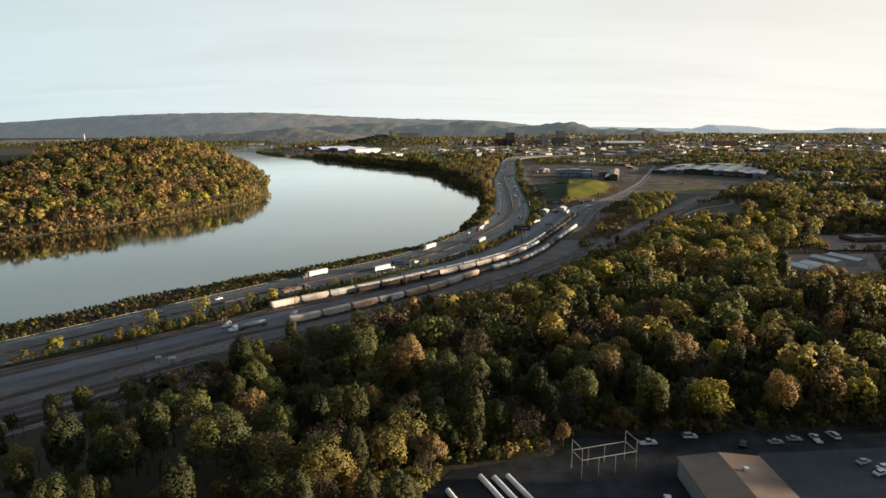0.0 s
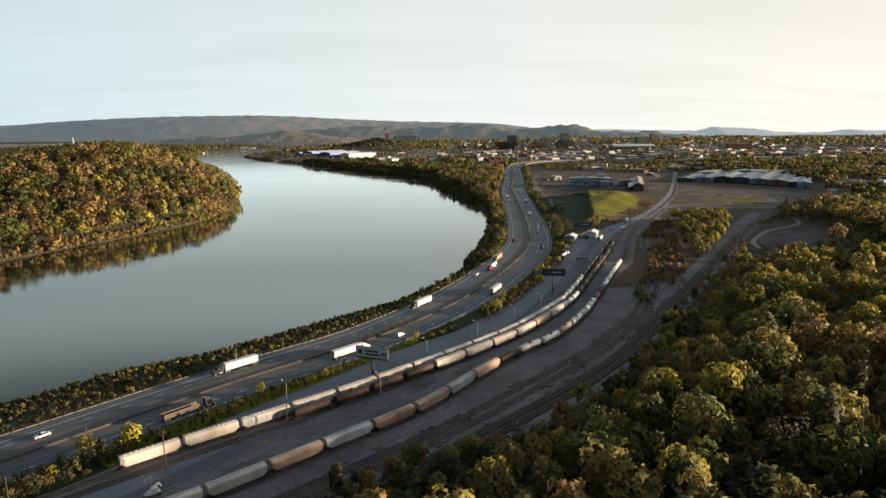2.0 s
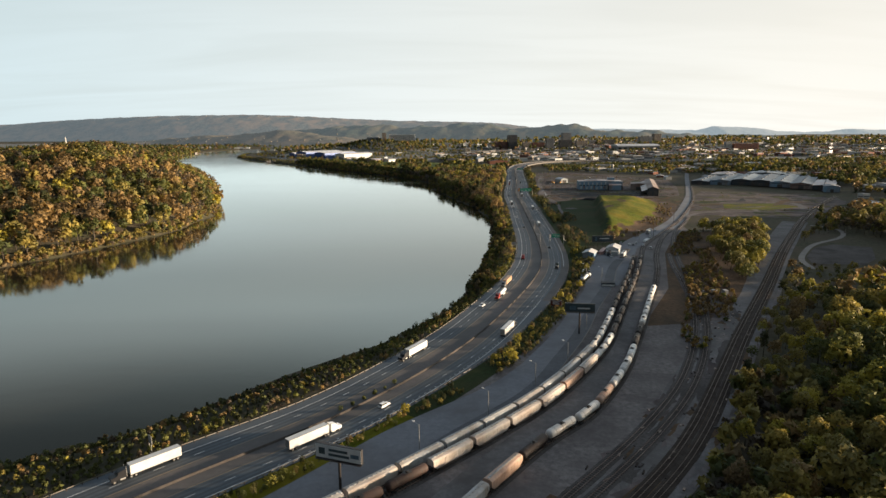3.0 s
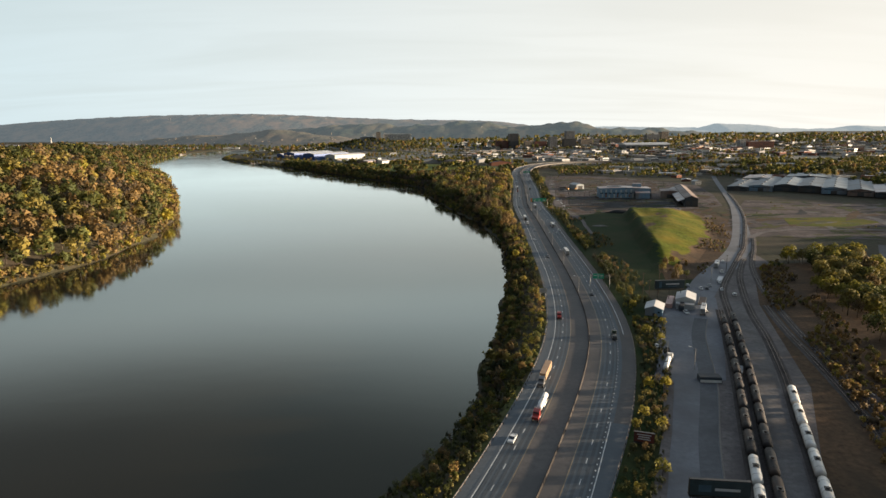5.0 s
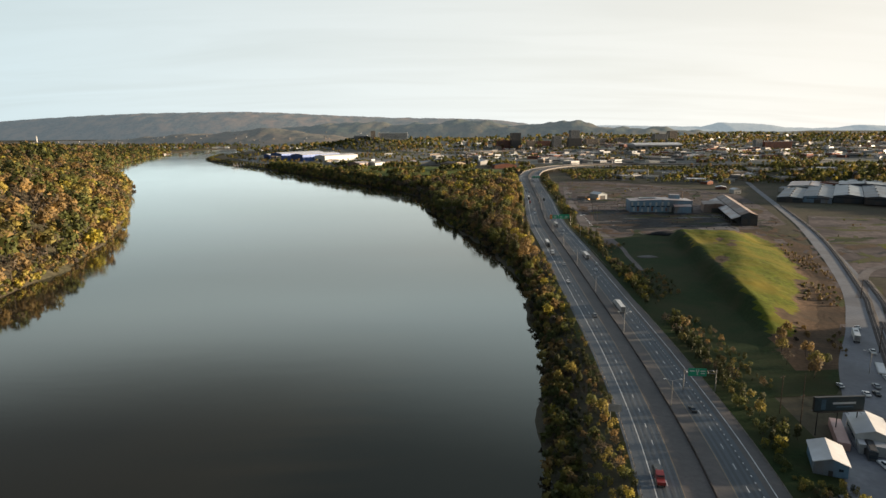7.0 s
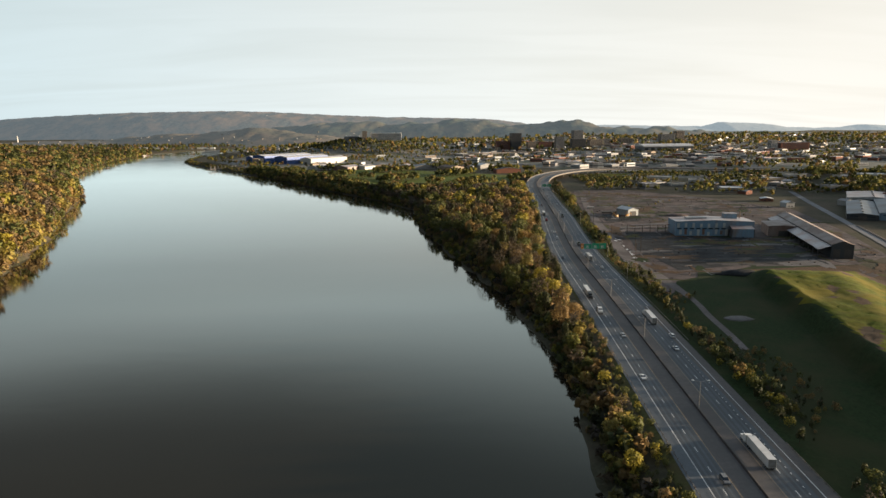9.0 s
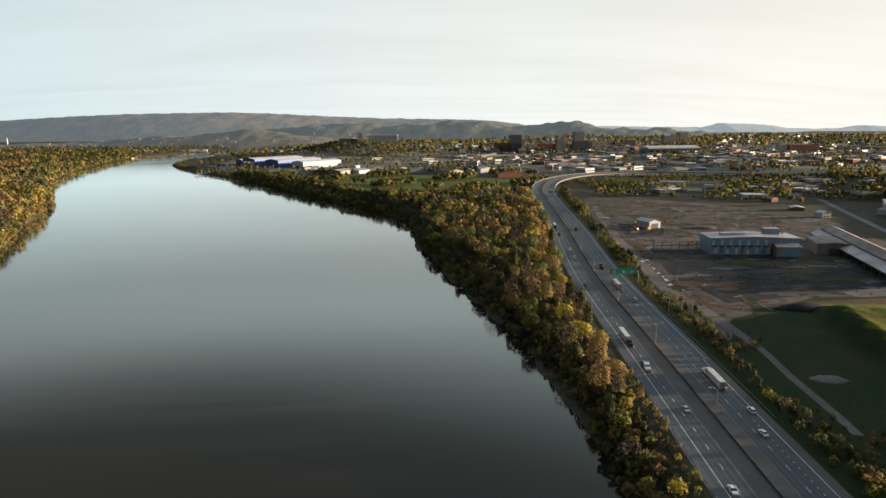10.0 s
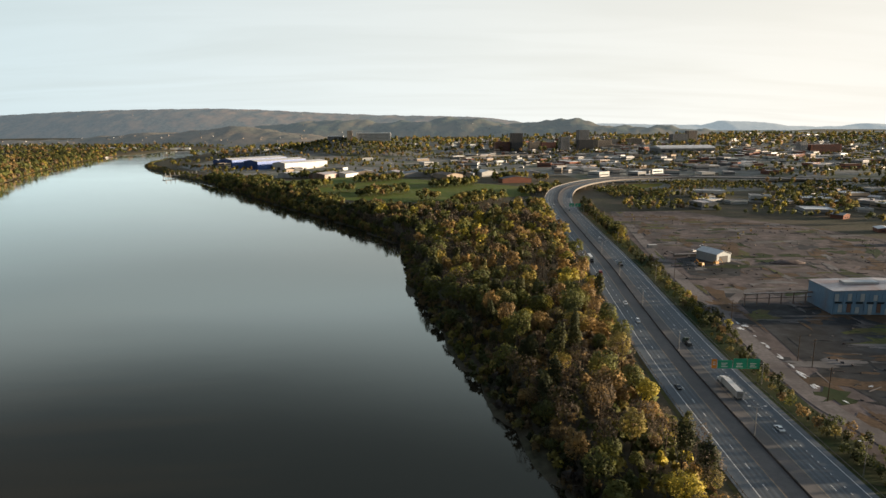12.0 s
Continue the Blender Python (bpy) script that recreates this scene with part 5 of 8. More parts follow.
def semi_truck(cab, load, words, style="box"):
    t = stand("semi_truck", (0, 0, 0))
    tagged(t, words, "semi truck", "vehicles on the highway")
    tractor_unit(t, cab, 5.6)
    if style == "box":
        body = Geo().box(-4.0, 0, 1.15, 15.2, 2.55, 2.85)
        trailer = part("trailer", body, PAINT[load], t)
        part("rear_door", Geo().box(-11.63, 0, 1.3, 0.06, 2.3, 2.6), "galvanised", trailer)
        part("side_rail", Geo().box(-4.0, 0, 1.05, 15.3, 2.6, 0.12), "galvanised", trailer)
    elif style == "dump":
        rings = [[(x, -1.2, z0), (x, 1.2, z0), (x, 1.25, 2.7), (x, 1.1, 2.7), (x, 1.0, z0 + 0.35), (x, -1.0, z0 + 0.35), (x, -1.1, 2.7), (x, -1.25, 2.7)] for x, z0 in ((-11.0, 1.0), (2.2, 1.0))]
        trailer = part("trailer", Geo().loft(rings), PAINT[load], t)
        for x in np.linspace(-10.6, 1.8, 12):
            part("rib", Geo().box(float(x), -1.27, 1.0, 0.12, 0.08, 1.7).box(float(x), 1.27, 1.0, 0.12, 0.08, 1.7), PAINT[load], trailer)
    elif style == "tank":
        rings = [[(x, r * math.cos(a), 2.2 + r * math.sin(a)) for a in np.linspace(0, 2 * math.pi, 14, endpoint=False)] for x, r in ((-10.6, 0.5), (-10.3, 1.05), (1.9, 1.05), (2.2, 0.5))]
        trailer = part("trailer", Geo().loft(rings), PAINT[load], t, smooth=True)
        part("walkway", Geo().box(-4, 0, 3.24, 5, 0.6, 0.06), "galvanised", trailer)
    part("landing_gear", Geo().box(0.2, -0.8, 0.2, 0.15, 0.15, 0.95).box(0.2, 0.8, 0.2, 0.15, 0.15, 0.95), "black_steel", t)
    part("trailer_frame", Geo().box(-4.3, 0, 0.85, 13.5, 0.9, 0.25), "black_steel", t)
    wheels(t, [(-9.2, -1.0), (-9.2, 1.0), (-10.4, -1.0), (-10.4, 1.0)], 0.5, 0.35)
    return t


def straight_truck(cab, load, words):
    t = stand("flatbed_truck", (0, 0, 0))
    tagged(t, words, "truck", "vehicles on the highway")
    tractor_unit(t, cab, 1.6)
    part("bed", Geo().box(-2.2, 0, 1.1, 5.6, 2.4, 0.3), "black_steel", t)
    part("load", Geo().box(-2.4, 0, 1.4, 4.6, 2.0, 1.0, taper=0.85), PAINT[load], t)
    return t


veh_models = {}


def drive(kind, y, lane, back=False):
    """Sets a vehicle on the highway where it passes y, in a lane (metres right of the barrier)."""
    s = along(highway, y)
    x, yy, z, a = on_line(left_way if lane < 0 else highway, s, lane)
    m = spot(x, yy, z + 0.14 - 0.0055 * abs(lane), a + (math.pi if back else 0))
    if kind not in veh_models:
        veh_models[kind] = kind[0](*kind[1:])
        veh_models[kind].matrix_basis = m
    else:
        copy_thing(veh_models[kind], m)


LEFT_SLOW, LEFT_FAST, RIGHT_FAST, RIGHT_SLOW = -13.1, -9.0, 7.8, 12.0
WHITE_SEMI = (semi_truck, "white", "trailer", "white semi truck with a long white box trailer", "box")
DARK_SEMI = (semi_truck, "black", "trailer", "black semi truck with a white box trailer", "box")
DUMP_SEMI = (semi_truck, "black", "umber", "black semi truck with a ribbed dark brown tipping trailer", "dump")
TAN_SEMI = (semi_truck, "grey", "tan", "dark semi truck with an orange-tan box trailer", "box")
TANK_SEMI = (semi_truck, "red", "white", "red semi truck with a white tank trailer", "tank")
RED_FLAT = (straight_truck, "red", "black", "red flatbed truck with a dark load")
GREEN_FLAT = (straight_truck, "green", "black", "dark green flatbed truck with a dark load")
WHITE_FLAT = (straight_truck, "white", "black", "white tow truck with a black bed")
WHITE_PICK = (passenger_car, "white", "white pickup truck driving on the highway", "pickup")
BLACK_PICK = (passenger_car, "black", "black pickup truck driving on the highway", "pickup")
WHITE_CAR = (passenger_car, "white", "white sedan driving on the highway", "sedan")
SILVER_CAR = (passenger_car, "silver", "silver sedan driving on the highway", "sedan")
BLACK_CAR = (passenger_car, "black", "black sedan driving on the highway", "sedan")
RED_CAR = (passenger_car, "red", "red sedan driving on the highway", "sedan")
WHITE_SUV = (passenger_car, "white", "white estate car driving on the highway", "suv")
GREY_SUV = (passenger_car, "grey", "dark grey estate car driving on the highway", "suv")
for kind, y, lane in ((WHITE_CAR, 346, LEFT_FAST), (BLACK_PICK, 318, LEFT_FAST), (DARK_SEMI, 398, LEFT_SLOW), (DARK_SEMI, 497, LEFT_SLOW), (TANK_SEMI, 598, LEFT_FAST), (WHITE_PICK, 574, LEFT_SLOW), (TAN_SEMI, 628, LEFT_SLOW), (WHITE_PICK, 604, LEFT_FAST),
                      (RED_FLAT, 714, LEFT_SLOW), (GREY_SUV, 876, LEFT_FAST), (WHITE_CAR, 952, LEFT_SLOW), (SILVER_CAR, 1003, LEFT_FAST), (WHITE_FLAT, 1050, LEFT_SLOW), (DARK_SEMI, 1085, LEFT_SLOW), (WHITE_SUV, 1286, LEFT_FAST), (WHITE_PICK, 1322, LEFT_FAST),
                      (BLACK_CAR, 1200, LEFT_SLOW), (RED_FLAT, 1400, LEFT_SLOW), (DARK_SEMI, 1450, LEFT_SLOW), (RED_CAR, 1540, LEFT_FAST), (WHITE_CAR, 1590, LEFT_SLOW), (BLACK_CAR, 1657, LEFT_FAST), (SILVER_CAR, 1700, LEFT_SLOW), (WHITE_SUV, 1800, LEFT_FAST)):
    drive(kind, y, lane, True)
for kind, y, lane in ((DUMP_SEMI, 378, RIGHT_SLOW), (WHITE_SEMI, 432, RIGHT_FAST), (WHITE_SUV, 455, RIGHT_FAST), (DARK_SEMI, 541, RIGHT_SLOW), (GREEN_FLAT, 682, RIGHT_SLOW), (BLACK_CAR, 760, RIGHT_FAST), (WHITE_SEMI, 892, RIGHT_FAST), (WHITE_CAR, 990, RIGHT_SLOW),
                      (WHITE_SEMI, 1034, RIGHT_SLOW), (WHITE_SUV, 1008, 15.6), (WHITE_CAR, 1163, 11.8), (GREEN_FLAT, 1252, RIGHT_FAST), (WHITE_SEMI, 1200, RIGHT_FAST), (WHITE_SUV, 1550, RIGHT_SLOW), (GREEN_FLAT, 1431, RIGHT_FAST), (BLACK_CAR, 1760, RIGHT_FAST)):
    drive(kind, y, lane)


# ---- signs, lamps and poles ----
SIGN_GREEN = surface("sign_green", (0.020, 0.34, 0.19), 0.5, (0.016, 0.28, 0.155), 2, 0.3, 0.06, bump=0)
SIGN_BACK = surface("sign_back", (0.33, 0.33, 0.32), 0.5, (0.26, 0.25, 0.24), 2, 0.3, 0.08, bump=0)
SIGN_ORANGE = surface("sign_orange", (0.75, 0.26, 0.02), 0.5, (0.6, 0.2, 0.02), 2, 0.3, 0.05, bump=0)
BOARD_DARK = surface("billboard_dark", (0.016, 0.030, 0.036), 0.5, (0.022, 0.045, 0.055), 0.8, 0.2, 0.2, bump=0)
BOARD_PALE = surface("billboard_pale", (0.46, 0.47, 0.47), 0.5, (0.36, 0.38, 0.40), 0.8, 0.2, 0.08, bump=0)
BOARD_BLUE = surface("billboard_blue", (0.05, 0.10, 0.14), 0.5, (0.03, 0.06, 0.09), 0.8, 0.2, 0.2, bump=0)


def sign_gantry(s, panels, arm_from, arm_to, height, words):
    """A steel mast and arm over the right lanes; panels: (offset, width, height, colour, bars)."""
    x, y, z, a = on_line(highway, s)
    t = stand("sign_gantry", (x, y, z), a - math.pi / 2)
    tagged(t, words, "road sign")
    for off in (arm_from, arm_to):
        if abs(off) > 1:
            part("mast", Geo().tube((off, 0, -0.1), (off, 0, height + 0.4), 0.22, 0.16, n=10), "galvanised", t)
    beam = Geo()
    for z0 in (height - 1.2, height):
        beam.tube((arm_from, 0.15, z0), (arm_to, 0.15, z0), 0.09, n=6)
    for k in range(9):
        u0, u1 = arm_from + (arm_to - arm_from) * k / 9, arm_from + (arm_to - arm_from) * (k + 1) / 9
        beam.tube((u0, 0.15, height - 1.2 + 1.2 * (k % 2)), (u1, 0.15, height - 1.2 + 1.2 * ((k + 1) % 2)), 0.05, n=5)
    part("truss_arm", beam, "galvanised", t)
    for off, w, h, colour, bars in panels:
        p = part("sign_panel", Geo().box(off, -0.12, height - 2.3, w, 0.08, h), colour, t)
        part("panel_back", Geo().box(off, -0.05, height - 2.25, w - 0.1, 0.05, h - 0.1), SIGN_BACK, p)
        for bx, bz, bw, bh in bars:
            part("lettering_bar", Geo().box(off + bx, -0.175, height - 2.3 + bz, bw, 0.02, bh), "white_paint", p)


BARS = ((-0.3, 2.2, 2.6, 0.35), (-0.5, 1.5, 2.0, 0.35), (-0.2, 0.7, 2.8, 0.35))
sign_gantry(along(highway, 776), ((14.5, 7.0, 3.2, SIGN_GREEN, ((0.0, 0.4, 0.35, 1.5), (-0.4, 1.7, 0.35, 1.1), (0.4, 1.7, 0.35, 1.1), (-2.1, 1.9, 1.9, 0.4), (2.1, 1.9, 1.9, 0.4), (2.1, 1.0, 1.5, 0.35))),), 21.8, 9.5, 8.6, "green highway sign on a steel mast arm")
sign_gantry(along(highway, 1205), ((3.6, 2.2, 4.2, SIGN_ORANGE, ((0, 1.6, 1.0, 0.5), (0, 2.6, 1.0, 0.4))), (8.2, 6.2, 3.8, SIGN_GREEN, BARS), (14.6, 5.8, 4.6, SIGN_GREEN, BARS), (20.4, 5.2, 4.6, SIGN_GREEN, BARS)), 24.5, 0.6, 9.2, "three green highway signs and an orange panel on a gantry")
sign_gantry(along(highway, 1740), ((8.5, 6.5, 4.2, SIGN_GREEN, BARS), (16.5, 6.5, 4.2, SIGN_GREEN, BARS)), 24.0, 0.6, 9.6, "two green highway signs on a gantry")


def sign_back_view(x, y, a, w, h, z, words):
    t = stand("road_sign", (x, y, float(ground_height(x, y))), a)
    tagged(t, words, "road sign")
    for dx in (-w / 3, w / 3):
        part("post", Geo().tube((dx, 0, -0.2), (dx, 0, z + h), 0.1, n=8), "galvanised", t)
    part("panel", Geo().box(0, 0.14, z, w, 0.08, h), SIGN_BACK, t)


sx, sy, _, sa = on_line(highway, along(highway, 748), -22.5)
sign_back_view(sx, sy, sa - math.pi / 2, 4.6, 2.8, 4.5, "back of a grey road sign on two posts")
sx, sy, _, sa = on_line(highway, along(highway, 402), -22.5)
sign_back_view(sx, sy, sa - math.pi / 2, 2.4, 2.8, 3.5, "back of a grey road sign on two posts")


def billboard(x, y, turn, w, h, z, board, bars, words, posts=1):
    t = stand("billboard", (x, y, -0.2), turn)
    tagged(t, words, "billboard")
    for k in range(posts):
        px = 0 if posts == 1 else (-0.5 + k / (posts - 1)) * w * 0.8
        part("post", Geo().tube((px, 0, 0), (px, 0, z + h * 0.6), 0.42 if posts == 1 else 0.18, n=12), "black_steel", t)
    part("frame", Geo().box(0, 0, z, w, 0.9, h), "black_steel", t)
    for side in (-1, 1):
        f = part("panel", Geo().box(0, side * 0.52, z + 0.15, w - 0.2, 0.06, h - 0.3), board, t)
        for bx, bz, bw, bh, col in bars:
            part("print_bar", Geo().box(bx * -side if side > 0 else bx, side * 0.57, z + bz, bw, 0.02, bh), col, f)
    part("catwalk", Geo().box(0, 0, z - 0.25, w, 2.4, 0.12), "black_steel", t)
    for k in range(4):
        lx = (-0.375 + 0.25 * k) * w
        part("lamp_arm", Geo().tube((lx, -0.6, z - 0.2), (lx, -2.4, z - 0.4), 0.06, n=5), "black_steel", t)


billboard(-27, 398, math.radians(-20), 14.6, 4.4, 9.2, BOARD_PALE, ((-5.2, 1.2, 2.0, 2.0, BOARD_DARK), (0.0, 2.4, 6.0, 0.8, BOARD_DARK), (0.2, 1.0, 6.6, 0.8, BOARD_DARK), (5.2, 1.4, 2.6, 1.2, BOARD_BLUE)), "large pale billboard with dark print on one post")
billboard(72, 532, math.radians(-8), 14.6, 4.4, 11.5, BOARD_DARK, ((-3.6, 1.2, 3.0, 1.8, BOARD_BLUE), (1.8, 1.6, 6.0, 0.7, BOARD_PALE)), "large dark blue billboard with pale print on one post")
billboard(139, 741, math.radians(2), 17.5, 5.0, 9.0, BOARD_DARK, ((-5.6, 0.6, 1.6, 3.6, BOARD_BLUE), (1.6, 2.4, 8.0, 0.7, BOARD_PALE), (1.8, 1.2, 6.0, 0.5, BOARD_BLUE)), "large black billboard with pale print by the yard", posts=3)
BOARD_RED = surface("board_red_brown", (0.11, 0.030, 0.024), 0.6, (0.08, 0.026, 0.022), 0.8, 0.2, 0.15, bump=0)
billboard(69, 577, math.radians(-20), 6.4, 3.4, 1.6, BOARD_RED, ((0, 2.5, 4.4, 0.35, BOARD_PALE), (0, 1.75, 3.6, 0.35, BOARD_PALE), (0, 1.0, 4.0, 0.35, BOARD_PALE)), "red-brown board with rows of pale print on two posts", posts=2)


def lamp_post(x, y, a, h, words="steel lamp post with one arm"):
    t = stand("street_lamp", (x, y, -0.2), a)
    tagged(t, words, "lamp post", "lamp posts")
    part("pole", Geo().tube((0, 0, 0), (0, 0, h), 0.16, 0.09, n=8), "galvanised", t)
    part("arm", Geo().tube((0, 0, h - 0.1), (2.4, 0, h + 0.4), 0.05, n=6), "galvanised", t)
    part("lamp_head", Geo().box(2.6, 0, h + 0.32, 0.9, 0.35, 0.18), "white_paint", t)


for x, y in ((-22, 379), (-5, 418), (19, 443), (40, 469), (58, 493), (77, 538), (-56, 372), (187, 792), (104, 650), (112, 640)):
    lamp_post(x, y, 2.4, 9.5)
for y in (1130, 1380, 1520, 1640):
    x, yy, z, a = on_line(highway, along(highway, y), 23.5)
    lamp_post(x, yy, a + math.pi / 2, 12.0, "tall steel highway lamp post")


def median_lamp(s):
    x, y, z, a = on_line(highway, s)
    t = stand("street_lamp", (x, y, z + 0.8), a + math.pi / 2)
    tagged(t, "steel lamp post with two arms on the median barrier", "lamp post", "median lamps")
    part("pole", Geo().tube((0, 0, 0), (0, 0, 11.0), 0.17, 0.10, n=8), "galvanised", t)
    for side in (-1, 1):
        part("arm", Geo().tube((0, 0, 10.8), (side * 2.6, 0, 11.5), 0.06, n=6), "galvanised", t)
        part("lamp_head", Geo().box(side * 2.9, 0, 11.42, 0.95, 0.36, 0.18), "white_paint", t)


for yy in range(763, 1720, 79):
    median_lamp(along(highway, yy))


def utility_pole(x, y, h, a=0.0, arms=1):
    t = stand("utility_pole", (x, y, -0.3), a)
    tagged(t, "dark timber utility pole with a crossarm" if arms else "plain dark timber pole", "utility pole", "utility poles")
    part("pole", Geo().tube((0, 0, 0), (0, 0, h), 0.20, 0.13, n=8), "wood_pole", t)
    for k in range(arms):
        c = part("crossarm", Geo().box(0, 0.18, h - 0.7 - 1.3 * k, 2.6, 0.12, 0.14), "wood_pole", t)
        for dx in (-1.1, -0.4, 0.4, 1.1):
            part("insulator", Geo().tube((dx, 0.18, h - 0.56 - 1.3 * k), (dx, 0.18, h - 0.32 - 1.3 * k), 0.06, n=6), "glass", c)
    return t


POLES = [(-112, 305, 13, 1), (-82, 329, 13, 1), (-52, 356, 13, 0), (-109, 336, 11, 0), (-141, 267, 14, 1), (-131, 294, 11, 1), (129, 757, 15, 1), (128, 743, 14, 1), (141, 763, 13, 0), (177, 1280, 15, 1), (168, 1183, 15, 1),
         (184, 1218, 14, 2), (188, 1385, 16, 0), (182, 1226, 13, 1), (210, 1625, 14, 1), (241, 1623, 13, 0), (262, 905, 12, 1), (208, 815, 13, 1)]
for x, y, h, n in POLES:
    utility_pole(x, y, h, 0.5, n)


# ---- rubble and slabs on the cleared site ----
debris = np.random.default_rng(81)
rubble = Geo()


def spoil_heap(name, x, y, lx, ly, h, material, words, category, seed):
    """A low uneven heap on the ground."""
    gen = np.random.default_rng(seed)
    g = Geo()
    rings = []
    for f, z in ((1.0, -0.2), (0.85, 0.35), (0.62, 0.68), (0.34, 0.92), (0.08, 1.0)):
        w = 1 + gen.normal(0, 0.10, 18)
        rings.append([(lx * f * w[i] * math.cos(i * math.pi / 9), ly * f * w[i] * math.sin(i * math.pi / 9), h * z * (1 + gen.normal(0, 0.06)) if z > 0 else z) for i in range(18)])
    g.loft(rings)
    tagged(part(name, g, material, None, "", True, (x, y, 0)), words, category)


spoil_heap("earth_heap", 229, 1136, 17, 7, 3.2, "old_slab", "long dark heap of cinders on the cleared site", "earth heap", 5)
spoil_heap("earth_heap", 262, 1128, 12, 6, 2.2, "dirt", "low brown heap of earth on the cleared site", "earth heap", 6)
spoil_heap("earth_heap", 300, 1430, 16, 6, 2.5, "dirt", "low brown heap of earth on the cleared site", "earth heap", 7)
spoil_heap("rubble_heap", 176, 1033, 8, 5, 0.7, "pale_gravel", "flat heap of pale stones in the shaded field", "rubble heap", 8)
SITE = [(165, 1120), (185, 1330), (250, 1735), (415, 1610), (460, 1480), (425, 1330), (375, 1190), (335, 1168), (250, 1152)]


def blotch(g, x, y, r, stretch, turn, z, m, gen):
    """A flat patch with an uneven edge."""
    n = 14
    rr = r * (1 + 0.35 * gen.normal(size=n)).clip(0.35, 1.7)
    c, s = math.cos(turn), math.sin(turn)
    pts = []
    for i in range(n):
        a = 2 * math.pi * i / n
        u, v = rr[i] * stretch * math.cos(a), rr[i] * math.sin(a)
        pts.append((x + u * c - v * s, y + u * s + v * c, z))
    g.add([(x, y, z)] + pts, [(0, i + 1, (i + 1) % n + 1) for i in range(n)], m)


blots = Geo()
for k in range(620):
    x, y = debris.uniform(160, 470), debris.uniform(1115, 1740)
    if bool(inside(np.array([x]), np.array([y]), SITE)[0]):
        blotch(blots, x, y, debris.uniform(1.0, 7.5), debris.uniform(1.0, 4.0), debris.choice([-0.1, 1.4, 0.2]) + debris.normal(0, 0.15), -0.065 + 0.00009 * k, int(debris.choice([0, 1, 2, 3, 4, 4, 1, 5])), debris)
tagged(part("site_patches", blots, ["old_slab", "ballast", "rough_grass", "pale_gravel", "russet_soil", "meadow"]), "patches of weeds, cinders and pale gravel on the cleared site", "ground patches", kind="stuff")
lot_blots, lot_streaks = Geo(), Geo()
LOT_EAST = [(300, 960), (380, 1150), (440, 1250), (640, 1180), (520, 1010), (430, 930)]
for k in range(330):
    x, y = debris.uniform(290, 640), debris.uniform(930, 1250)
    if bool(inside(np.array([x]), np.array([y]), LOT_EAST)[0]):
        blotch(lot_blots, x, y, debris.uniform(1.0, 6.5), debris.uniform(1.0, 5.0), debris.choice([-0.1, 1.1, 0.2]) + debris.normal(0, 0.2), -0.09 + 0.0001 * k, int(debris.choice([0, 1, 2, 3, 4, 2, 2, 5])), debris)
tagged(part("lot_patches", lot_blots, ["old_slab", "ballast", "rough_grass", "pale_gravel", "russet_soil", "meadow"]), "patches of weeds, russet soil and gravel on the lot", "ground patches", kind="stuff")
field_blots = Geo()
FIELD = [(176, 812), (204, 862), (258, 950), (306, 1070), (318, 1150), (385, 1150), (345, 1040), (290, 930), (228, 845)]
for k in range(340):
    x, y = debris.uniform(170, 390), debris.uniform(805, 1155)
    if bool(inside(np.array([x]), np.array([y]), FIELD)[0]):
        blotch(field_blots, x, y, debris.uniform(1.5, 5.0), debris.uniform(1.5, 4.0), 1.05 + debris.normal(0, 0.2), -0.085 + 0.00007 * k, int(debris.choice([0, 0, 1, 2])), debris)
tagged(part("field_patches", field_blots, ["russet_soil", "rough_grass", "dirt"]), "dry russet growth at the foot of the mound", "ground patches", kind="stuff")
for k in range(420):
    x, y = debris.uniform(160, 470), debris.uniform(1115, 1740)
    if bool(inside(np.array([x]), np.array([y]), SITE)[0]):
        blotch(lot_streaks, x, y, debris.uniform(0.35, 1.5), debris.uniform(5.0, 16.0), debris.choice([-0.1, -0.1, 1.46]) + debris.normal(0, 0.06), -0.006 + 0.00008 * k, int(debris.integers(5)), debris)
tagged(part("slab_streaks", lot_streaks, ["gravel", "old_slab", "russet_soil", "rough_grass", "pale_gravel"]), "long broken slab edges and ruts across bare dirt", "ground patches", kind="stuff")
for k in range(1500):
    x, y = debris.uniform(160, 470), debris.uniform(1115, 1740)
    if not bool(inside(np.array([x]), np.array([y]), SITE)[0]) or debris.random() > 0.5 + 0.5 * float(wobble(np.array([x]), np.array([y]), 23, 31, 1.0)[0]):
        continue
    a, big = debris.choice([-0.1, 1.47, 0.5]) + debris.normal(0, 0.1), debris.random() < 0.2
    w, d = (debris.uniform(3, 11), debris.uniform(0.25, 0.7)) if big else (debris.uniform(0.4, 2.0), debris.uniform(0.3, 1.2))
    rubble.box(x, y, -0.15, w, d, debris.uniform(0.2, 0.34) if big else debris.uniform(0.25, 0.9), a, int(debris.integers(4)), 0.8)
tagged(part("rubble", rubble, ["old_slab", "ballast", "dirt", "gravel"]), "broken slabs, kerbs and rubble on bare dirt", "rubble", kind="stuff")
# flat white patches painted for puddles that mirror the bright sky
spill = Geo()
for x, y, r, long, turn in ((184, 1278, 1.5, 1.6, 0.3), (182.5, 1283, 0.8, 2.4, 1.2), (180.5, 1261, 0.6, 2.0, 1.4), (178.3, 1245, 0.7, 2.6, 1.45), (177.4, 1232, 0.6, 4.0, 1.4), (175.6, 1220, 0.6, 4.6, 1.4), (173.6, 1209, 0.7, 4.6, 1.4), (171.2, 1197, 0.8, 3.2, 1.35), (196, 1196, 0.5, 3.0, 0.4)):
    blotch(spill, x, y, r, long, turn, 0.03, 0, debris)
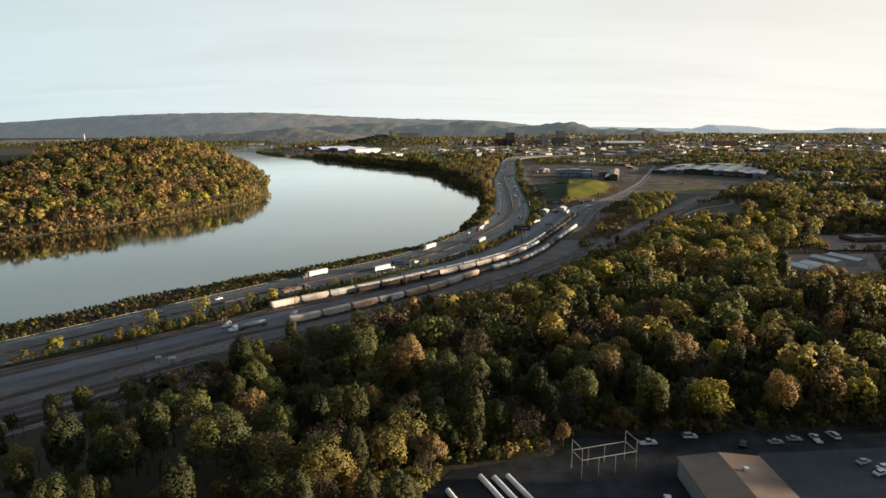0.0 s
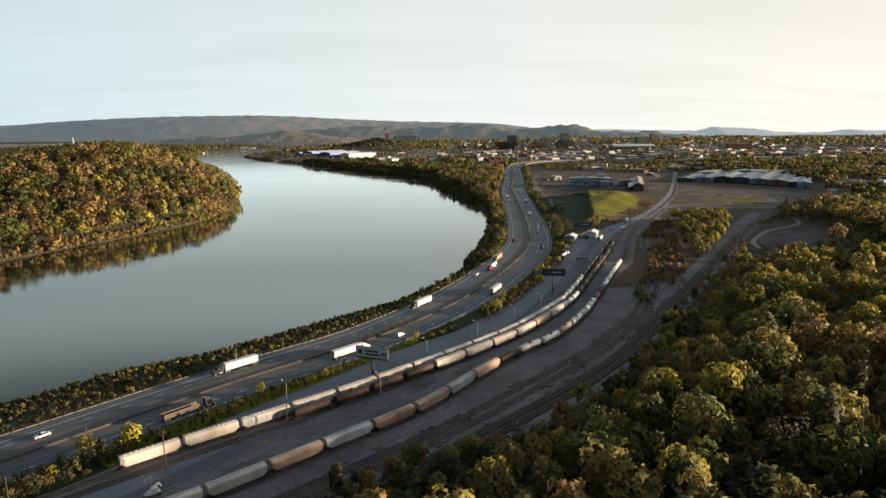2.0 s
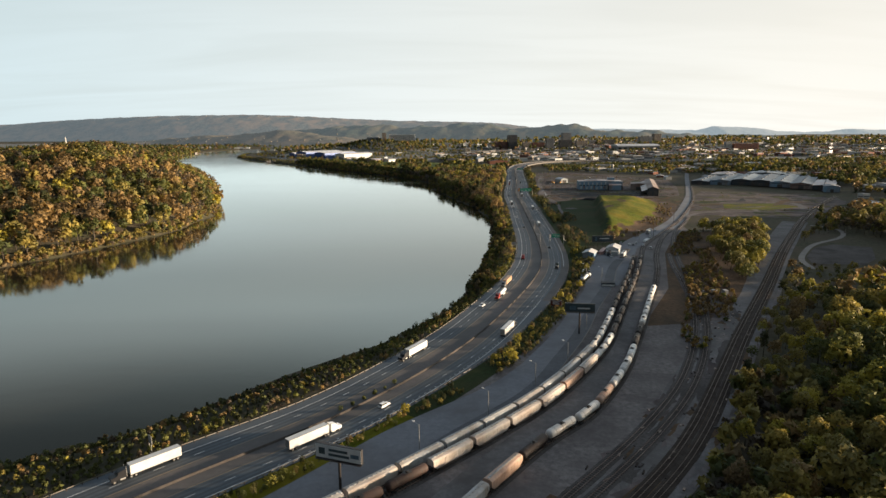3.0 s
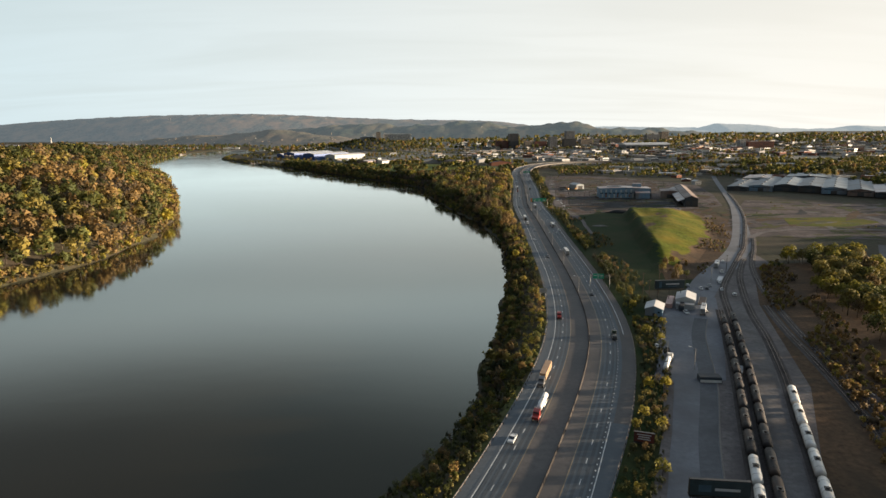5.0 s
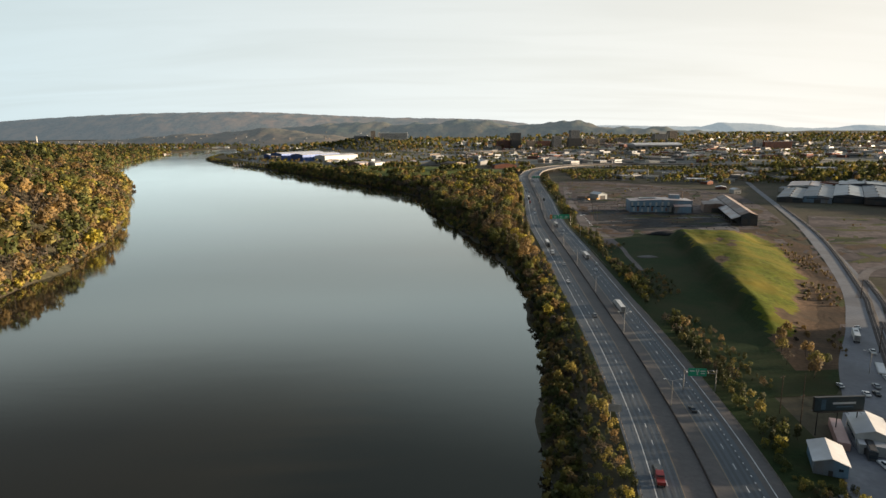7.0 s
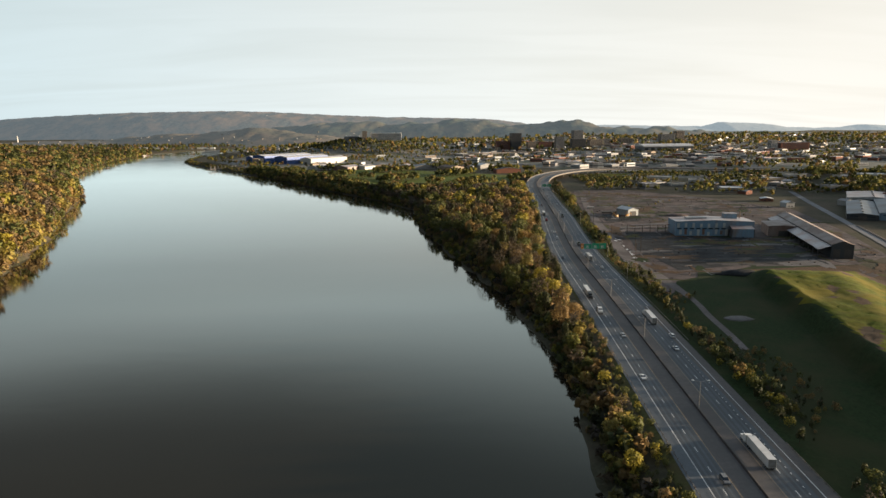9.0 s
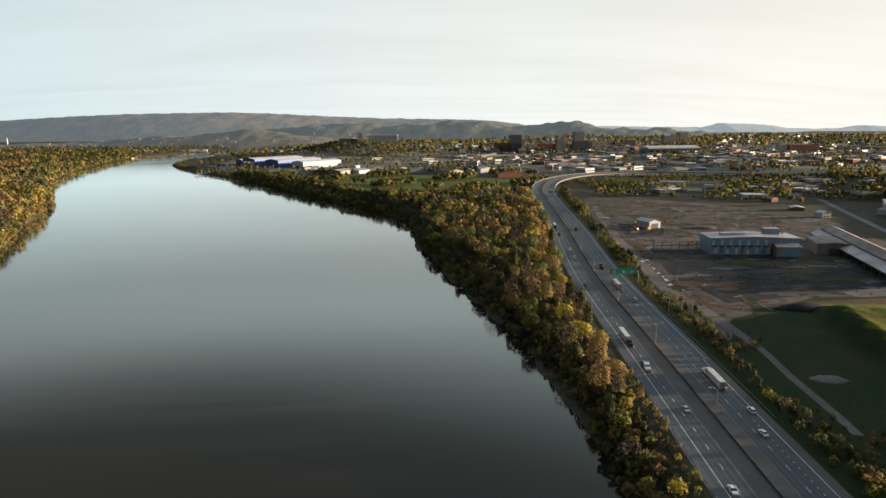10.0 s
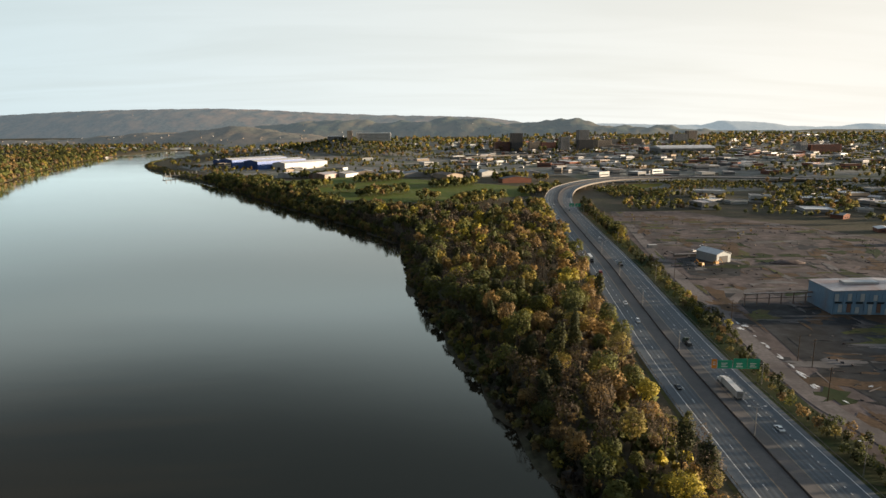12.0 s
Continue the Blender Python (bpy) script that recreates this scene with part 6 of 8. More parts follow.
tagged(part("stone_spill", spill, "white_stone"), "white patches painted as bright puddles along the service track", "stone spill", kind="stuff")
brush_blots = Geo()
for k in range(240):
    s, off = debris.uniform(60, 640), debris.uniform(-8, 18)
    x, y, z, a = on_line(tk4, s, off)
    blotch(brush_blots, x, y, debris.uniform(0.8, 3.2), debris.uniform(1.5, 5.0), a, -0.055 + 0.0001 * k, int(debris.integers(4)), debris)
tagged(part("yard_patches", brush_blots, ["ballast", "dirt", "gravel", "russet_soil"]), "stains and weeds on the gravel between the tracks", "ground patches", kind="stuff")
for x, y, r, st in ((179, 1273, 1.6, 1.6), (179, 1250, 0.5, 4.0), (176, 1230, 0.6, 3.0), (175, 1211, 0.4, 9.0), (173, 1198, 0.6, 4.0), (175, 1182, 0.4, 4.0)):
    tarp = Geo()
    blotch(tarp, x, y, r, st, 1.75, 0.03, 0, debris)
    tagged(part("white_tarp", tarp, "white_paint"), "torn white plastic sheet lying on the gravel", "tarp", "torn sheets")
yard_bits = Geo()
for k in range(420):
    s, off = debris.uniform(120, 700), debris.uniform(-9, 22)
    x, y, z, a = on_line(tk4, s, off)
    yard_bits.box(x, y, -0.15, debris.uniform(0.4, 3.0), debris.uniform(0.3, 1.0), debris.uniform(0.2, 0.6), a + debris.normal(0, 0.3), int(debris.integers(3)), 0.8)
tagged(part("yard_litter", yard_bits, ["sleeper", "rail", "ballast"]), "old sleepers and scrap lying beside the tracks", "litter", kind="stuff")


# ---- buildings ----
def metal(name, col, wear, turn=0.0):
    return surface(name, col, 0.55, wear, 0.8, 0.07, 0.14, 0.1, 0.15, stretch=(1, 1, 0.3), turn=turn)


WALLS = {
    "blue_metal": metal("blue_grey_sheet", (0.155, 0.27, 0.385), (0.20, 0.175, 0.165)),
    "pale_metal": metal("pale_sheet", (0.42, 0.45, 0.46), (0.33, 0.33, 0.32)),
    "dark_metal": metal("dark_sheet", (0.038, 0.050, 0.062), (0.062, 0.052, 0.046)),
    "deep_blue": metal("deep_blue_sheet", (0.035, 0.085, 0.26), (0.03, 0.06, 0.18)),
    "rust_metal": metal("rusty_sheet", (0.17, 0.10, 0.075), (0.25, 0.21, 0.19)),
    "brick": surface("brick_wall", (0.24, 0.11, 0.075), 0.9, (0.18, 0.09, 0.07), 1.5, 0.1, 0.2),
    "buff": surface("buff_wall", (0.42, 0.34, 0.26), 0.85, (0.34, 0.27, 0.21), 1.0, 0.08, 0.1),
    "white": surface("white_wall", (0.50, 0.49, 0.47), 0.7, (0.40, 0.39, 0.37), 1.0, 0.08, 0.08),
    "grey": surface("grey_wall", (0.28, 0.28, 0.28), 0.8, (0.22, 0.21, 0.20), 1.0, 0.08, 0.1),
    "dark": surface("dark_wall", (0.065, 0.062, 0.06), 0.6, (0.09, 0.08, 0.075), 1.0, 0.08, 0.15),
}
ROOFS = {
    "grey": surface("grey_roofing", (0.26, 0.26, 0.265), 0.8, (0.19, 0.18, 0.175), 0.5, 0.05, 0.12),
    "white": surface("white_roofing", (0.54, 0.54, 0.54), 0.6, (0.42, 0.41, 0.40), 0.5, 0.05, 0.08),
    "brown": surface("brown_roofing", (0.155, 0.110, 0.085), 0.85, (0.22, 0.16, 0.12), 0.4, 0.05, 0.15),
    "dark": surface("dark_roofing", (0.060, 0.062, 0.066), 0.85, (0.09, 0.085, 0.08), 0.5, 0.05, 0.15),
    "tin": surface("old_tin_roof", (0.34, 0.325, 0.335), 0.55, (0.26, 0.17, 0.145), 0.4, 0.05, 0.2, 0.2),
    "slate": surface("blue_slate_roof", (0.105, 0.135, 0.165), 0.6, (0.075, 0.085, 0.10), 0.4, 0.04, 0.15),
    "steel": surface("steel_blue_roof", (0.17, 0.20, 0.225), 0.55, (0.11, 0.12, 0.13), 0.4, 0.04, 0.15, 0.1),
    "rust": surface("rust_roof", (0.20, 0.145, 0.120), 0.8, (0.30, 0.27, 0.25), 0.4, 0.05, 0.2),
}


def floor_at(x, y):
    return float(ground_height(x, y)) - 0.3


def gable_roof(g, w, d, h, rise, over=0.5, cx=0.0, cy=0.0, thick=0.25):
    """A ridge roof along y over a w x d plan."""
    x, y = w / 2 + over, d / 2 + over
    drop = rise * over / (w / 2)
    outline = [(-x, h - drop), (0, h + rise), (x, h - drop), (x, h - drop + thick), (0, h + rise + thick), (-x, h - drop + thick)]
    pts = [(cx + a, cy - y, b) for a, b in outline] + [(cx + a, cy + y, b) for a, b in outline]
    faces = [(i, (i + 1) % 6, 6 + (i + 1) % 6, 6 + i) for i in range(6)] + [(5, 4, 1, 0), (4, 3, 2, 1), (6, 7, 10, 11), (7, 8, 9, 10)]
    return g.add(pts, faces)


def gable_walls(g, w, d, h, rise):
    x, y = w / 2, d / 2
    prof = [(-x, 0), (x, 0), (x, h), (0, h + rise), (-x, h)]
    pts = [(a, -y, b) for a, b in prof] + [(a, y, b) for a, b in prof]
    return g.add(pts, [(0, 5, 6, 1), (1, 6, 7, 2), (4, 9, 5, 0), (0, 1, 2, 3, 4), (9, 8, 7, 6, 5), (2, 7, 8, 3), (3, 8, 9, 4)])


def shed(name, x, y, turn, w, d, h, rise, wall, roof, words, category="shed", doors=(), bands=(), z=None):
    t = stand(name, (x, y, floor_at(x, y) if z is None else z), turn)
    tagged(t, words, category)
    part("wall", gable_walls(Geo(), w, d, h + 0.1, rise), WALLS[wall], t)
    part("roof", gable_roof(Geo(), w, d, h + 0.12, rise), ROOFS[roof], t)
    # doorways are solid dark panels; the shade inside is painted on
    for dx, dw, dh in doors:
        part("door", Geo().box(dx, -d / 2 - 0.03, 0.0, dw, 0.12, dh), WALLS["dark"], t, "dark panel painted as an open doorway")
    for z0, hh, side, a, b in bands:
        yy = {"front": -d / 2 - 0.03, "back": d / 2 + 0.03}.get(side)
        if yy is not None:
            part("window", Geo().box((a + b) / 2, yy, z0, b - a, 0.1, hh), "glass", t)
        else:
            part("window", Geo().box((-w / 2 - 0.03) if side == "left" else w / 2 + 0.03, (a + b) / 2, z0, 0.1, b - a, hh), "glass", t)
    return t


def block(name, x, y, turn, w, d, h, wall, roof, words, category="building", floors=0, glaze=0.5, z=None, plant=True, cols=0, plain=False):
    """A flat-roofed building with a parapet and windows on every storey."""
    t = stand(name, (x, y, floor_at(x, y) if z is None else z), turn)
    tagged(t, words, category)
    part("wall", Geo().box(0, 0, 0, w, d, h), WALLS[wall], t)
    part("roof", Geo().box(0, 0, h + 0.01, w - 0.8, d - 0.8, 0.15), ROOFS[roof], t)
    if "white top" in words:
        part("top_storey", Geo().box(0, 0, h + 0.2, w * 0.97, d * 0.9, 4.2), "white_paint", t, "white top storey")
    if plain and h < 3.6:
        part("door", Geo().box(0, -d / 2 - 0.02, 0.1, min(w * 0.8, 2.2), 0.1, h * 0.8), WALLS["grey"], t)
        return t
    if plain:
        part("window", Geo().box(0, -d / 2 - 0.02, h * 0.35, w * 0.9, 0.12, h * 0.3), "glass", t)
        return t
    rim = Geo()
    for cx, cy, sx, sy in ((0, -d / 2 + 0.2, w + 0.1, 0.45), (0, d / 2 - 0.2, w + 0.1, 0.45), (-w / 2 + 0.2, 0, 0.45, d - 0.9), (w / 2 - 0.2, 0, 0.45, d - 0.9)):
        rim.box(cx, cy, h, sx, sy, 0.9)
    part("parapet", rim, WALLS[wall], t)
    if plant:
        part("roof_unit", Geo().box(w * 0.12, d * 0.1, h + 0.1, min(4, w * 0.25), min(4, d * 0.25), 1.8), ROOFS["grey"], t)
    for k in range(floors):
        z0 = (k + 0.35) * h / floors
        hh = glaze * h / floors
        if cols:
            for c in range(cols):
                cx = (-0.5 + (c + 0.5) / cols) * (w - 1)
                part("window", Geo().box(cx, -d / 2 - 0.02, z0, (w - 1) / cols * 0.6, 0.12, hh), "glass", t)
        else:
            part("window", Geo().box(0, -d / 2 - 0.02, z0, w * 0.9, 0.12, hh), "glass", t)
        part("window", Geo().box(-w / 2 - 0.02, 0, z0, 0.12, d * 0.88, hh), "glass", t)
        part("window", Geo().box(w / 2 + 0.02, 0, z0, 0.12, d * 0.88, hh), "glass", t)
    return t


# depot below the start of the flight
depot = shed("depot_building", 80, 142, math.radians(0), 23, 35.5, 6.2, 1.2, "pale_metal", "brown", "long pale metal depot with a low brown roof", "depot", ((-6, 4, 4),))
part("ridge_cap", Geo().box(0, 2, 7.55, 1.6, 24, 0.12), ROOFS["tin"], depot)
part("roof_vent", Geo().box(3.6, 9, 7.1, 1.3, 1.3, 1.3), "white_paint", depot)


def pipe_frame(x, y, turn):
    t = stand("pipe_gantry", (x, y, -0.3), turn)
    tagged(t, "open galvanised steel frame standing on posts", "steel frame")
    for dx in (-9, -3.5, 2, 9):
        for dy in (-3, 3):
            part("post", Geo().tube((dx, dy, 0), (dx, dy, 9.5 if abs(dx) > 8 else 6.0), 0.14, n=6), "galvanised", t)
    for dy in (-3, 3):
        part("beam", Geo().tube((-9, dy, 6), (9, dy, 6), 0.12, n=6), "galvanised", t)
    for dx in (-9, 9):
        for z in (6.0, 9.5):
            part("beam", Geo().tube((dx, -3, z), (dx, 3, z), 0.12, n=6), "galvanised", t)


pipe_frame(48, 164, 0.28)


def steel_pipe(x, y, turn, words):
    t = stand("steel_pipe", (x, y, -0.1), turn)
    tagged(t, words, "pipe", "steel pipes on the depot yard")
    rings = [[(r * math.cos(a), yy, 0.8 + r * math.sin(a)) for a in np.linspace(0, 2 * math.pi, 14, endpoint=False)] for yy, r in ((-18, 0.62), (-18, 0.8), (0, 0.8), (0, 0.62), (-18, 0.62))]
    part("pipe_wall", Geo().loft(rings, caps=False), "white_paint", t)
    for yy in (-14, -3):
        part("timber_bearer", Geo().box(0, yy, -0.1, 1.8, 0.3, 0.18), "wood_pole", t)


for x, y in ((1.5, 152), (11, 159), (15, 158.3), (19, 159)):
    steel_pipe(x, y, math.radians(24), "long pale steel pipe lying on timber bearers")
parked = {}


def park(kind, x, y, a, group="parked vehicles"):
    key = (*kind[:2], "p", kind[-1])
    if key not in parked:
        words = kind[2].replace("driving on the highway", "parked on the yard").replace("semi truck", "parked semi truck")
        t = kind[0](kind[1], words, *kind[3:]) if kind[0] is passenger_car else kind[0](*kind[1:])
        tagged(t, "", "", group)
        t.matrix_basis = spot(x, y, 0, a)
        parked[key] = t
    else:
        copy_thing(parked[key], spot(x, y, 0, a))


for kind, x, y, a in ((WHITE_PICK, 66, 178, 0.1), (WHITE_SUV, 81, 182, 0.0), (BLACK_CAR, 96, 177, 1.0), (SILVER_CAR, 107, 178, 0.1), (SILVER_CAR, 114, 180, 0.0), (WHITE_PICK, 121, 180, 1.5), (WHITE_SUV, 128, 182, 1.7),
                      (SILVER_CAR, 127, 166, 0.4), (WHITE_CAR, 131, 163, 0.4), (WHITE_CAR, 128, 160, 0.4), (SILVER_CAR, 131, 157, 0.4), (WHITE_PICK, 130, 151, 0.5), (SILVER_CAR, 134, 147, 0.5), (WHITE_CAR, 40, 143, 1.4), (BLACK_PICK, 55, 143, 1.2), (WHITE_SUV, 61, 147, 1.3), (RED_CAR, 36, 146, 0.2),
                      (WHITE_CAR, 171, 771, 1.3), (BLACK_CAR, 175, 771, 1.3), (SILVER_CAR, 180, 778, 1.3), (WHITE_CAR, 183, 768, 1.2), (WHITE_SUV, 185, 755, 1.2), (WHITE_PICK, 141, 720, 1.5), (BLACK_PICK, 109, 663, 1.3), (WHITE_CAR, 106, 668, 1.3), (WHITE_PICK, 205, 815, 1.2),
                      (WHITE_SUV, 245, 1480, 0.5), (WHITE_PICK, 262, 1500, 2.5), (SILVER_CAR, 330, 1560, 0.2), (WHITE_CAR, 222, 850, 1.2), (SILVER_CAR, 166, 779, 1.3), (WHITE_CAR, 190, 786, 1.2), (GREY_SUV, 118, 694, 0.6), (BLACK_PICK, 116, 703, 0.0)):
    park(kind, x, y, a)

# undergrowth along the lower edge of the wood
x, y = scatter(-150, 190, 216, 470, 5.4, in_forest, 191)
low = low_rows(x, y, np.random.default_rng(192).choice([1, 2, 3, 5], len(x), p=[0.30, 0.32, 0.24, 0.14]), 0.36, 0.74, 193)
forest("wood_undergrowth", low, TINY, "dull olive undergrowth filling the gaps of the wood", "scrub", trunks=False)
x, y = scatter(-60, 200, 150, 222, 3.6, lambda x, y: in_forest(x, y) & (y < 216), 91)
forest("wood_undergrowth", low_rows(x, y, kinds(x, y, (0.1, 0.32, 0.3, 0.16, 0.1, 0.02), 92), 0.28, 0.55, 93), FAR, "dense dark undergrowth along the wood's edge", "scrub", trunks=False)

# yard office and shed
shed("yard_shed", 124, 722, math.radians(-24), 9, 13, 4.4, 1.6, "blue_metal", "white", "blue-grey metal shed with a white gabled roof", "shed", ((0, 1.2, 2.2),), ((2.4, 0.8, "front", 2, 3.2),))
office = shed("yard_office", 147.5, 737, math.radians(-24), 10, 15, 5.4, 1.7, "pale_metal", "white", "pale yard office with a white pitched roof", "office", ((-2.5, 2.6, 3.0),), ((2.6, 1.0, "front", 0.5, 4.0), (2.4, 1.0, "left", -6, 6)))
part("annex", Geo().box(0, -9.4, 0, 9.2, 3.8, 3.6), WALLS["pale_metal"], office)
part("annex_roof", Geo().box(0, -9.4, 3.6, 9.6, 4.2, 0.3), ROOFS["white"], office, "flat white roof")
# dark panel painted for the shade within the annex doorway
part("annex_door", Geo().box(-2.2, -11.33, 0.0, 2.4, 0.1, 2.8), WALLS["dark"], office, "dark panel painted as an open doorway")
PINK_SHEET = metal("faded_pink_sheet", (0.42, 0.26, 0.23), (0.34, 0.20, 0.18))
pink = stand("storage_container", (139, 739, -0.2), math.radians(-25))
tagged(pink, "long faded pink storage container beside the yard office", "container")
part("body", Geo().box(0, 0, 0, 3.6, 19, 2.6), PINK_SHEET, pink)
part("roof", Geo().box(0, 0, 2.62, 3.4, 18.6, 0.1), PINK_SHEET, pink)
for side in (-0.9, 0.9):
    part("door", Geo().box(side, -9.53, 0.15, 1.6, 0.08, 2.3), PINK_SHEET, pink)
block("storage_container", 142.2, 729, math.radians(-25), 2.5, 12, 3.9, "dark_metal", "dark", "dark stacked storage boxes beside the yard office", "container", plant=False, plain=True)


def box_trailer(x, y, turn, words):
    t = stand("box_trailer", (x, y, -0.1), turn)
    tagged(t, words, "trailer", "parked trailers")
    body = part("body", Geo().box(0, 0, 1.15, 13.4, 2.55, 2.8), PAINT["trailer"], t)
    part("rear_door", Geo().box(-6.74, 0, 1.3, 0.08, 2.3, 2.5), "galvanised", body)
    part("roof_hatch", Geo().box(1.5, 0, 3.95, 2.0, 1.6, 0.12), "black_steel", body)
    part("chassis", Geo().box(0, 0, 0.85, 12.6, 0.9, 0.28), "black_steel", t)
    for yy in (-0.8, 0.8):
        part("landing_leg", Geo().box(4.2, yy, 0.1, 0.15, 0.15, 0.8), "black_steel", t)
    wheels(t, [(-4.6, -1.0), (-4.6, 1.0), (-5.8, -1.0), (-5.8, 1.0)], 0.5, 0.35)


box_trailer(151, 721, math.radians(63), "white box trailer parked on the yard")
box_trailer(210, 834, math.radians(60), "white box trailer parked on the site road")
block("loading_platform", 160, 743, math.radians(-26), 4.2, 16, 1.3, "buff", "brown", "low tan loading platform beside the yard office", "platform", plant=False, plain=True)
block("storage_container", 128, 634, math.radians(-28), 3.0, 9, 3.0, "grey", "grey", "grey storage box beside the stored trains", "container", plant=False, plain=True)
low_box = stand("storage_container", (113, 628, -0.1), math.radians(-8))
tagged(low_box, "low dark storage box with a white front on the yard road", "container")
part("body", Geo().box(0, 0, 0, 8.4, 4.6, 2.3), WALLS["dark_metal"], low_box)
part("roof", Geo().box(0, 0.1, 2.32, 8.2, 4.2, 0.1), ROOFS["dark"], low_box)
part("front_panel", Geo().box(0, -2.36, 0.2, 8.2, 0.1, 1.1), "white_paint", low_box, "white front panel")
block("signal_hut", 173, 606, 0.2, 3.2, 3.0, 2.8, "grey", "white", "small grey signal hut beside the tracks", "hut", plant=False, plain=True)
block("signal_hut", 180, 606, 0.2, 2.6, 3.0, 2.8, "grey", "white", "small grey signal hut beside the tracks", "hut", plant=False, plain=True)
block("loading_platform", 195, 796, math.radians(-30), 3.2, 14, 1.2, "white", "white", "pale concrete loading platform", "platform", plant=False, plain=True)
block("equipment_box", -124, 252, 0.5, 2.2, 2.0, 2.6, "white", "white", "small white equipment box beside the track", "hut", plant=False, plain=True)
block("equipment_box", -117, 250, 0.5, 3.0, 2.2, 3.0, "white", "white", "small white equipment box beside the track", "hut", plant=False, plain=True)


def transloader(x, y, a):
    t = stand("transloader", (x, y, -0.1), a)
    tagged(t, "white unloading machine on wheels with a slanted conveyor", "transloader")
    part("conveyor", Geo().tube((-2.2, 0, 0.9), (1.6, 0, 3.4), 0.35, n=8), "white_paint", t)
    part("frame", Geo().box(0, 0, 0.7, 4.0, 1.6, 0.35).box(0.6, 0, 1.0, 1.5, 1.7, 1.5), "white_paint", t)
    part("spout", Geo().tube((1.6, 0, 3.4), (2.4, 0, 2.2), 0.25, n=8), "white_paint", t)
    part("draw_bar", Geo().tube((-2, 0, 0.8), (-4.2, 0, 0.5), 0.1, n=6), "galvanised", t)
    part("ladder_rail", Geo().tube((-1.5, 1.0, 0.8), (-1.5, 1.0, 5.2), 0.08, n=5).tube((0.2, 1.0, 0.8), (0.2, 1.0, 5.6), 0.08, n=5).tube((-1.5, 1.0, 5.0), (0.2, 1.0, 5.4), 0.08, n=5), "galvanised", t)
    wheels(t, [(-1.5, -0.95), (-1.5, 0.95), (1.5, -0.95), (1.5, 0.95)], 0.45, 0.3)


transloader(-110, 298, 0.6)
transloader(-80, 316, 0.6)
transloader(152, 722, 2.0)
veh_models[TANK_SEMI] = veh_models.get(TANK_SEMI) or TANK_SEMI[0](*TANK_SEMI[1:])
yard_truck = semi_truck("white", "silver", "white parked semi truck with a dull silver tank trailer", "tank")
yard_truck.matrix_basis = spot(-99, 295, 0, 0.72 + math.pi)
yard_truck = semi_truck("white", "white", "white parked semi truck with a white tank trailer", "tank")
yard_truck.matrix_basis = spot(103, 646, 0, 1.1)

# the mill
mill = shed("mill_building", 284, 1306, math.radians(-6), 74, 28, 14.5, 1.4, "blue_metal", "tin", "long derelict mill of blue-grey sheet with a patched tin roof", "mill")
part("lean_to", Geo().box(24, -18, 0, 20, 8, 8.5, taper=0.96), WALLS["blue_metal"], mill, "blue-grey patched lean-to")
part("lean_to_roof", Geo().add([(13.5, -22.4, 8.5), (34.5, -22.4, 8.5), (34.5, -14, 10.6), (13.5, -14, 10.6), (13.5, -22.4, 8.8), (34.5, -22.4, 8.8), (34.5, -14, 10.9), (13.5, -14, 10.9)],
                               [(3, 2, 1, 0), (4, 5, 6, 7), (0, 1, 5, 4), (1, 2, 6, 5), (2, 3, 7, 6), (3, 0, 4, 7)]), ROOFS["tin"], mill, "sloping tin roof")
patchy = np.random.default_rng(61)
for k, dx in enumerate(np.linspace(-35, 11, 20)):
    low = patchy.uniform(0.3, 2.5)
    part("wall_panel", Geo().box(float(dx), -14.25, low, 2.25, 0.3 + 0.05 * (k % 3), patchy.uniform(3.5, 6.5)), WALLS[("blue_metal", "pale_metal", "blue_metal", "rust_metal", "blue_metal", "pale_metal", "blue_metal")[k % 7]], mill)
    part("wall_panel", Geo().box(float(dx), -14.22, 8.6 + 0.4 * (k % 2), 2.25, 0.25 + 0.05 * (k % 3), patchy.uniform(3.5, 4.8)), WALLS[("pale_metal", "blue_metal", "blue_metal", "pale_metal", "blue_metal", "blue_metal")[k % 6]], mill)
for dx in np.linspace(-34, 8, 8):
    part("window", Geo().box(float(dx), -14.42, 7.2, 4.0, 0.2, 1.2), "glass", mill)
# bays are closed by dark panels that paint in the inner shade
for dx, w in ((15, 4.5), (36, 3.4)):
    part("open_bay", Geo().box(dx, -14.2, 0, w, 0.4, 7.0), WALLS["dark"], mill, "dark panel painted as an open bay")
for k in range(9):
    u, w = patchy.uniform(-34, 20), patchy.uniform(4, 11)
    y0 = patchy.uniform(-12, -4)
    part("roof_patch", Geo().add([(u, -13.9, 14.62), (u + w, -13.9, 14.62), (u + w, y0, 14.66), (u, y0, 14.66)], [(0, 1, 2, 3)]), ROOFS[("rust", "white", "rust", "grey")[k % 4]], mill)
part("roof_monitor", Geo().box(-14, 2, 15.0, 20, 6, 2.0), ROOFS["white"], mill)
part("roof_tower", Geo().box(20, 6, 14.6, 12, 8, 5.5), WALLS["blue_metal"], mill, "blue-grey roof tower with pale panels")
part("roof_tower_cap", Geo().box(20, 6, 20.1, 12.6, 8.6, 0.4), ROOFS["tin"], mill)
part("chimney", Geo().tube((30, 6, 12), (30, 6, 23), 0.6, n=8), "rail", mill)
shed("mill_wing", 352, 1300, math.radians(-18), 28, 34, 10, 1.2, "rust_metal", "rust", "rusty mill wing with a brown patched roof", "mill", ((0, 10, 6),))
gallery = shed("crane_gallery", 362, 1269, math.radians(-17), 16, 180, 11.5, 3.0, "dark_metal", "rust", "long dark crane gallery with a rusty gabled roof", "gallery", ((-4, 5, 8), (4, 5, 8)))
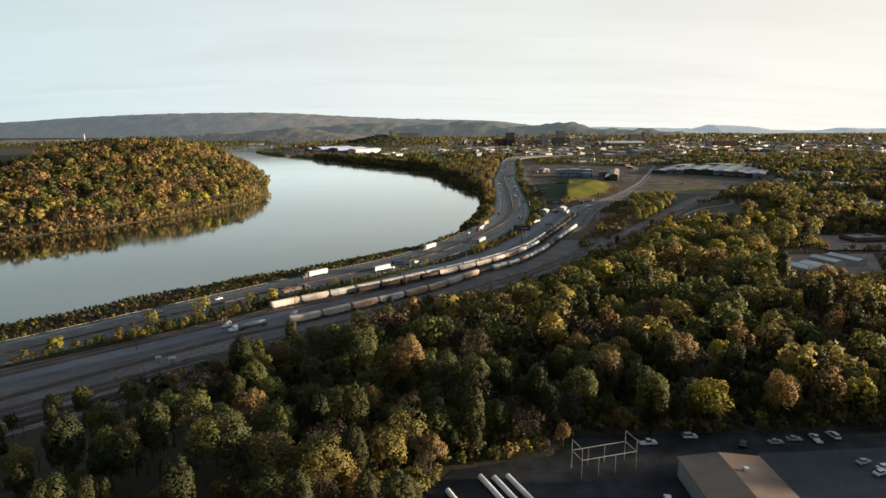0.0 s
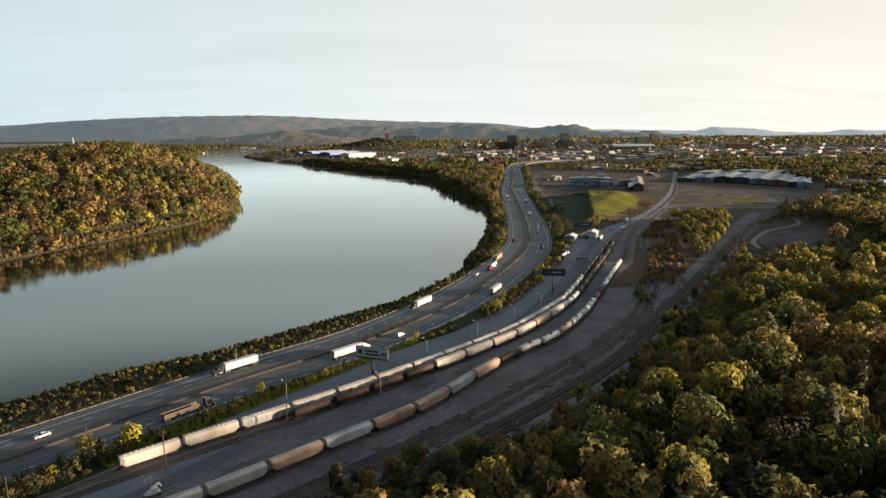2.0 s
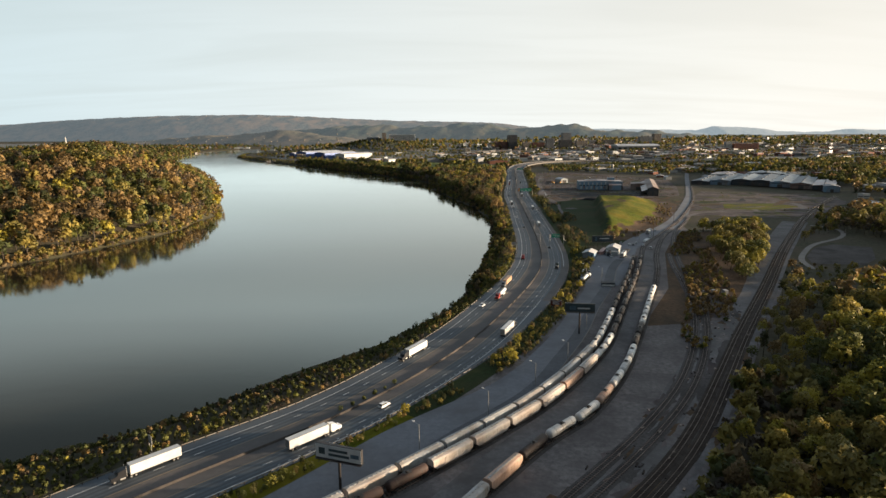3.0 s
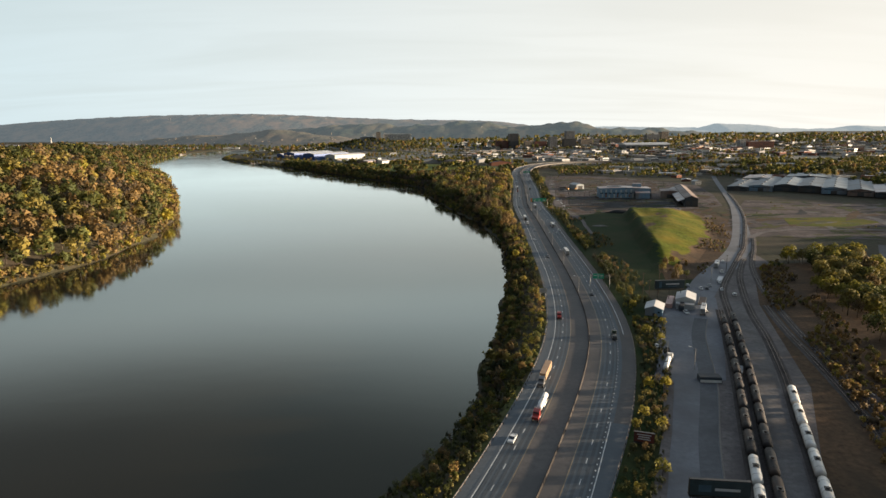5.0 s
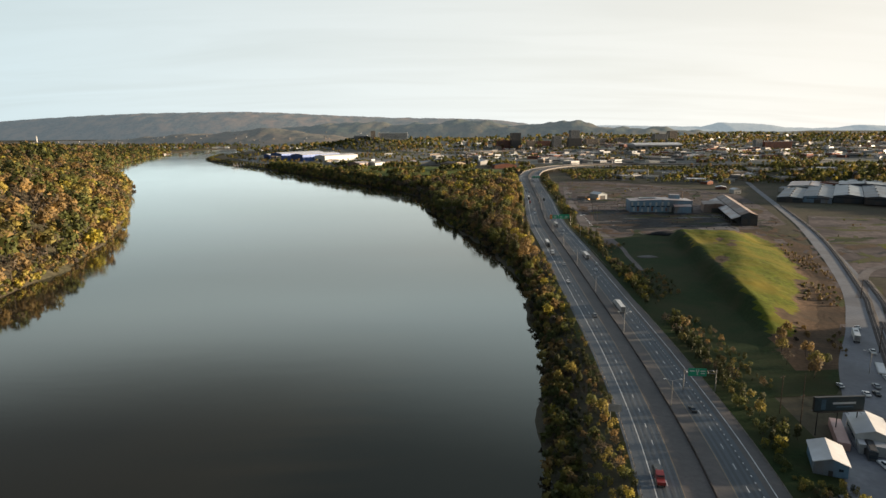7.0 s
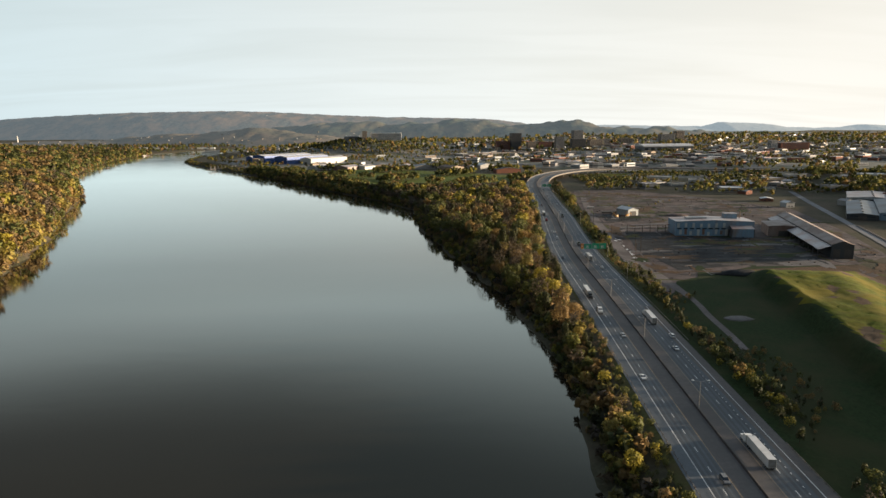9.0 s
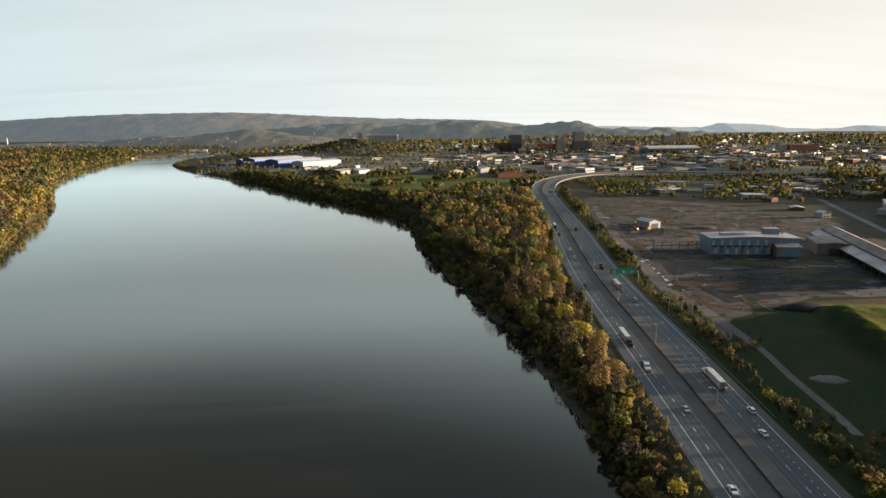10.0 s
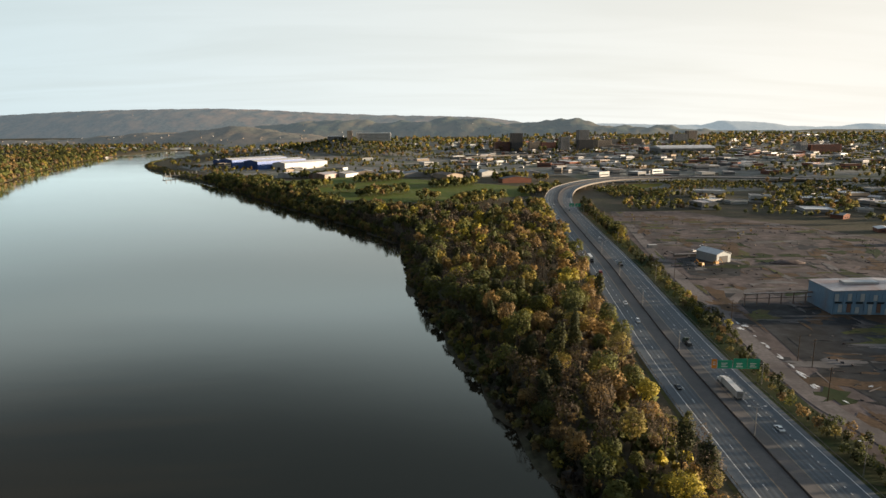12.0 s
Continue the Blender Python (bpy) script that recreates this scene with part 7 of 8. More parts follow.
part("side_roof", Geo().add([(-8, -89, 10.2), (-8, 89, 10.2), (-17, 89, 6.8), (-17, -89, 6.8), (-8, -89, 10.5), (-8, 89, 10.5), (-17, 89, 7.1), (-17, -89, 7.1)],
                            [(3, 2, 1, 0), (4, 5, 6, 7), (0, 1, 5, 4), (1, 2, 6, 5), (2, 3, 7, 6), (3, 0, 4, 7)]), ROOFS["tin"], gallery, "pale tin lean-to roof")
for yy in np.linspace(-87, 87, 14):
    part("column", Geo().box(-16.6, float(yy), 0, 0.7, 0.7, 7.0), WALLS["dark"], gallery)
rack = stand("pipe_rack", (236, 1318, -0.3), 0.05)
tagged(rack, "rusty steel pipe rack beside the mill", "pipe rack")
for dx in np.linspace(-32, 32, 9):
    part("leg", Geo().box(float(dx), 0, 0, 0.5, 0.5, 7.5), WALLS["rust_metal"], rack)
part("pipe_run", Geo().box(0, 0, 7.4, 66, 1.4, 0.6), WALLS["rust_metal"], rack)
part("pipe_run", Geo().box(0, 0.8, 4.2, 66, 0.5, 0.5), WALLS["rust_metal"], rack)
shed("white_shed", 246, 1446, math.radians(20), 15, 22, 7.5, 2.6, "pale_metal", "white", "open shed with a white gabled roof", "shed", ((0, 9, 6),))
block("storage_container", 215, 1500, 0.1, 9, 3.2, 3.4, "grey", "white", "grey storage box with a pale roof", "container", plant=False, plain=True)
block("storage_container", 232, 1462, 0.1, 26, 2.6, 2.6, "dark", "grey", "row of dark storage boxes", "container", plant=False, plain=True)


def digger(x, y, a):
    t = stand("excavator", (x, y, -0.2), a)
    tagged(t, "orange-yellow excavator parked on dirt", "excavator")
    part("house", Geo().box(0, 0, 1.2, 3.6, 2.6, 1.8, taper=0.9), PAINT["yellow"], t)
    part("track", Geo().box(0, -1.2, 0.1, 4.2, 0.7, 0.9).box(0, 1.2, 0.1, 4.2, 0.7, 0.9), "black_steel", t)
    part("boom", Geo().tube((1.5, 0, 2.4), (4.6, 0, 5.0), 0.3, n=6).tube((4.6, 0, 5.0), (6.6, 0, 1.6), 0.22, n=6), PAINT["yellow"], t)


digger(240, 1428, 0.4)
digger(226, 1424, 2.1)

# sheds beyond the cleared site: a low complex of parallel halls
for k, (u, v, w, d, h, roof, wall) in enumerate(((0, 0, 30, 150, 6.5, "slate", "dark_metal"), (33, 10, 34, 200, 8.0, "slate", "blue_metal"), (68, 20, 34, 220, 9.0, "steel", "dark_metal"), (101, 5, 30, 240, 9.5, "slate", "dark_metal"),
                                                 (133, -10, 32, 220, 8.5, "steel", "blue_metal"), (166, -30, 32, 190, 8.0, "slate", "rust_metal"), (199, -40, 32, 140, 7.0, "tin", "dark_metal"), (16, 170, 60, 90, 7.5, "tin", "pale_metal"), (90, 190, 70, 90, 8.5, "steel", "dark_metal"))):
    c, q = math.cos(math.radians(-34)), math.sin(math.radians(-34))
    v += (d - 150) / 2
    t = shed("works_shed", 534 + u * c - v * q, 1442 + u * q + v * c, math.radians(-34), w, d, h, 1.6 + 0.5 * (k % 3), wall, roof, f"low {wall.replace('_', ' ')} works hall with a {roof} roof", "works shed", ((0, 8, 5),), ((h - 2.4, 1.0, "front", -w * 0.4, w * 0.4), (h - 2.4, 1.0, "left", -d * 0.45, d * 0.45)))
    for yy in np.linspace(-d * 0.4, d * 0.4, 5):
        part("roof_vent", Geo().box(0, float(yy), h + 1.5 + 0.5 * (k % 3), 2.2, 7, 1.5), ROOFS["grey"], t)
shed("works_shed", 640, 1225, math.radians(-26), 22, 30, 9, 2, "blue_metal", "grey", "small blue works shed beside the dirt lot", "works shed", ((0, 5, 5),))
for x, y, w, d in ((522, 905, 30, 14), (540, 880, 34, 14), (548, 850, 30, 12), (555, 815, 26, 14), (556, 780, 30, 16), (580, 930, 34, 16), (253, 413, 17, 11), (266, 418, 20, 12), (285, 437, 22, 10), (303, 443, 26, 9)):
    if w:
        shed("white_shed", x, y, 0.3, d, w, 5.0, 1.2, "white", "white", "low white shed in a clearing", "shed")
block("clinic_building", 378, 532, 0.1, 34, 20, 5.0, "brick", "slate", "low brick building with a dark blue roof", "building", 1, 0.3)
for k in range(11):
    park((WHITE_CAR, SILVER_CAR, BLACK_CAR, WHITE_SUV)[k % 4], 334 + 5.2 * k, 508 + 1.0 * (k % 2), 1.5)

# river terminal
for x, y, w, d, h, wall, roof, words in ((-480, 2760, 60, 190, 24, "deep_blue", "white", "long deep-blue terminal shed with a white roof"), (-405, 2705, 60, 170, 22, "deep_blue", "white", "long deep-blue terminal shed with a white roof"),
                                         (-325, 2650, 50, 150, 18, "white", "white", "long white terminal shed"), (-585, 2830, 34, 60, 14, "deep_blue", "white", "deep-blue arched shed near the river")):
    shed("terminal_shed", x, y, math.radians(-38), w, d, h, 4.0, wall, roof, words, "terminal shed", ((0, 12, 8),))
block("terminal_building", -528, 2640, math.radians(-30), 26, 22, 17, "buff", "grey", "square buff terminal building by the river", "building", 3, 0.3)
dock = stand("river_dock", (-590, 2490, WATER - 1), 0.95)
tagged(dock, "steel dock with piles at the river edge", "dock")
part("deck", Geo().box(0, 0, 5.5, 90, 12, 1.2), "concrete", dock)
for dx in np.linspace(-42, 42, 8):
    for dy in (-5, 5):
        part("pile", Geo().tube((float(dx), dy, -1), (float(dx), dy, 14 if dy < 0 else 6), 0.7, n=8), "galvanised", dock)
barge = stand("barge", (-1283, 3540, WATER - 0.8), 1.5)
tagged(barge, "dark flat barge moored at the far bank", "barge")
part("hull", Geo().box(0, 0, 0, 60, 11, 3.2, taper=1.02), "rail", barge)
part("cargo_cover", Geo().box(-14, 0, 3.2, 22, 8, 2.0, taper=0.9), ROOFS["white"], barge)
for k in range(5):
    block("warehouse", -1120 + 95 * k, 3950 + 22 * k, 0.1, 88, 40, 11, "white", "white", "long low white warehouse on the far shore", "warehouse")

# roofs by the bend
for x, y, turn, w, d, h, roof, wall in ((62, 2300, 0.5, 40, 60, 8, "brown", "buff"), (105, 2330, -0.3, 44, 60, 9, "slate", "grey"), (148, 2335, 0.4, 40, 44, 10, "white", "white"), (190, 2170, 0.2, 60, 26, 9, "dark", "brick"), (-10, 2350, 0.2, 60, 50, 8, "slate", "grey"), (-60, 2390, -0.2, 44, 40, 7, "tin", "white"), (-130, 2420, 0.2, 40, 40, 7, "grey", "buff"),
                                        (-210, 2330, -0.5, 44, 60, 9, "tin", "rust_metal"), (-170, 2360, -0.5, 40, 50, 8, "grey", "white"), (-290, 2360, -0.6, 40, 46, 8, "white", "white"), (20, 2440, 0.1, 70, 24, 9, "slate", "grey"), (250, 2330, 0.1, 40, 30, 8, "grey", "grey")):
    shed("riverside_hall", x, y, turn, w, d, h, 4.0, wall, roof, f"low {wall.replace('_', ' ')} hall with a {roof} roof near the bend", "hall")

# hospital hill and the towers of the town
hz = floor_at(-265, 3330)
block("hospital_tower", -262, 3300, 0.1, 20, 22, 46, "buff", "grey", "tall buff hospital tower on the hill", "hospital", 9, 0.4, z=hz - 8, cols=4)
block("hospital_wing", -175, 3330, 0.02, 130, 24, 26, "white", "white", "long pale hospital wing with a white top floor", "hospital", 5, 0.3, z=hz + 1)
block("hospital_wing", -320, 3335, 0.02, 60, 20, 22, "grey", "white", "grey hospital wing with a white top floor", "hospital", 4, 0.4, z=hz - 6)
for x, y, w, d, h, wall, words in ((385, 3420, 44, 40, 76, "dark", "dark glass office tower of many storeys"), (330, 3440, 60, 30, 40, "brick", "broad brown brick office block"), (578, 3420, 36, 34, 58, "grey", "grey office tower of the town"), (640, 3330, 60, 30, 44, "dark", "dark glazed office block"), (700, 3600, 44, 40, 80, "grey", "tall pale grey office tower"),
                                   (470, 3500, 40, 34, 36, "buff", "buff office block of the town"), (540, 3560, 60, 40, 34, "brick", "brick office block of the town"), (760, 3500, 60, 40, 32, "buff", "buff office block of the town"), (1180, 3750, 70, 40, 46, "grey", "wide grey apartment block"), (1270, 3820, 40, 40, 58, "buff", "square buff tower with a set-back top"),
                                   (1420, 3100, 120, 60, 34, "brick", "broad brown brick warehouse block"), (1340, 3080, 26, 26, 40, "white", "white concrete elevator tower"), (860, 3700, 50, 40, 30, "grey", "grey office block of the town"), (980, 3760, 60, 40, 28, "buff", "buff office block of the town")):
    block("office_block", x, y, 0.12, w, d, h, wall, "grey", words, "office block", max(3, int(h / 4.2)), 0.45, cols=0)
arena = stand("arena", (905, 3060, floor_at(905, 3060)), 0.05)
tagged(arena, "wide arena with a pale vaulted roof", "arena")
part("wall", Geo().box(0, 0, 0, 190, 90, 17), WALLS["grey"], arena)
part("roof", Geo().extrude([(-48, 17), (48, 17), (38, 22), (0, 26), (-38, 22)], -98, 98), ROOFS["white"], arena)
for dx in np.linspace(-85, 85, 8):
    part("window", Geo().box(float(dx), -45.1, 4, 14, 0.3, 7), "glass", arena)

# town: low buildings among trees
town = np.random.default_rng(41)
TOWN_WALLS, TOWN_ROOFS = ["white", "brick", "buff", "white", "pale_metal", "grey"], ["grey", "white", "tin", "brown", "tin", "white"]
used = []


def town_building(x, y, big):
    w, d = (town.uniform(18, 48), town.uniform(16, 36)) if big else (town.uniform(10, 20), town.uniform(9, 15))
    h = town.uniform(5, 11) if big else town.uniform(4, 6.5)
    wall, roof, turn = TOWN_WALLS[town.integers(6)], TOWN_ROOFS[town.integers(6)], town.choice([0.1, 0.12, -0.35, 0.5]) + town.normal(0, 0.04)
    if big or town.random() < 0.35:
        block("town_building", x, y, turn, w, d, h, wall, roof, f"flat-roofed {wall.replace('_', ' ')} building with a {roof} roof", "building", 1, 0.18, plant=bool(town.random() < 0.5), plain=y > 2300)
    else:
        shed("house", x, y, turn, w, d, h, h * 0.35, wall, roof, f"small {wall.replace('_', ' ')} house with a {roof} roof", "house", (), ((1.4, 1.2, "front", -w * 0.3, -w * 0.08), (1.4, 1.2, "front", w * 0.08, w * 0.3))[: 1 if y > 2300 else 2])


tries = 0
while len(used) < 300 and tries < 6000:
    tries += 1
    y = 1500 + 3000 * town.random() ** 1.25
    x = town.uniform(-0.15, 0.95) * y + 40
    e, t = near_line(np.array([x]), np.array([y]), hw_line)
    if y < 2250 and (x < 470 or float(e[0]) < 45) or (x < 300 and y < 2480) or any(math.hypot(x - a, y - b) < 34 for a, b in used):
        continue
    if 430 < x < 700 and 1180 < y < 1480 or (-420 < x < -80 and 3150 < y < 3500) or (780 < x < 1020 and 2980 < y < 3140):
        continue
    d, s = near_line(np.array([x]), np.array([y]), RIGHT_BANK)
    if float(d[0] * s[0]) < 90:
        continue
    used.append((x, y))
    town_building(x, y, town.random() < 0.5)
for k in range(40):
    x, y = town.uniform(-1500, -300), town.uniform(3600, 4600)
    d, s = near_line(np.array([x]), np.array([y]), RIGHT_BANK)
    if float(d[0] * s[0]) > 40:
        town_building(x, y, town.random() < 0.3)

# sheds and yards inside the bend
YARDS = [(330, 1790), (480, 1660), (560, 1650), (900, 1640), (1000, 1800), (620, 1930), (440, 1900)]
count = 0
while count < 30:
    x, y = town.uniform(330, 1000), town.uniform(1640, 1930)
    if bool(inside(np.array([x]), np.array([y]), YARDS)[0]) and not any(math.hypot(x - a, y - b) < 24 for a, b in used):
        used.append((x, y))
        town_building(x, y, town.random() < 0.6)
        count += 1

# the packed roofs of the town further off, too small to tell apart
far_town, far_m = Geo(), []
for k in range(1700):
    y = 2250 + 2600 * town.random()
    x = town.uniform(0.02, 0.98) * y + 60
    if float(near_line(np.array([x]), np.array([y]), hw_line)[0][0]) < 60 or (x < 320 and y < 2600) or (780 < x < 1020 and 2960 < y < 3140):
        continue
    w, d, h = town.uniform(10, 42), town.uniform(10, 30), town.uniform(5, 14)
    z, turn, m = floor_at(x, y), town.choice([0.1, -0.3, 0.5]), int(town.integers(5))
    far_town.box(x, y, z, w, d, h, turn, m)
    far_town.box(x, y, z + h + 0.02, w + 0.6, d + 0.6, 0.4, turn, 5 + int(town.integers(4)))
    far_town.box(x, y, z + h * 0.4, w + 0.2, d + 0.2, h * 0.2, turn, 9)
tagged(part("town_roofs", far_town, [WALLS[n] for n in ("white", "brick", "buff", "grey", "pale_metal")] + [ROOFS[n] for n in ("grey", "white", "tin", "brown")] + ["glass"]), "packed low buildings with pale and brown roofs", "buildings", kind="stuff")

# elevated road piers and viaduct
for s in np.arange(S1780 + 200, END + 60, 36.0):
    x, y, z, a = on_line(highway, s)
    t = stand("viaduct_pier", (x, y, floor_at(x, y)), a)
    tagged(t, "concrete pier carrying the elevated highway", "pier", "viaduct piers", kind="structure")
    part("crosshead", Geo().box(0, 0, 6.2, 1.6, 36, 1.4), "concrete", t)
    for dy in (-13, 0, 13):
        part("column", Geo().tube((0, dy, 0), (0, dy, 6.4), 0.8, n=10), "concrete", t)
far_deck = cut(highway, S1780 + 90, S1780 + 1400)
strip("road_deck", far_deck, [(-20.2, 1.0), (-20.2, -1.6), (21.2, -1.6), (21.2, 1.0), (20.9, 1.0), (20.9, 0.05)], "concrete", "concrete deck and parapet of the elevated highway", "viaduct")
strip("road_deck", far_deck, [(-20.2, 1.0), (-19.9, 1.0), (-19.9, 0.05)], "concrete", "concrete parapet of the elevated highway", "parapet")
bridge = curve_through([(60, 2900, 14), (160, 2900, 15), (300, 2960, 16), (430, 2990, 16)])
strip("road_bridge", bridge, [(-7, 1.0), (-7, -1.5), (7, -1.5), (7, 1.0), (6.7, 1.0), (6.7, 0.0), (-6.7, 0.0), (-6.7, 1.0), (-7, 1.0)], "concrete", "pale elevated street bridge in the town", "bridge")


# ---- more trees and scrub ----
def off_road(x, y):
    e, t = near_line(x, y, hw_line)
    return e * t


def right_verge(x, y):
    o = off_road(x, y)
    d, s = near_line(x, y, two(frontage, 3))
    return (o > np.interp(y, (470, 600), (17.4, 22.8))) & (o < 60) & (s * d < np.interp(y, FRONT_Y, FRONT_OFF) - 1.0) & (y > 120) & (y < 735) & (wobble(x, y, 19, 23, 3.0) > -0.75) & (np.hypot(x - 124, y - 722) > 13)


x, y = scatter(-330, 140, 120, 735, 2.6, right_verge, 51)
verge_rows = low_rows(x, y, kinds(x, y, (0.08, 0.36, 0.16, 0.06, 0.32, 0.02), 52), 0.13, 0.32, 53)
verge_rows[:, 3] *= np.where(verge_rows[:, 1] < 345, 1.7, 1.0)
# a few taller yellow bushes stand out of the hedge
tall = np.random.default_rng(153).random(len(verge_rows)) < 0.035
verge_rows[tall, 3] *= 2.0
verge_rows[tall, 5] = 0
forest("verge_scrub", verge_rows, BUSH, "green and yellow scrub on the highway verge", "scrub")


def right_hedge(x, y):
    o = off_road(x, y)
    return (o > 25.0) & (o < 36 + 5 * wobble(x, y, 23, 31, 1.0)) & (y > 735) & (y < 1780) & (wobble(x, y, 17, 29, 6.0) > -1.1)


x, y = scatter(100, 300, 735, 1790, 3.9, right_hedge, 54)
hedge = low_rows(x, y, kinds(x, y, (0.05, 0.34, 0.08, 0.07, 0.40, 0.06), 55), 0.16, 0.60, 56)
hedge[:, 3] *= np.where(hedge[:, 1] > 1540, 1.9, 1.0)
forest("hedge_scrub", hedge, BUSH, "green and russet scrub beside the highway", "scrub")


def mound_side(x, y):
    o = off_road(x, y)
    return (o > 31) & (o < 50 + 9 * wobble(x, y, 37, 29, 1.4)) & (y > 778) & (y < 1085) & (wobble(x, y, 21, 27, 3.1) > -0.45)


x, y = scatter(120, 200, 778, 1090, 4.3, mound_side, 151)
forest("mound_scrub", low_rows(x, y, kinds(x, y, (0.0, 0.34, 0.06, 0.16, 0.16, 0.28), 152), 0.13, 0.36, 154), BUSH, "dark leafless and green scrub beside the mound", "scrub", trunks=False)
YARD_EDGE = [(160, 790), (182, 798), (222, 862), (276, 948), (322, 1070), (306, 1080), (262, 965), (208, 874), (168, 822)]
x, y = scatter(155, 330, 785, 1085, 4.6, lambda x, y: inside(x, y, YARD_EDGE) & (wobble(x, y, 19, 23, 2.1) > -0.2), 155)
forest("brush_scrub", low_rows(x, y, kinds(x, y, (0.03, 0.22, 0.15, 0.30, 0.04, 0.26), 156), 0.10, 0.26, 157), TINY, "russet and bare brush between the mound and the yard road", "scrub", trunks=False)
x = np.array([169, 163, 172, 158, 178, 166, 174, 161.0])
y = np.array([828, 816, 812, 803, 838, 796, 801, 788.0])
forest("mound_trees", rows(x, y, np.array([3, 2, 3, 5, 3, 2, 1, 3]), 0.42, 0.72, 158), MID, "small orange budding trees at the end of the mound")
CLUMP = [(192, 600), (206, 640), (232, 738), (268, 852), (330, 858), (306, 800), (276, 741), (211, 632)]
x, y = scatter(180, 340, 600, 880, 7.0, lambda x, y: inside(x, y, CLUMP) & (wobble(x, y, 21, 33, 2.2) > -0.9), 57)
clump = rows(x, y, kinds(x, y, (0.36, 0.12, 0.30, 0.18, 0.0, 0.04), 58), 0.6, 1.25, 59)
forest("clump_woodland", clump, MID, "yellow and russet trees between the railway lines")
x, y = scatter(90, 280, 480, 860, 3.4, lambda x, y: inside(x, y, [(118, 520), (150, 590), (176, 660), (196, 740), (240, 830), (262, 845), (228, 735), (200, 650), (184, 598), (152, 545), (122, 505)]) & (wobble(x, y, 15, 18, 1.0) > -0.6), 60)
forest("brush_scrub", low_rows(x, y, kinds(x, y, (0.06, 0.12, 0.24, 0.38, 0.0, 0.2), 61), 0.10, 0.34, 62), TINY, "russet brush between the railway lines", "scrub")
x, y = scatter(240, 1500, 1660, 2250, 8.0, lambda x, y: (off_road(x, y) > 30) & (off_road(x, y) < 160) & (x > 300) & (y > 1880 - 0.35 * (x - 300)) & (wobble(x, y, 43, 51, 2.0) > -0.3), 63)
forest("bend_woodland", rows(x, y, kinds(x, y, (0.08, 0.52, 0.22, 0.1, 0.08, 0.0), 64), 0.3, 0.6, 65), TINY, "green trees inside the bend of the elevated road")
patch("ground_field", [(300, 1990), (340, 2062), (400, 2105), (470, 2112), (440, 2060), (360, 1990)], 0.0, "grass", "yellow-green grass inside the road bend", "grass field")
patch("ground_field", [(-175, 2010), (-330, 2200), (-190, 2340), (-60, 2300), (60, 2210), (190, 2080), (180, 1930), (60, 1880), (-60, 1850), (-110, 1900)], 0.1, "lawn", "green meadow park near the river bend", "meadow")


def meadow_trees(x, y):
    d, s = near_line(x, y, RIGHT_BANK)
    r = d * s
    edge = (r > 2) & (r < 60 + 20 * wobble(x, y, 50, 60, 1.0)) & (y > 1700) & (y < 2330)
    inner = (r > 40) & (off_road(x, y) < -24) & (y > 1740) & (y < 2420) & (wobble(x, y, 47, 39, 3.3) > 0.6)
    return edge | inner


x, y = scatter(-980, 260, 1700, 2980, 9.0, meadow_trees, 66)
forest("meadow_woodland", rows(x, y, kinds(x, y, (0.08, 0.52, 0.22, 0.08, 0.10, 0.0), 67), 0.7, 1.2, 68), TINY, "green and olive trees round the riverside meadow")


def town_trees(x, y):
    far = (x > -0.35 * y + 200) & (x < 0.98 * y + 60)
    d, s = near_line(x, y, RIGHT_BANK)
    ok = far & (d * s > 60) & ((y > 2400) | (x > 480 + 0.2 * (y - 1500))) & (off_road(x, y) ** 2 > 40**2) & (wobble(x, y, 90, 110, 1.3) + wobble(x, y, 37, 29, 2.7) > 0.35)
    return ok & ~inside(x, y, [(430, 1180), (430, 1480), (700, 1480), (700, 1180)])


x, y = scatter(-900, 3400, 1250, 3400, 21, town_trees, 69)
forest("town_trees", rows(x, y, kinds(x, y, (0.03, 0.50, 0.18, 0.20, 0.09, 0.0), 70), 0.55, 1.0, 71), TINY, "leafy trees among the buildings of the town", trunks=False)
x, y = scatter(-900, 4600, 3400, 5000, 55, lambda x, y: (x > -0.45 * y) & (x < 0.95 * y) & (wobble(x, y, 150, 110, 0.3) > -0.4), 72)
forest("town_trees", rows(x, y, kinds(x, y, (0.03, 0.50, 0.18, 0.20, 0.09, 0.0), 73), 1.3, 2.1, 74), TINY, "leafy trees beyond the town", trunks=False)
x, y = scatter(-140, 560, 640, 1760, 26, lambda x, y: (inside(x, y, [(300, 960), (380, 1150), (440, 1250), (640, 1180), (520, 1010)]) | inside(x, y, [(200, 1480), (250, 1740), (420, 1610), (430, 1400)])) & (wobble(x, y, 31, 27, 2) > 0.5), 75)
forest("site_scrub", low_rows(x, y, kinds(x, y, (0.1, 0.3, 0.3, 0.3, 0.0, 0.0), 76), 0.14, 0.3, 77), FAR, "low scrub on the cleared site", "scrub")


def low_shore(x, y):
    d, s = near_line(x, y, RIGHT_BANK)
    return (d * s > 0) & (d * s < 22) & (y > 2300) & (y < 3300)


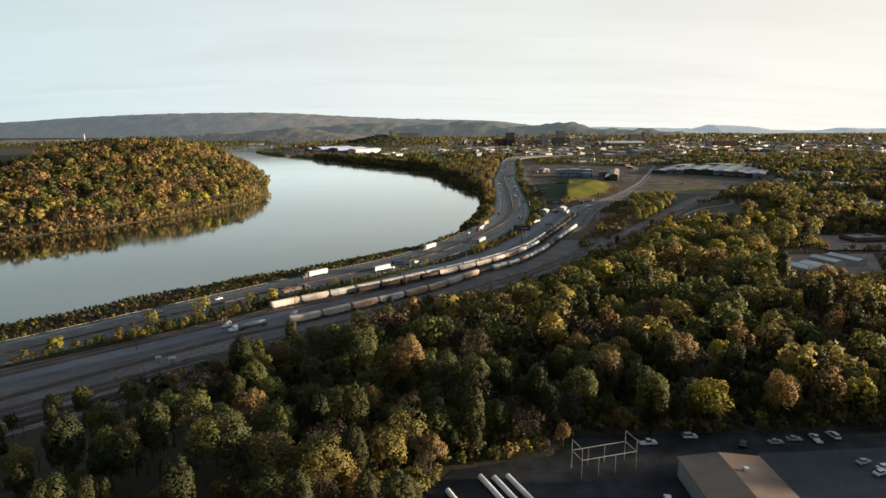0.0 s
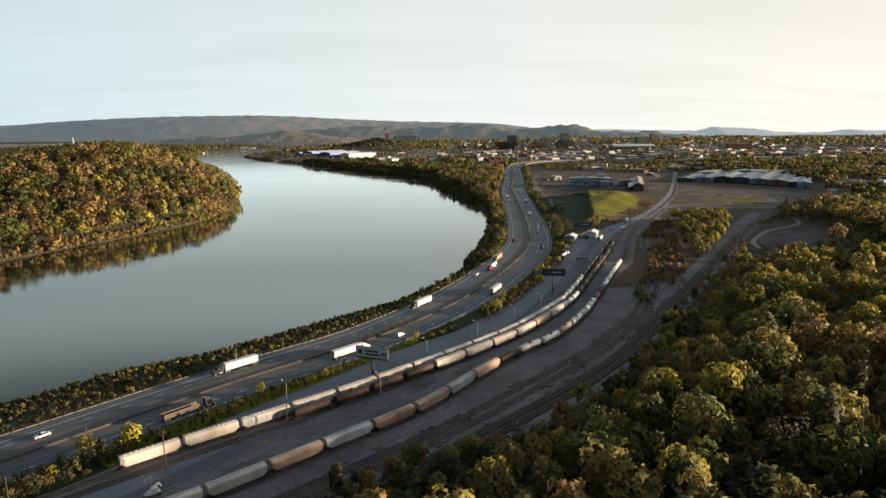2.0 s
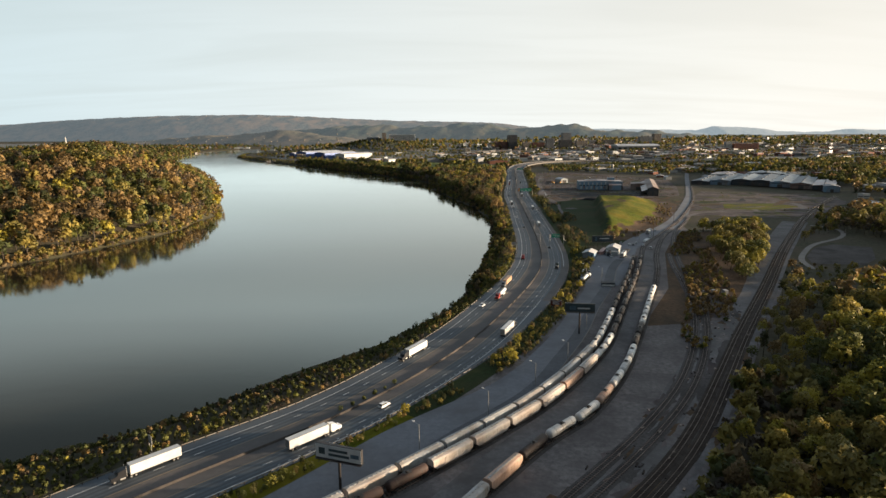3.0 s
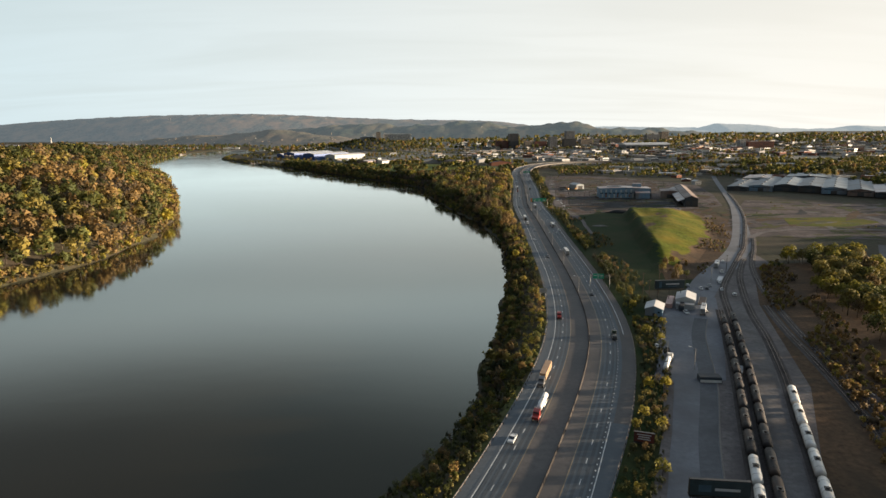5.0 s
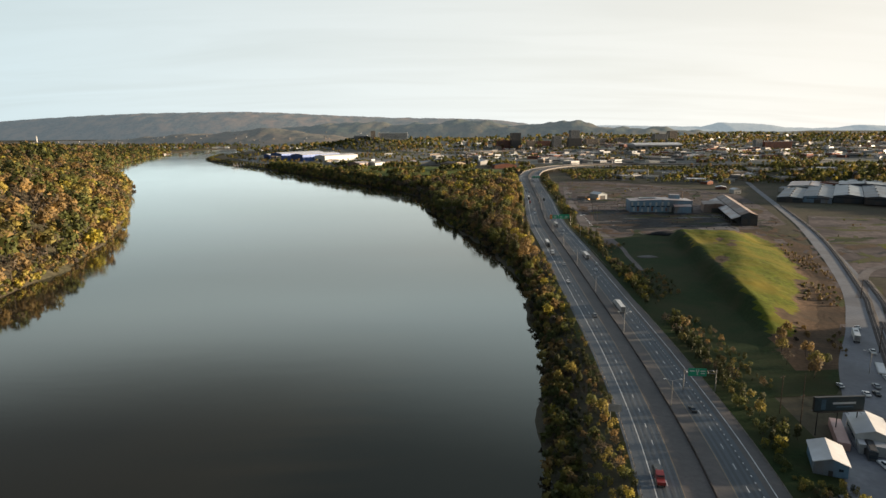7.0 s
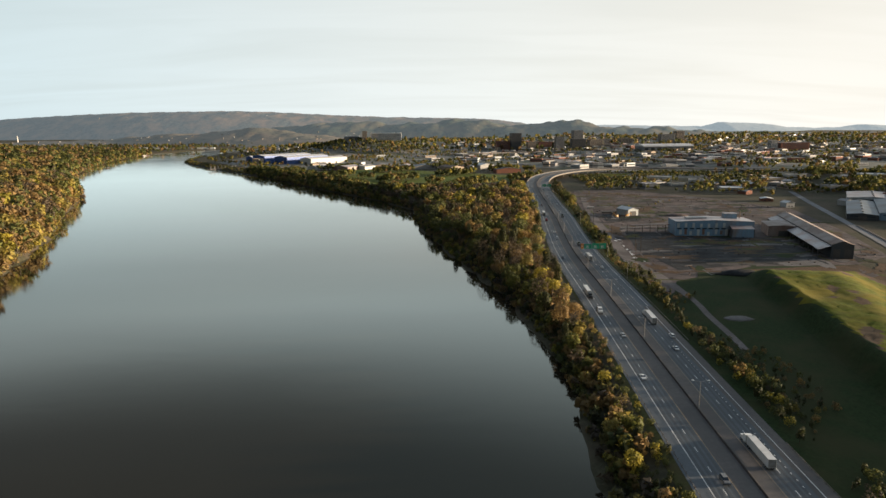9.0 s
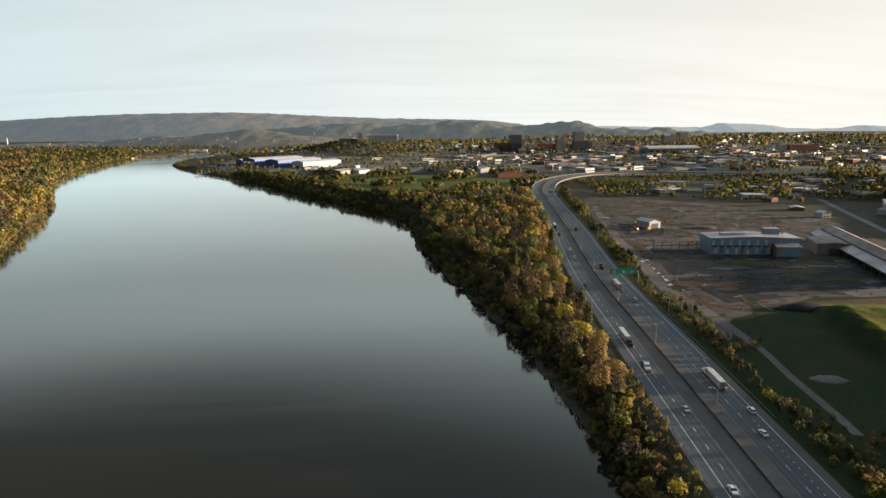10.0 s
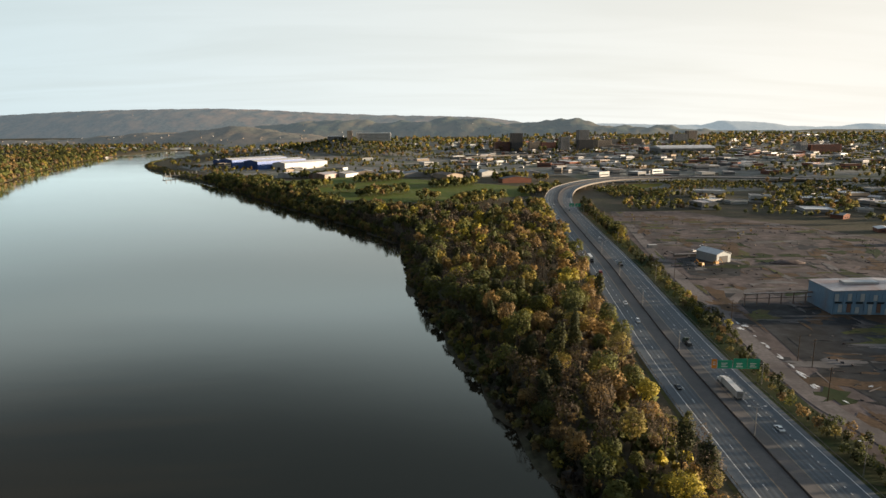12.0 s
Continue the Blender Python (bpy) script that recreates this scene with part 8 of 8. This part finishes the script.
x, y = scatter(-980, -400, 2300, 3300, 7.0, low_shore, 78)
forest("shore_thicket", rows(x, y, kinds(x, y, (0.03, 0.52, 0.15, 0.15, 0.15, 0.0), 79), 0.25, 0.5, 80), TINY, "low green thicket along the terminal shore", "scrub", trunks=False)
x, y = scatter(250, 1000, 1640, 1990, 13, lambda x, y: inside(x, y, [(255, 1745), (340, 1740), (470, 1660), (560, 1640), (950, 1620), (1000, 1800), (620, 1960), (400, 1930), (300, 1900)]) & (wobble(x, y, 33, 41, 4.0) > -0.15), 85)
forest("yard_trees", rows(x, y, kinds(x, y, (0.06, 0.50, 0.20, 0.12, 0.10, 0.02), 86), 0.4, 0.85, 87), TINY, "scattered green trees between the yards", trunks=False)
SUBURB = [(470, 930), (520, 1010), (650, 1180), (700, 1250), (720, 1500), (640, 1640), (800, 2000), (2200, 2000), (1500, 1100), (900, 800), (640, 800)]
x, y = scatter(460, 2200, 800, 2000, 13, lambda x, y: inside(x, y, SUBURB) & (wobble(x, y, 61, 47, 1.3) + 0.6 * wobble(x, y, 27, 23, 2.7) > -0.35), 82)
forest("suburb_trees", rows(x, y, kinds(x, y, (0.06, 0.50, 0.18, 0.12, 0.09, 0.05), 83), 0.6, 1.15, 84), TINY, "leafy trees among the houses beyond the wood", trunks=False)
houses = 0
while houses < 70:
    x, y = town.uniform(480, 1700), town.uniform(860, 1980)
    if bool(inside(np.array([x]), np.array([y]), SUBURB)[0]) and x < 0.8 * y + 60 and not any(math.hypot(x - a, y - b) < 26 for a, b in used):
        used.append((x, y))
        town_building(x, y, town.random() < 0.3)
        houses += 1


x, y = scatter(-420, 60, 1640, 2330, 4.6, at_shore(RIGHT_BANK, 1), 94)
shore = rows(x, y, kinds(x, y, (0.03, 0.46, 0.2, 0.21, 0.10, 0.0), 95), 0.4, 0.85, 96)
shore[:, 2] = np.maximum(shore[:, 2], WATER) - 2.4 * shore[:, 3]
forest("shore_thicket", shore, TINY, "olive thicket along the shore of the meadow", "scrub", trunks=False)
x, y = scatter(-520, -20, 3080, 3500, 15, lambda x, y: (np.hypot((x + 265) / 1.15, y - 3320) < 205) & ~inside(x, y, [(-350, 3305), (-350, 3350), (-105, 3350), (-105, 3305)]) & (wobble(x, y, 33, 27, 2.0) > -0.9), 97)
forest("hill_trees", rows(x, y, kinds(x, y, (0.02, 0.50, 0.10, 0.08, 0.30, 0.0), 98), 0.75, 1.2, 99), TINY, "green trees covering the hospital hill", trunks=False)


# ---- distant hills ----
def hill_material(name, low, high, haze_glow):
    """Far woods; the haze before them is put in as a bluish glow."""
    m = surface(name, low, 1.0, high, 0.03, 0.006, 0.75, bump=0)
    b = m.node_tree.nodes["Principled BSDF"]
    # emission paints the pale haze of distance over the hill colours
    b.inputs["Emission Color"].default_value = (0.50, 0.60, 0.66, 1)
    b.inputs["Emission Strength"].default_value = haze_glow
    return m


def ridge(name, y, tops, material, words, depth=900.0, rough=14.0, seed=1.0):
    """A wooded ridge across the view; tops: rows of (x, height)."""
    xs = np.arange(tops[0][0], tops[-1][0], 22.0)
    hs = np.interp(xs, [p[0] for p in tops], [p[1] for p in tops])
    us = np.linspace(-1, 1, 30)
    gx, gu = np.meshgrid(xs, us)
    h = hs[None] * (1 - np.abs(gu) ** 1.6)
    bump = rough * (wobble(gx, gu * depth, 130, 90, seed) + 0.6 * wobble(gx, gu * depth, 47, 61, seed + 2)) * (1 - np.abs(gu)) * np.clip(hs[None] / 120, 0.2, 1)
    gz = h + bump - 12 + np.random.default_rng(int(seed)).normal(0, 0.18 * rough ** 0.9, gx.shape) * (1 - np.abs(gu) ** 3)
    gy = y + gu * depth + 0.3 * depth * np.sin(gx / 1300 + seed)
    n, k = gx.shape
    i = np.arange(n - 1)[:, None] * k + np.arange(k - 1)[None]
    ob = array_mesh(name, np.stack([gx, gy, gz], -1).reshape(-1, 3), np.stack([i, i + 1, i + k + 1, i + k], -1).reshape(-1, 4), [material])
    ob.data.polygons.foreach_set("use_smooth", [True] * len(ob.data.polygons))
    tagged(ob, words, "hill", kind="structure")
    return gx, gy, gz


def hill_houses(grid, count, rows_from, rows_to, x0, x1, size, seed, words):
    """Small pale houses scattered over the near side of a slope."""
    gx, gy, gz = grid
    gen = np.random.default_rng(seed)
    g = Geo()
    n = 0
    while n < count:
        r, c = int(gen.integers(rows_from, rows_to)), int(gen.integers(0, gx.shape[1]))
        if not x0 < gx[r, c] < x1:
            continue
        w, d, h = gen.uniform(0.7, 1.6) * size, gen.uniform(0.6, 1.0) * size, gen.uniform(0.35, 0.6) * size
        turn, m = gen.uniform(-0.5, 0.5), int(gen.integers(3))
        g.box(gx[r, c], gy[r, c], gz[r, c] - 0.2 * size, w, d, h + 0.2 * size, turn, m)
        g.box(gx[r, c], gy[r, c], gz[r, c] + h, w + 1, d + 1, 0.14 * size, turn, 3 + m % 2, 0.7)
        n += 1
    tagged(part("hill_houses", g, [WALLS["buff"], WALLS["white"], WALLS["buff"], ROOFS["grey"], ROOFS["grey"]]), words, "houses", kind="stuff")


for n in range(5):
    shed("river_warehouse", -1760 + 118 * n, 4225 + 26 * n, math.radians(12), 96 + 8 * (n % 2), 34, 8 + (n % 3), 2.0, "pale_metal", "white", "long low pale warehouse with a white roof by the river bend", "warehouse")
tower = stand("tower", (-3320, 5800, 20), 0)
tagged(tower, "slim white tower on the hills beyond the river", "tower")
part("shaft", Geo().tube((0, 0, 0), (0, 0, 44), 6.0, 3.6, n=12), WALLS["white"], tower)
part("cap", Geo().tube((0, 0, 44), (0, 0, 56), 3.6, 0.4, n=12), WALLS["white"], tower)


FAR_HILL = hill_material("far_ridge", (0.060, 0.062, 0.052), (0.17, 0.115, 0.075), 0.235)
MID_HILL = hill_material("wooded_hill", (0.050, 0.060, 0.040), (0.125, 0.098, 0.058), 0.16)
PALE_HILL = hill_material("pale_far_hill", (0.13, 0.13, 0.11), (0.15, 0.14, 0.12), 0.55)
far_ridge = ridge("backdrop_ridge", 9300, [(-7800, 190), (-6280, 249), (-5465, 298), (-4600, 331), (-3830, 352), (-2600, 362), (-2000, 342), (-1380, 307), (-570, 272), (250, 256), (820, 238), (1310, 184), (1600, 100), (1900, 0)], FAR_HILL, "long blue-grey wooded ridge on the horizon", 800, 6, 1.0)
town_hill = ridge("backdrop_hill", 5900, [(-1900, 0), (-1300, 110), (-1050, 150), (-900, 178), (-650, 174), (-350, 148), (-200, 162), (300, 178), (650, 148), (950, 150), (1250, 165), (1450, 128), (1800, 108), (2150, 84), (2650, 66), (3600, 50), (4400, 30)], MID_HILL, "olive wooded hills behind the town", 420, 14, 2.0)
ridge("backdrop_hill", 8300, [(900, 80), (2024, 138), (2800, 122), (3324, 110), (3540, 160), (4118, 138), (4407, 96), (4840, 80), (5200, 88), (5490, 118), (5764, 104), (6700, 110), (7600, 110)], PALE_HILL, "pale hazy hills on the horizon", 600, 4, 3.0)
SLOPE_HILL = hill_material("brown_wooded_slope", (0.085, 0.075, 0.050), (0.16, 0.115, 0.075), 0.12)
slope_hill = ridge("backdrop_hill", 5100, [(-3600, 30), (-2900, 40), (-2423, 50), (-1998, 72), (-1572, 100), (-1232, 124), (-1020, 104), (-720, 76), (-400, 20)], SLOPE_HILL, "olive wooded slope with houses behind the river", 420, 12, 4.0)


hill_houses(far_ridge, 16, 9, 13, -6500, -1500, 7, 141, "pale houses along the top of the far ridge")
hill_houses(town_hill, 26, 3, 11, -1200, 2600, 7, 142, "pale houses on the wooded hills behind the town")
hill_houses(slope_hill, 70, 2, 12, -3300, -700, 7.5, 143, "pale houses on the brown slope beyond the river")
median = [on_line(highway, along(highway, float(v)), -2.6)[:2] for v in np.linspace(446, 468, 9)]
x, y = np.array([p[0] for p in median]), np.array([p[1] for p in median])
forest("median_scrub", low_rows(x, y, np.full(9, 1), 0.12, 0.22, 101), FAR, "low dark green bushes beside the median barrier", "scrub", trunks=False)
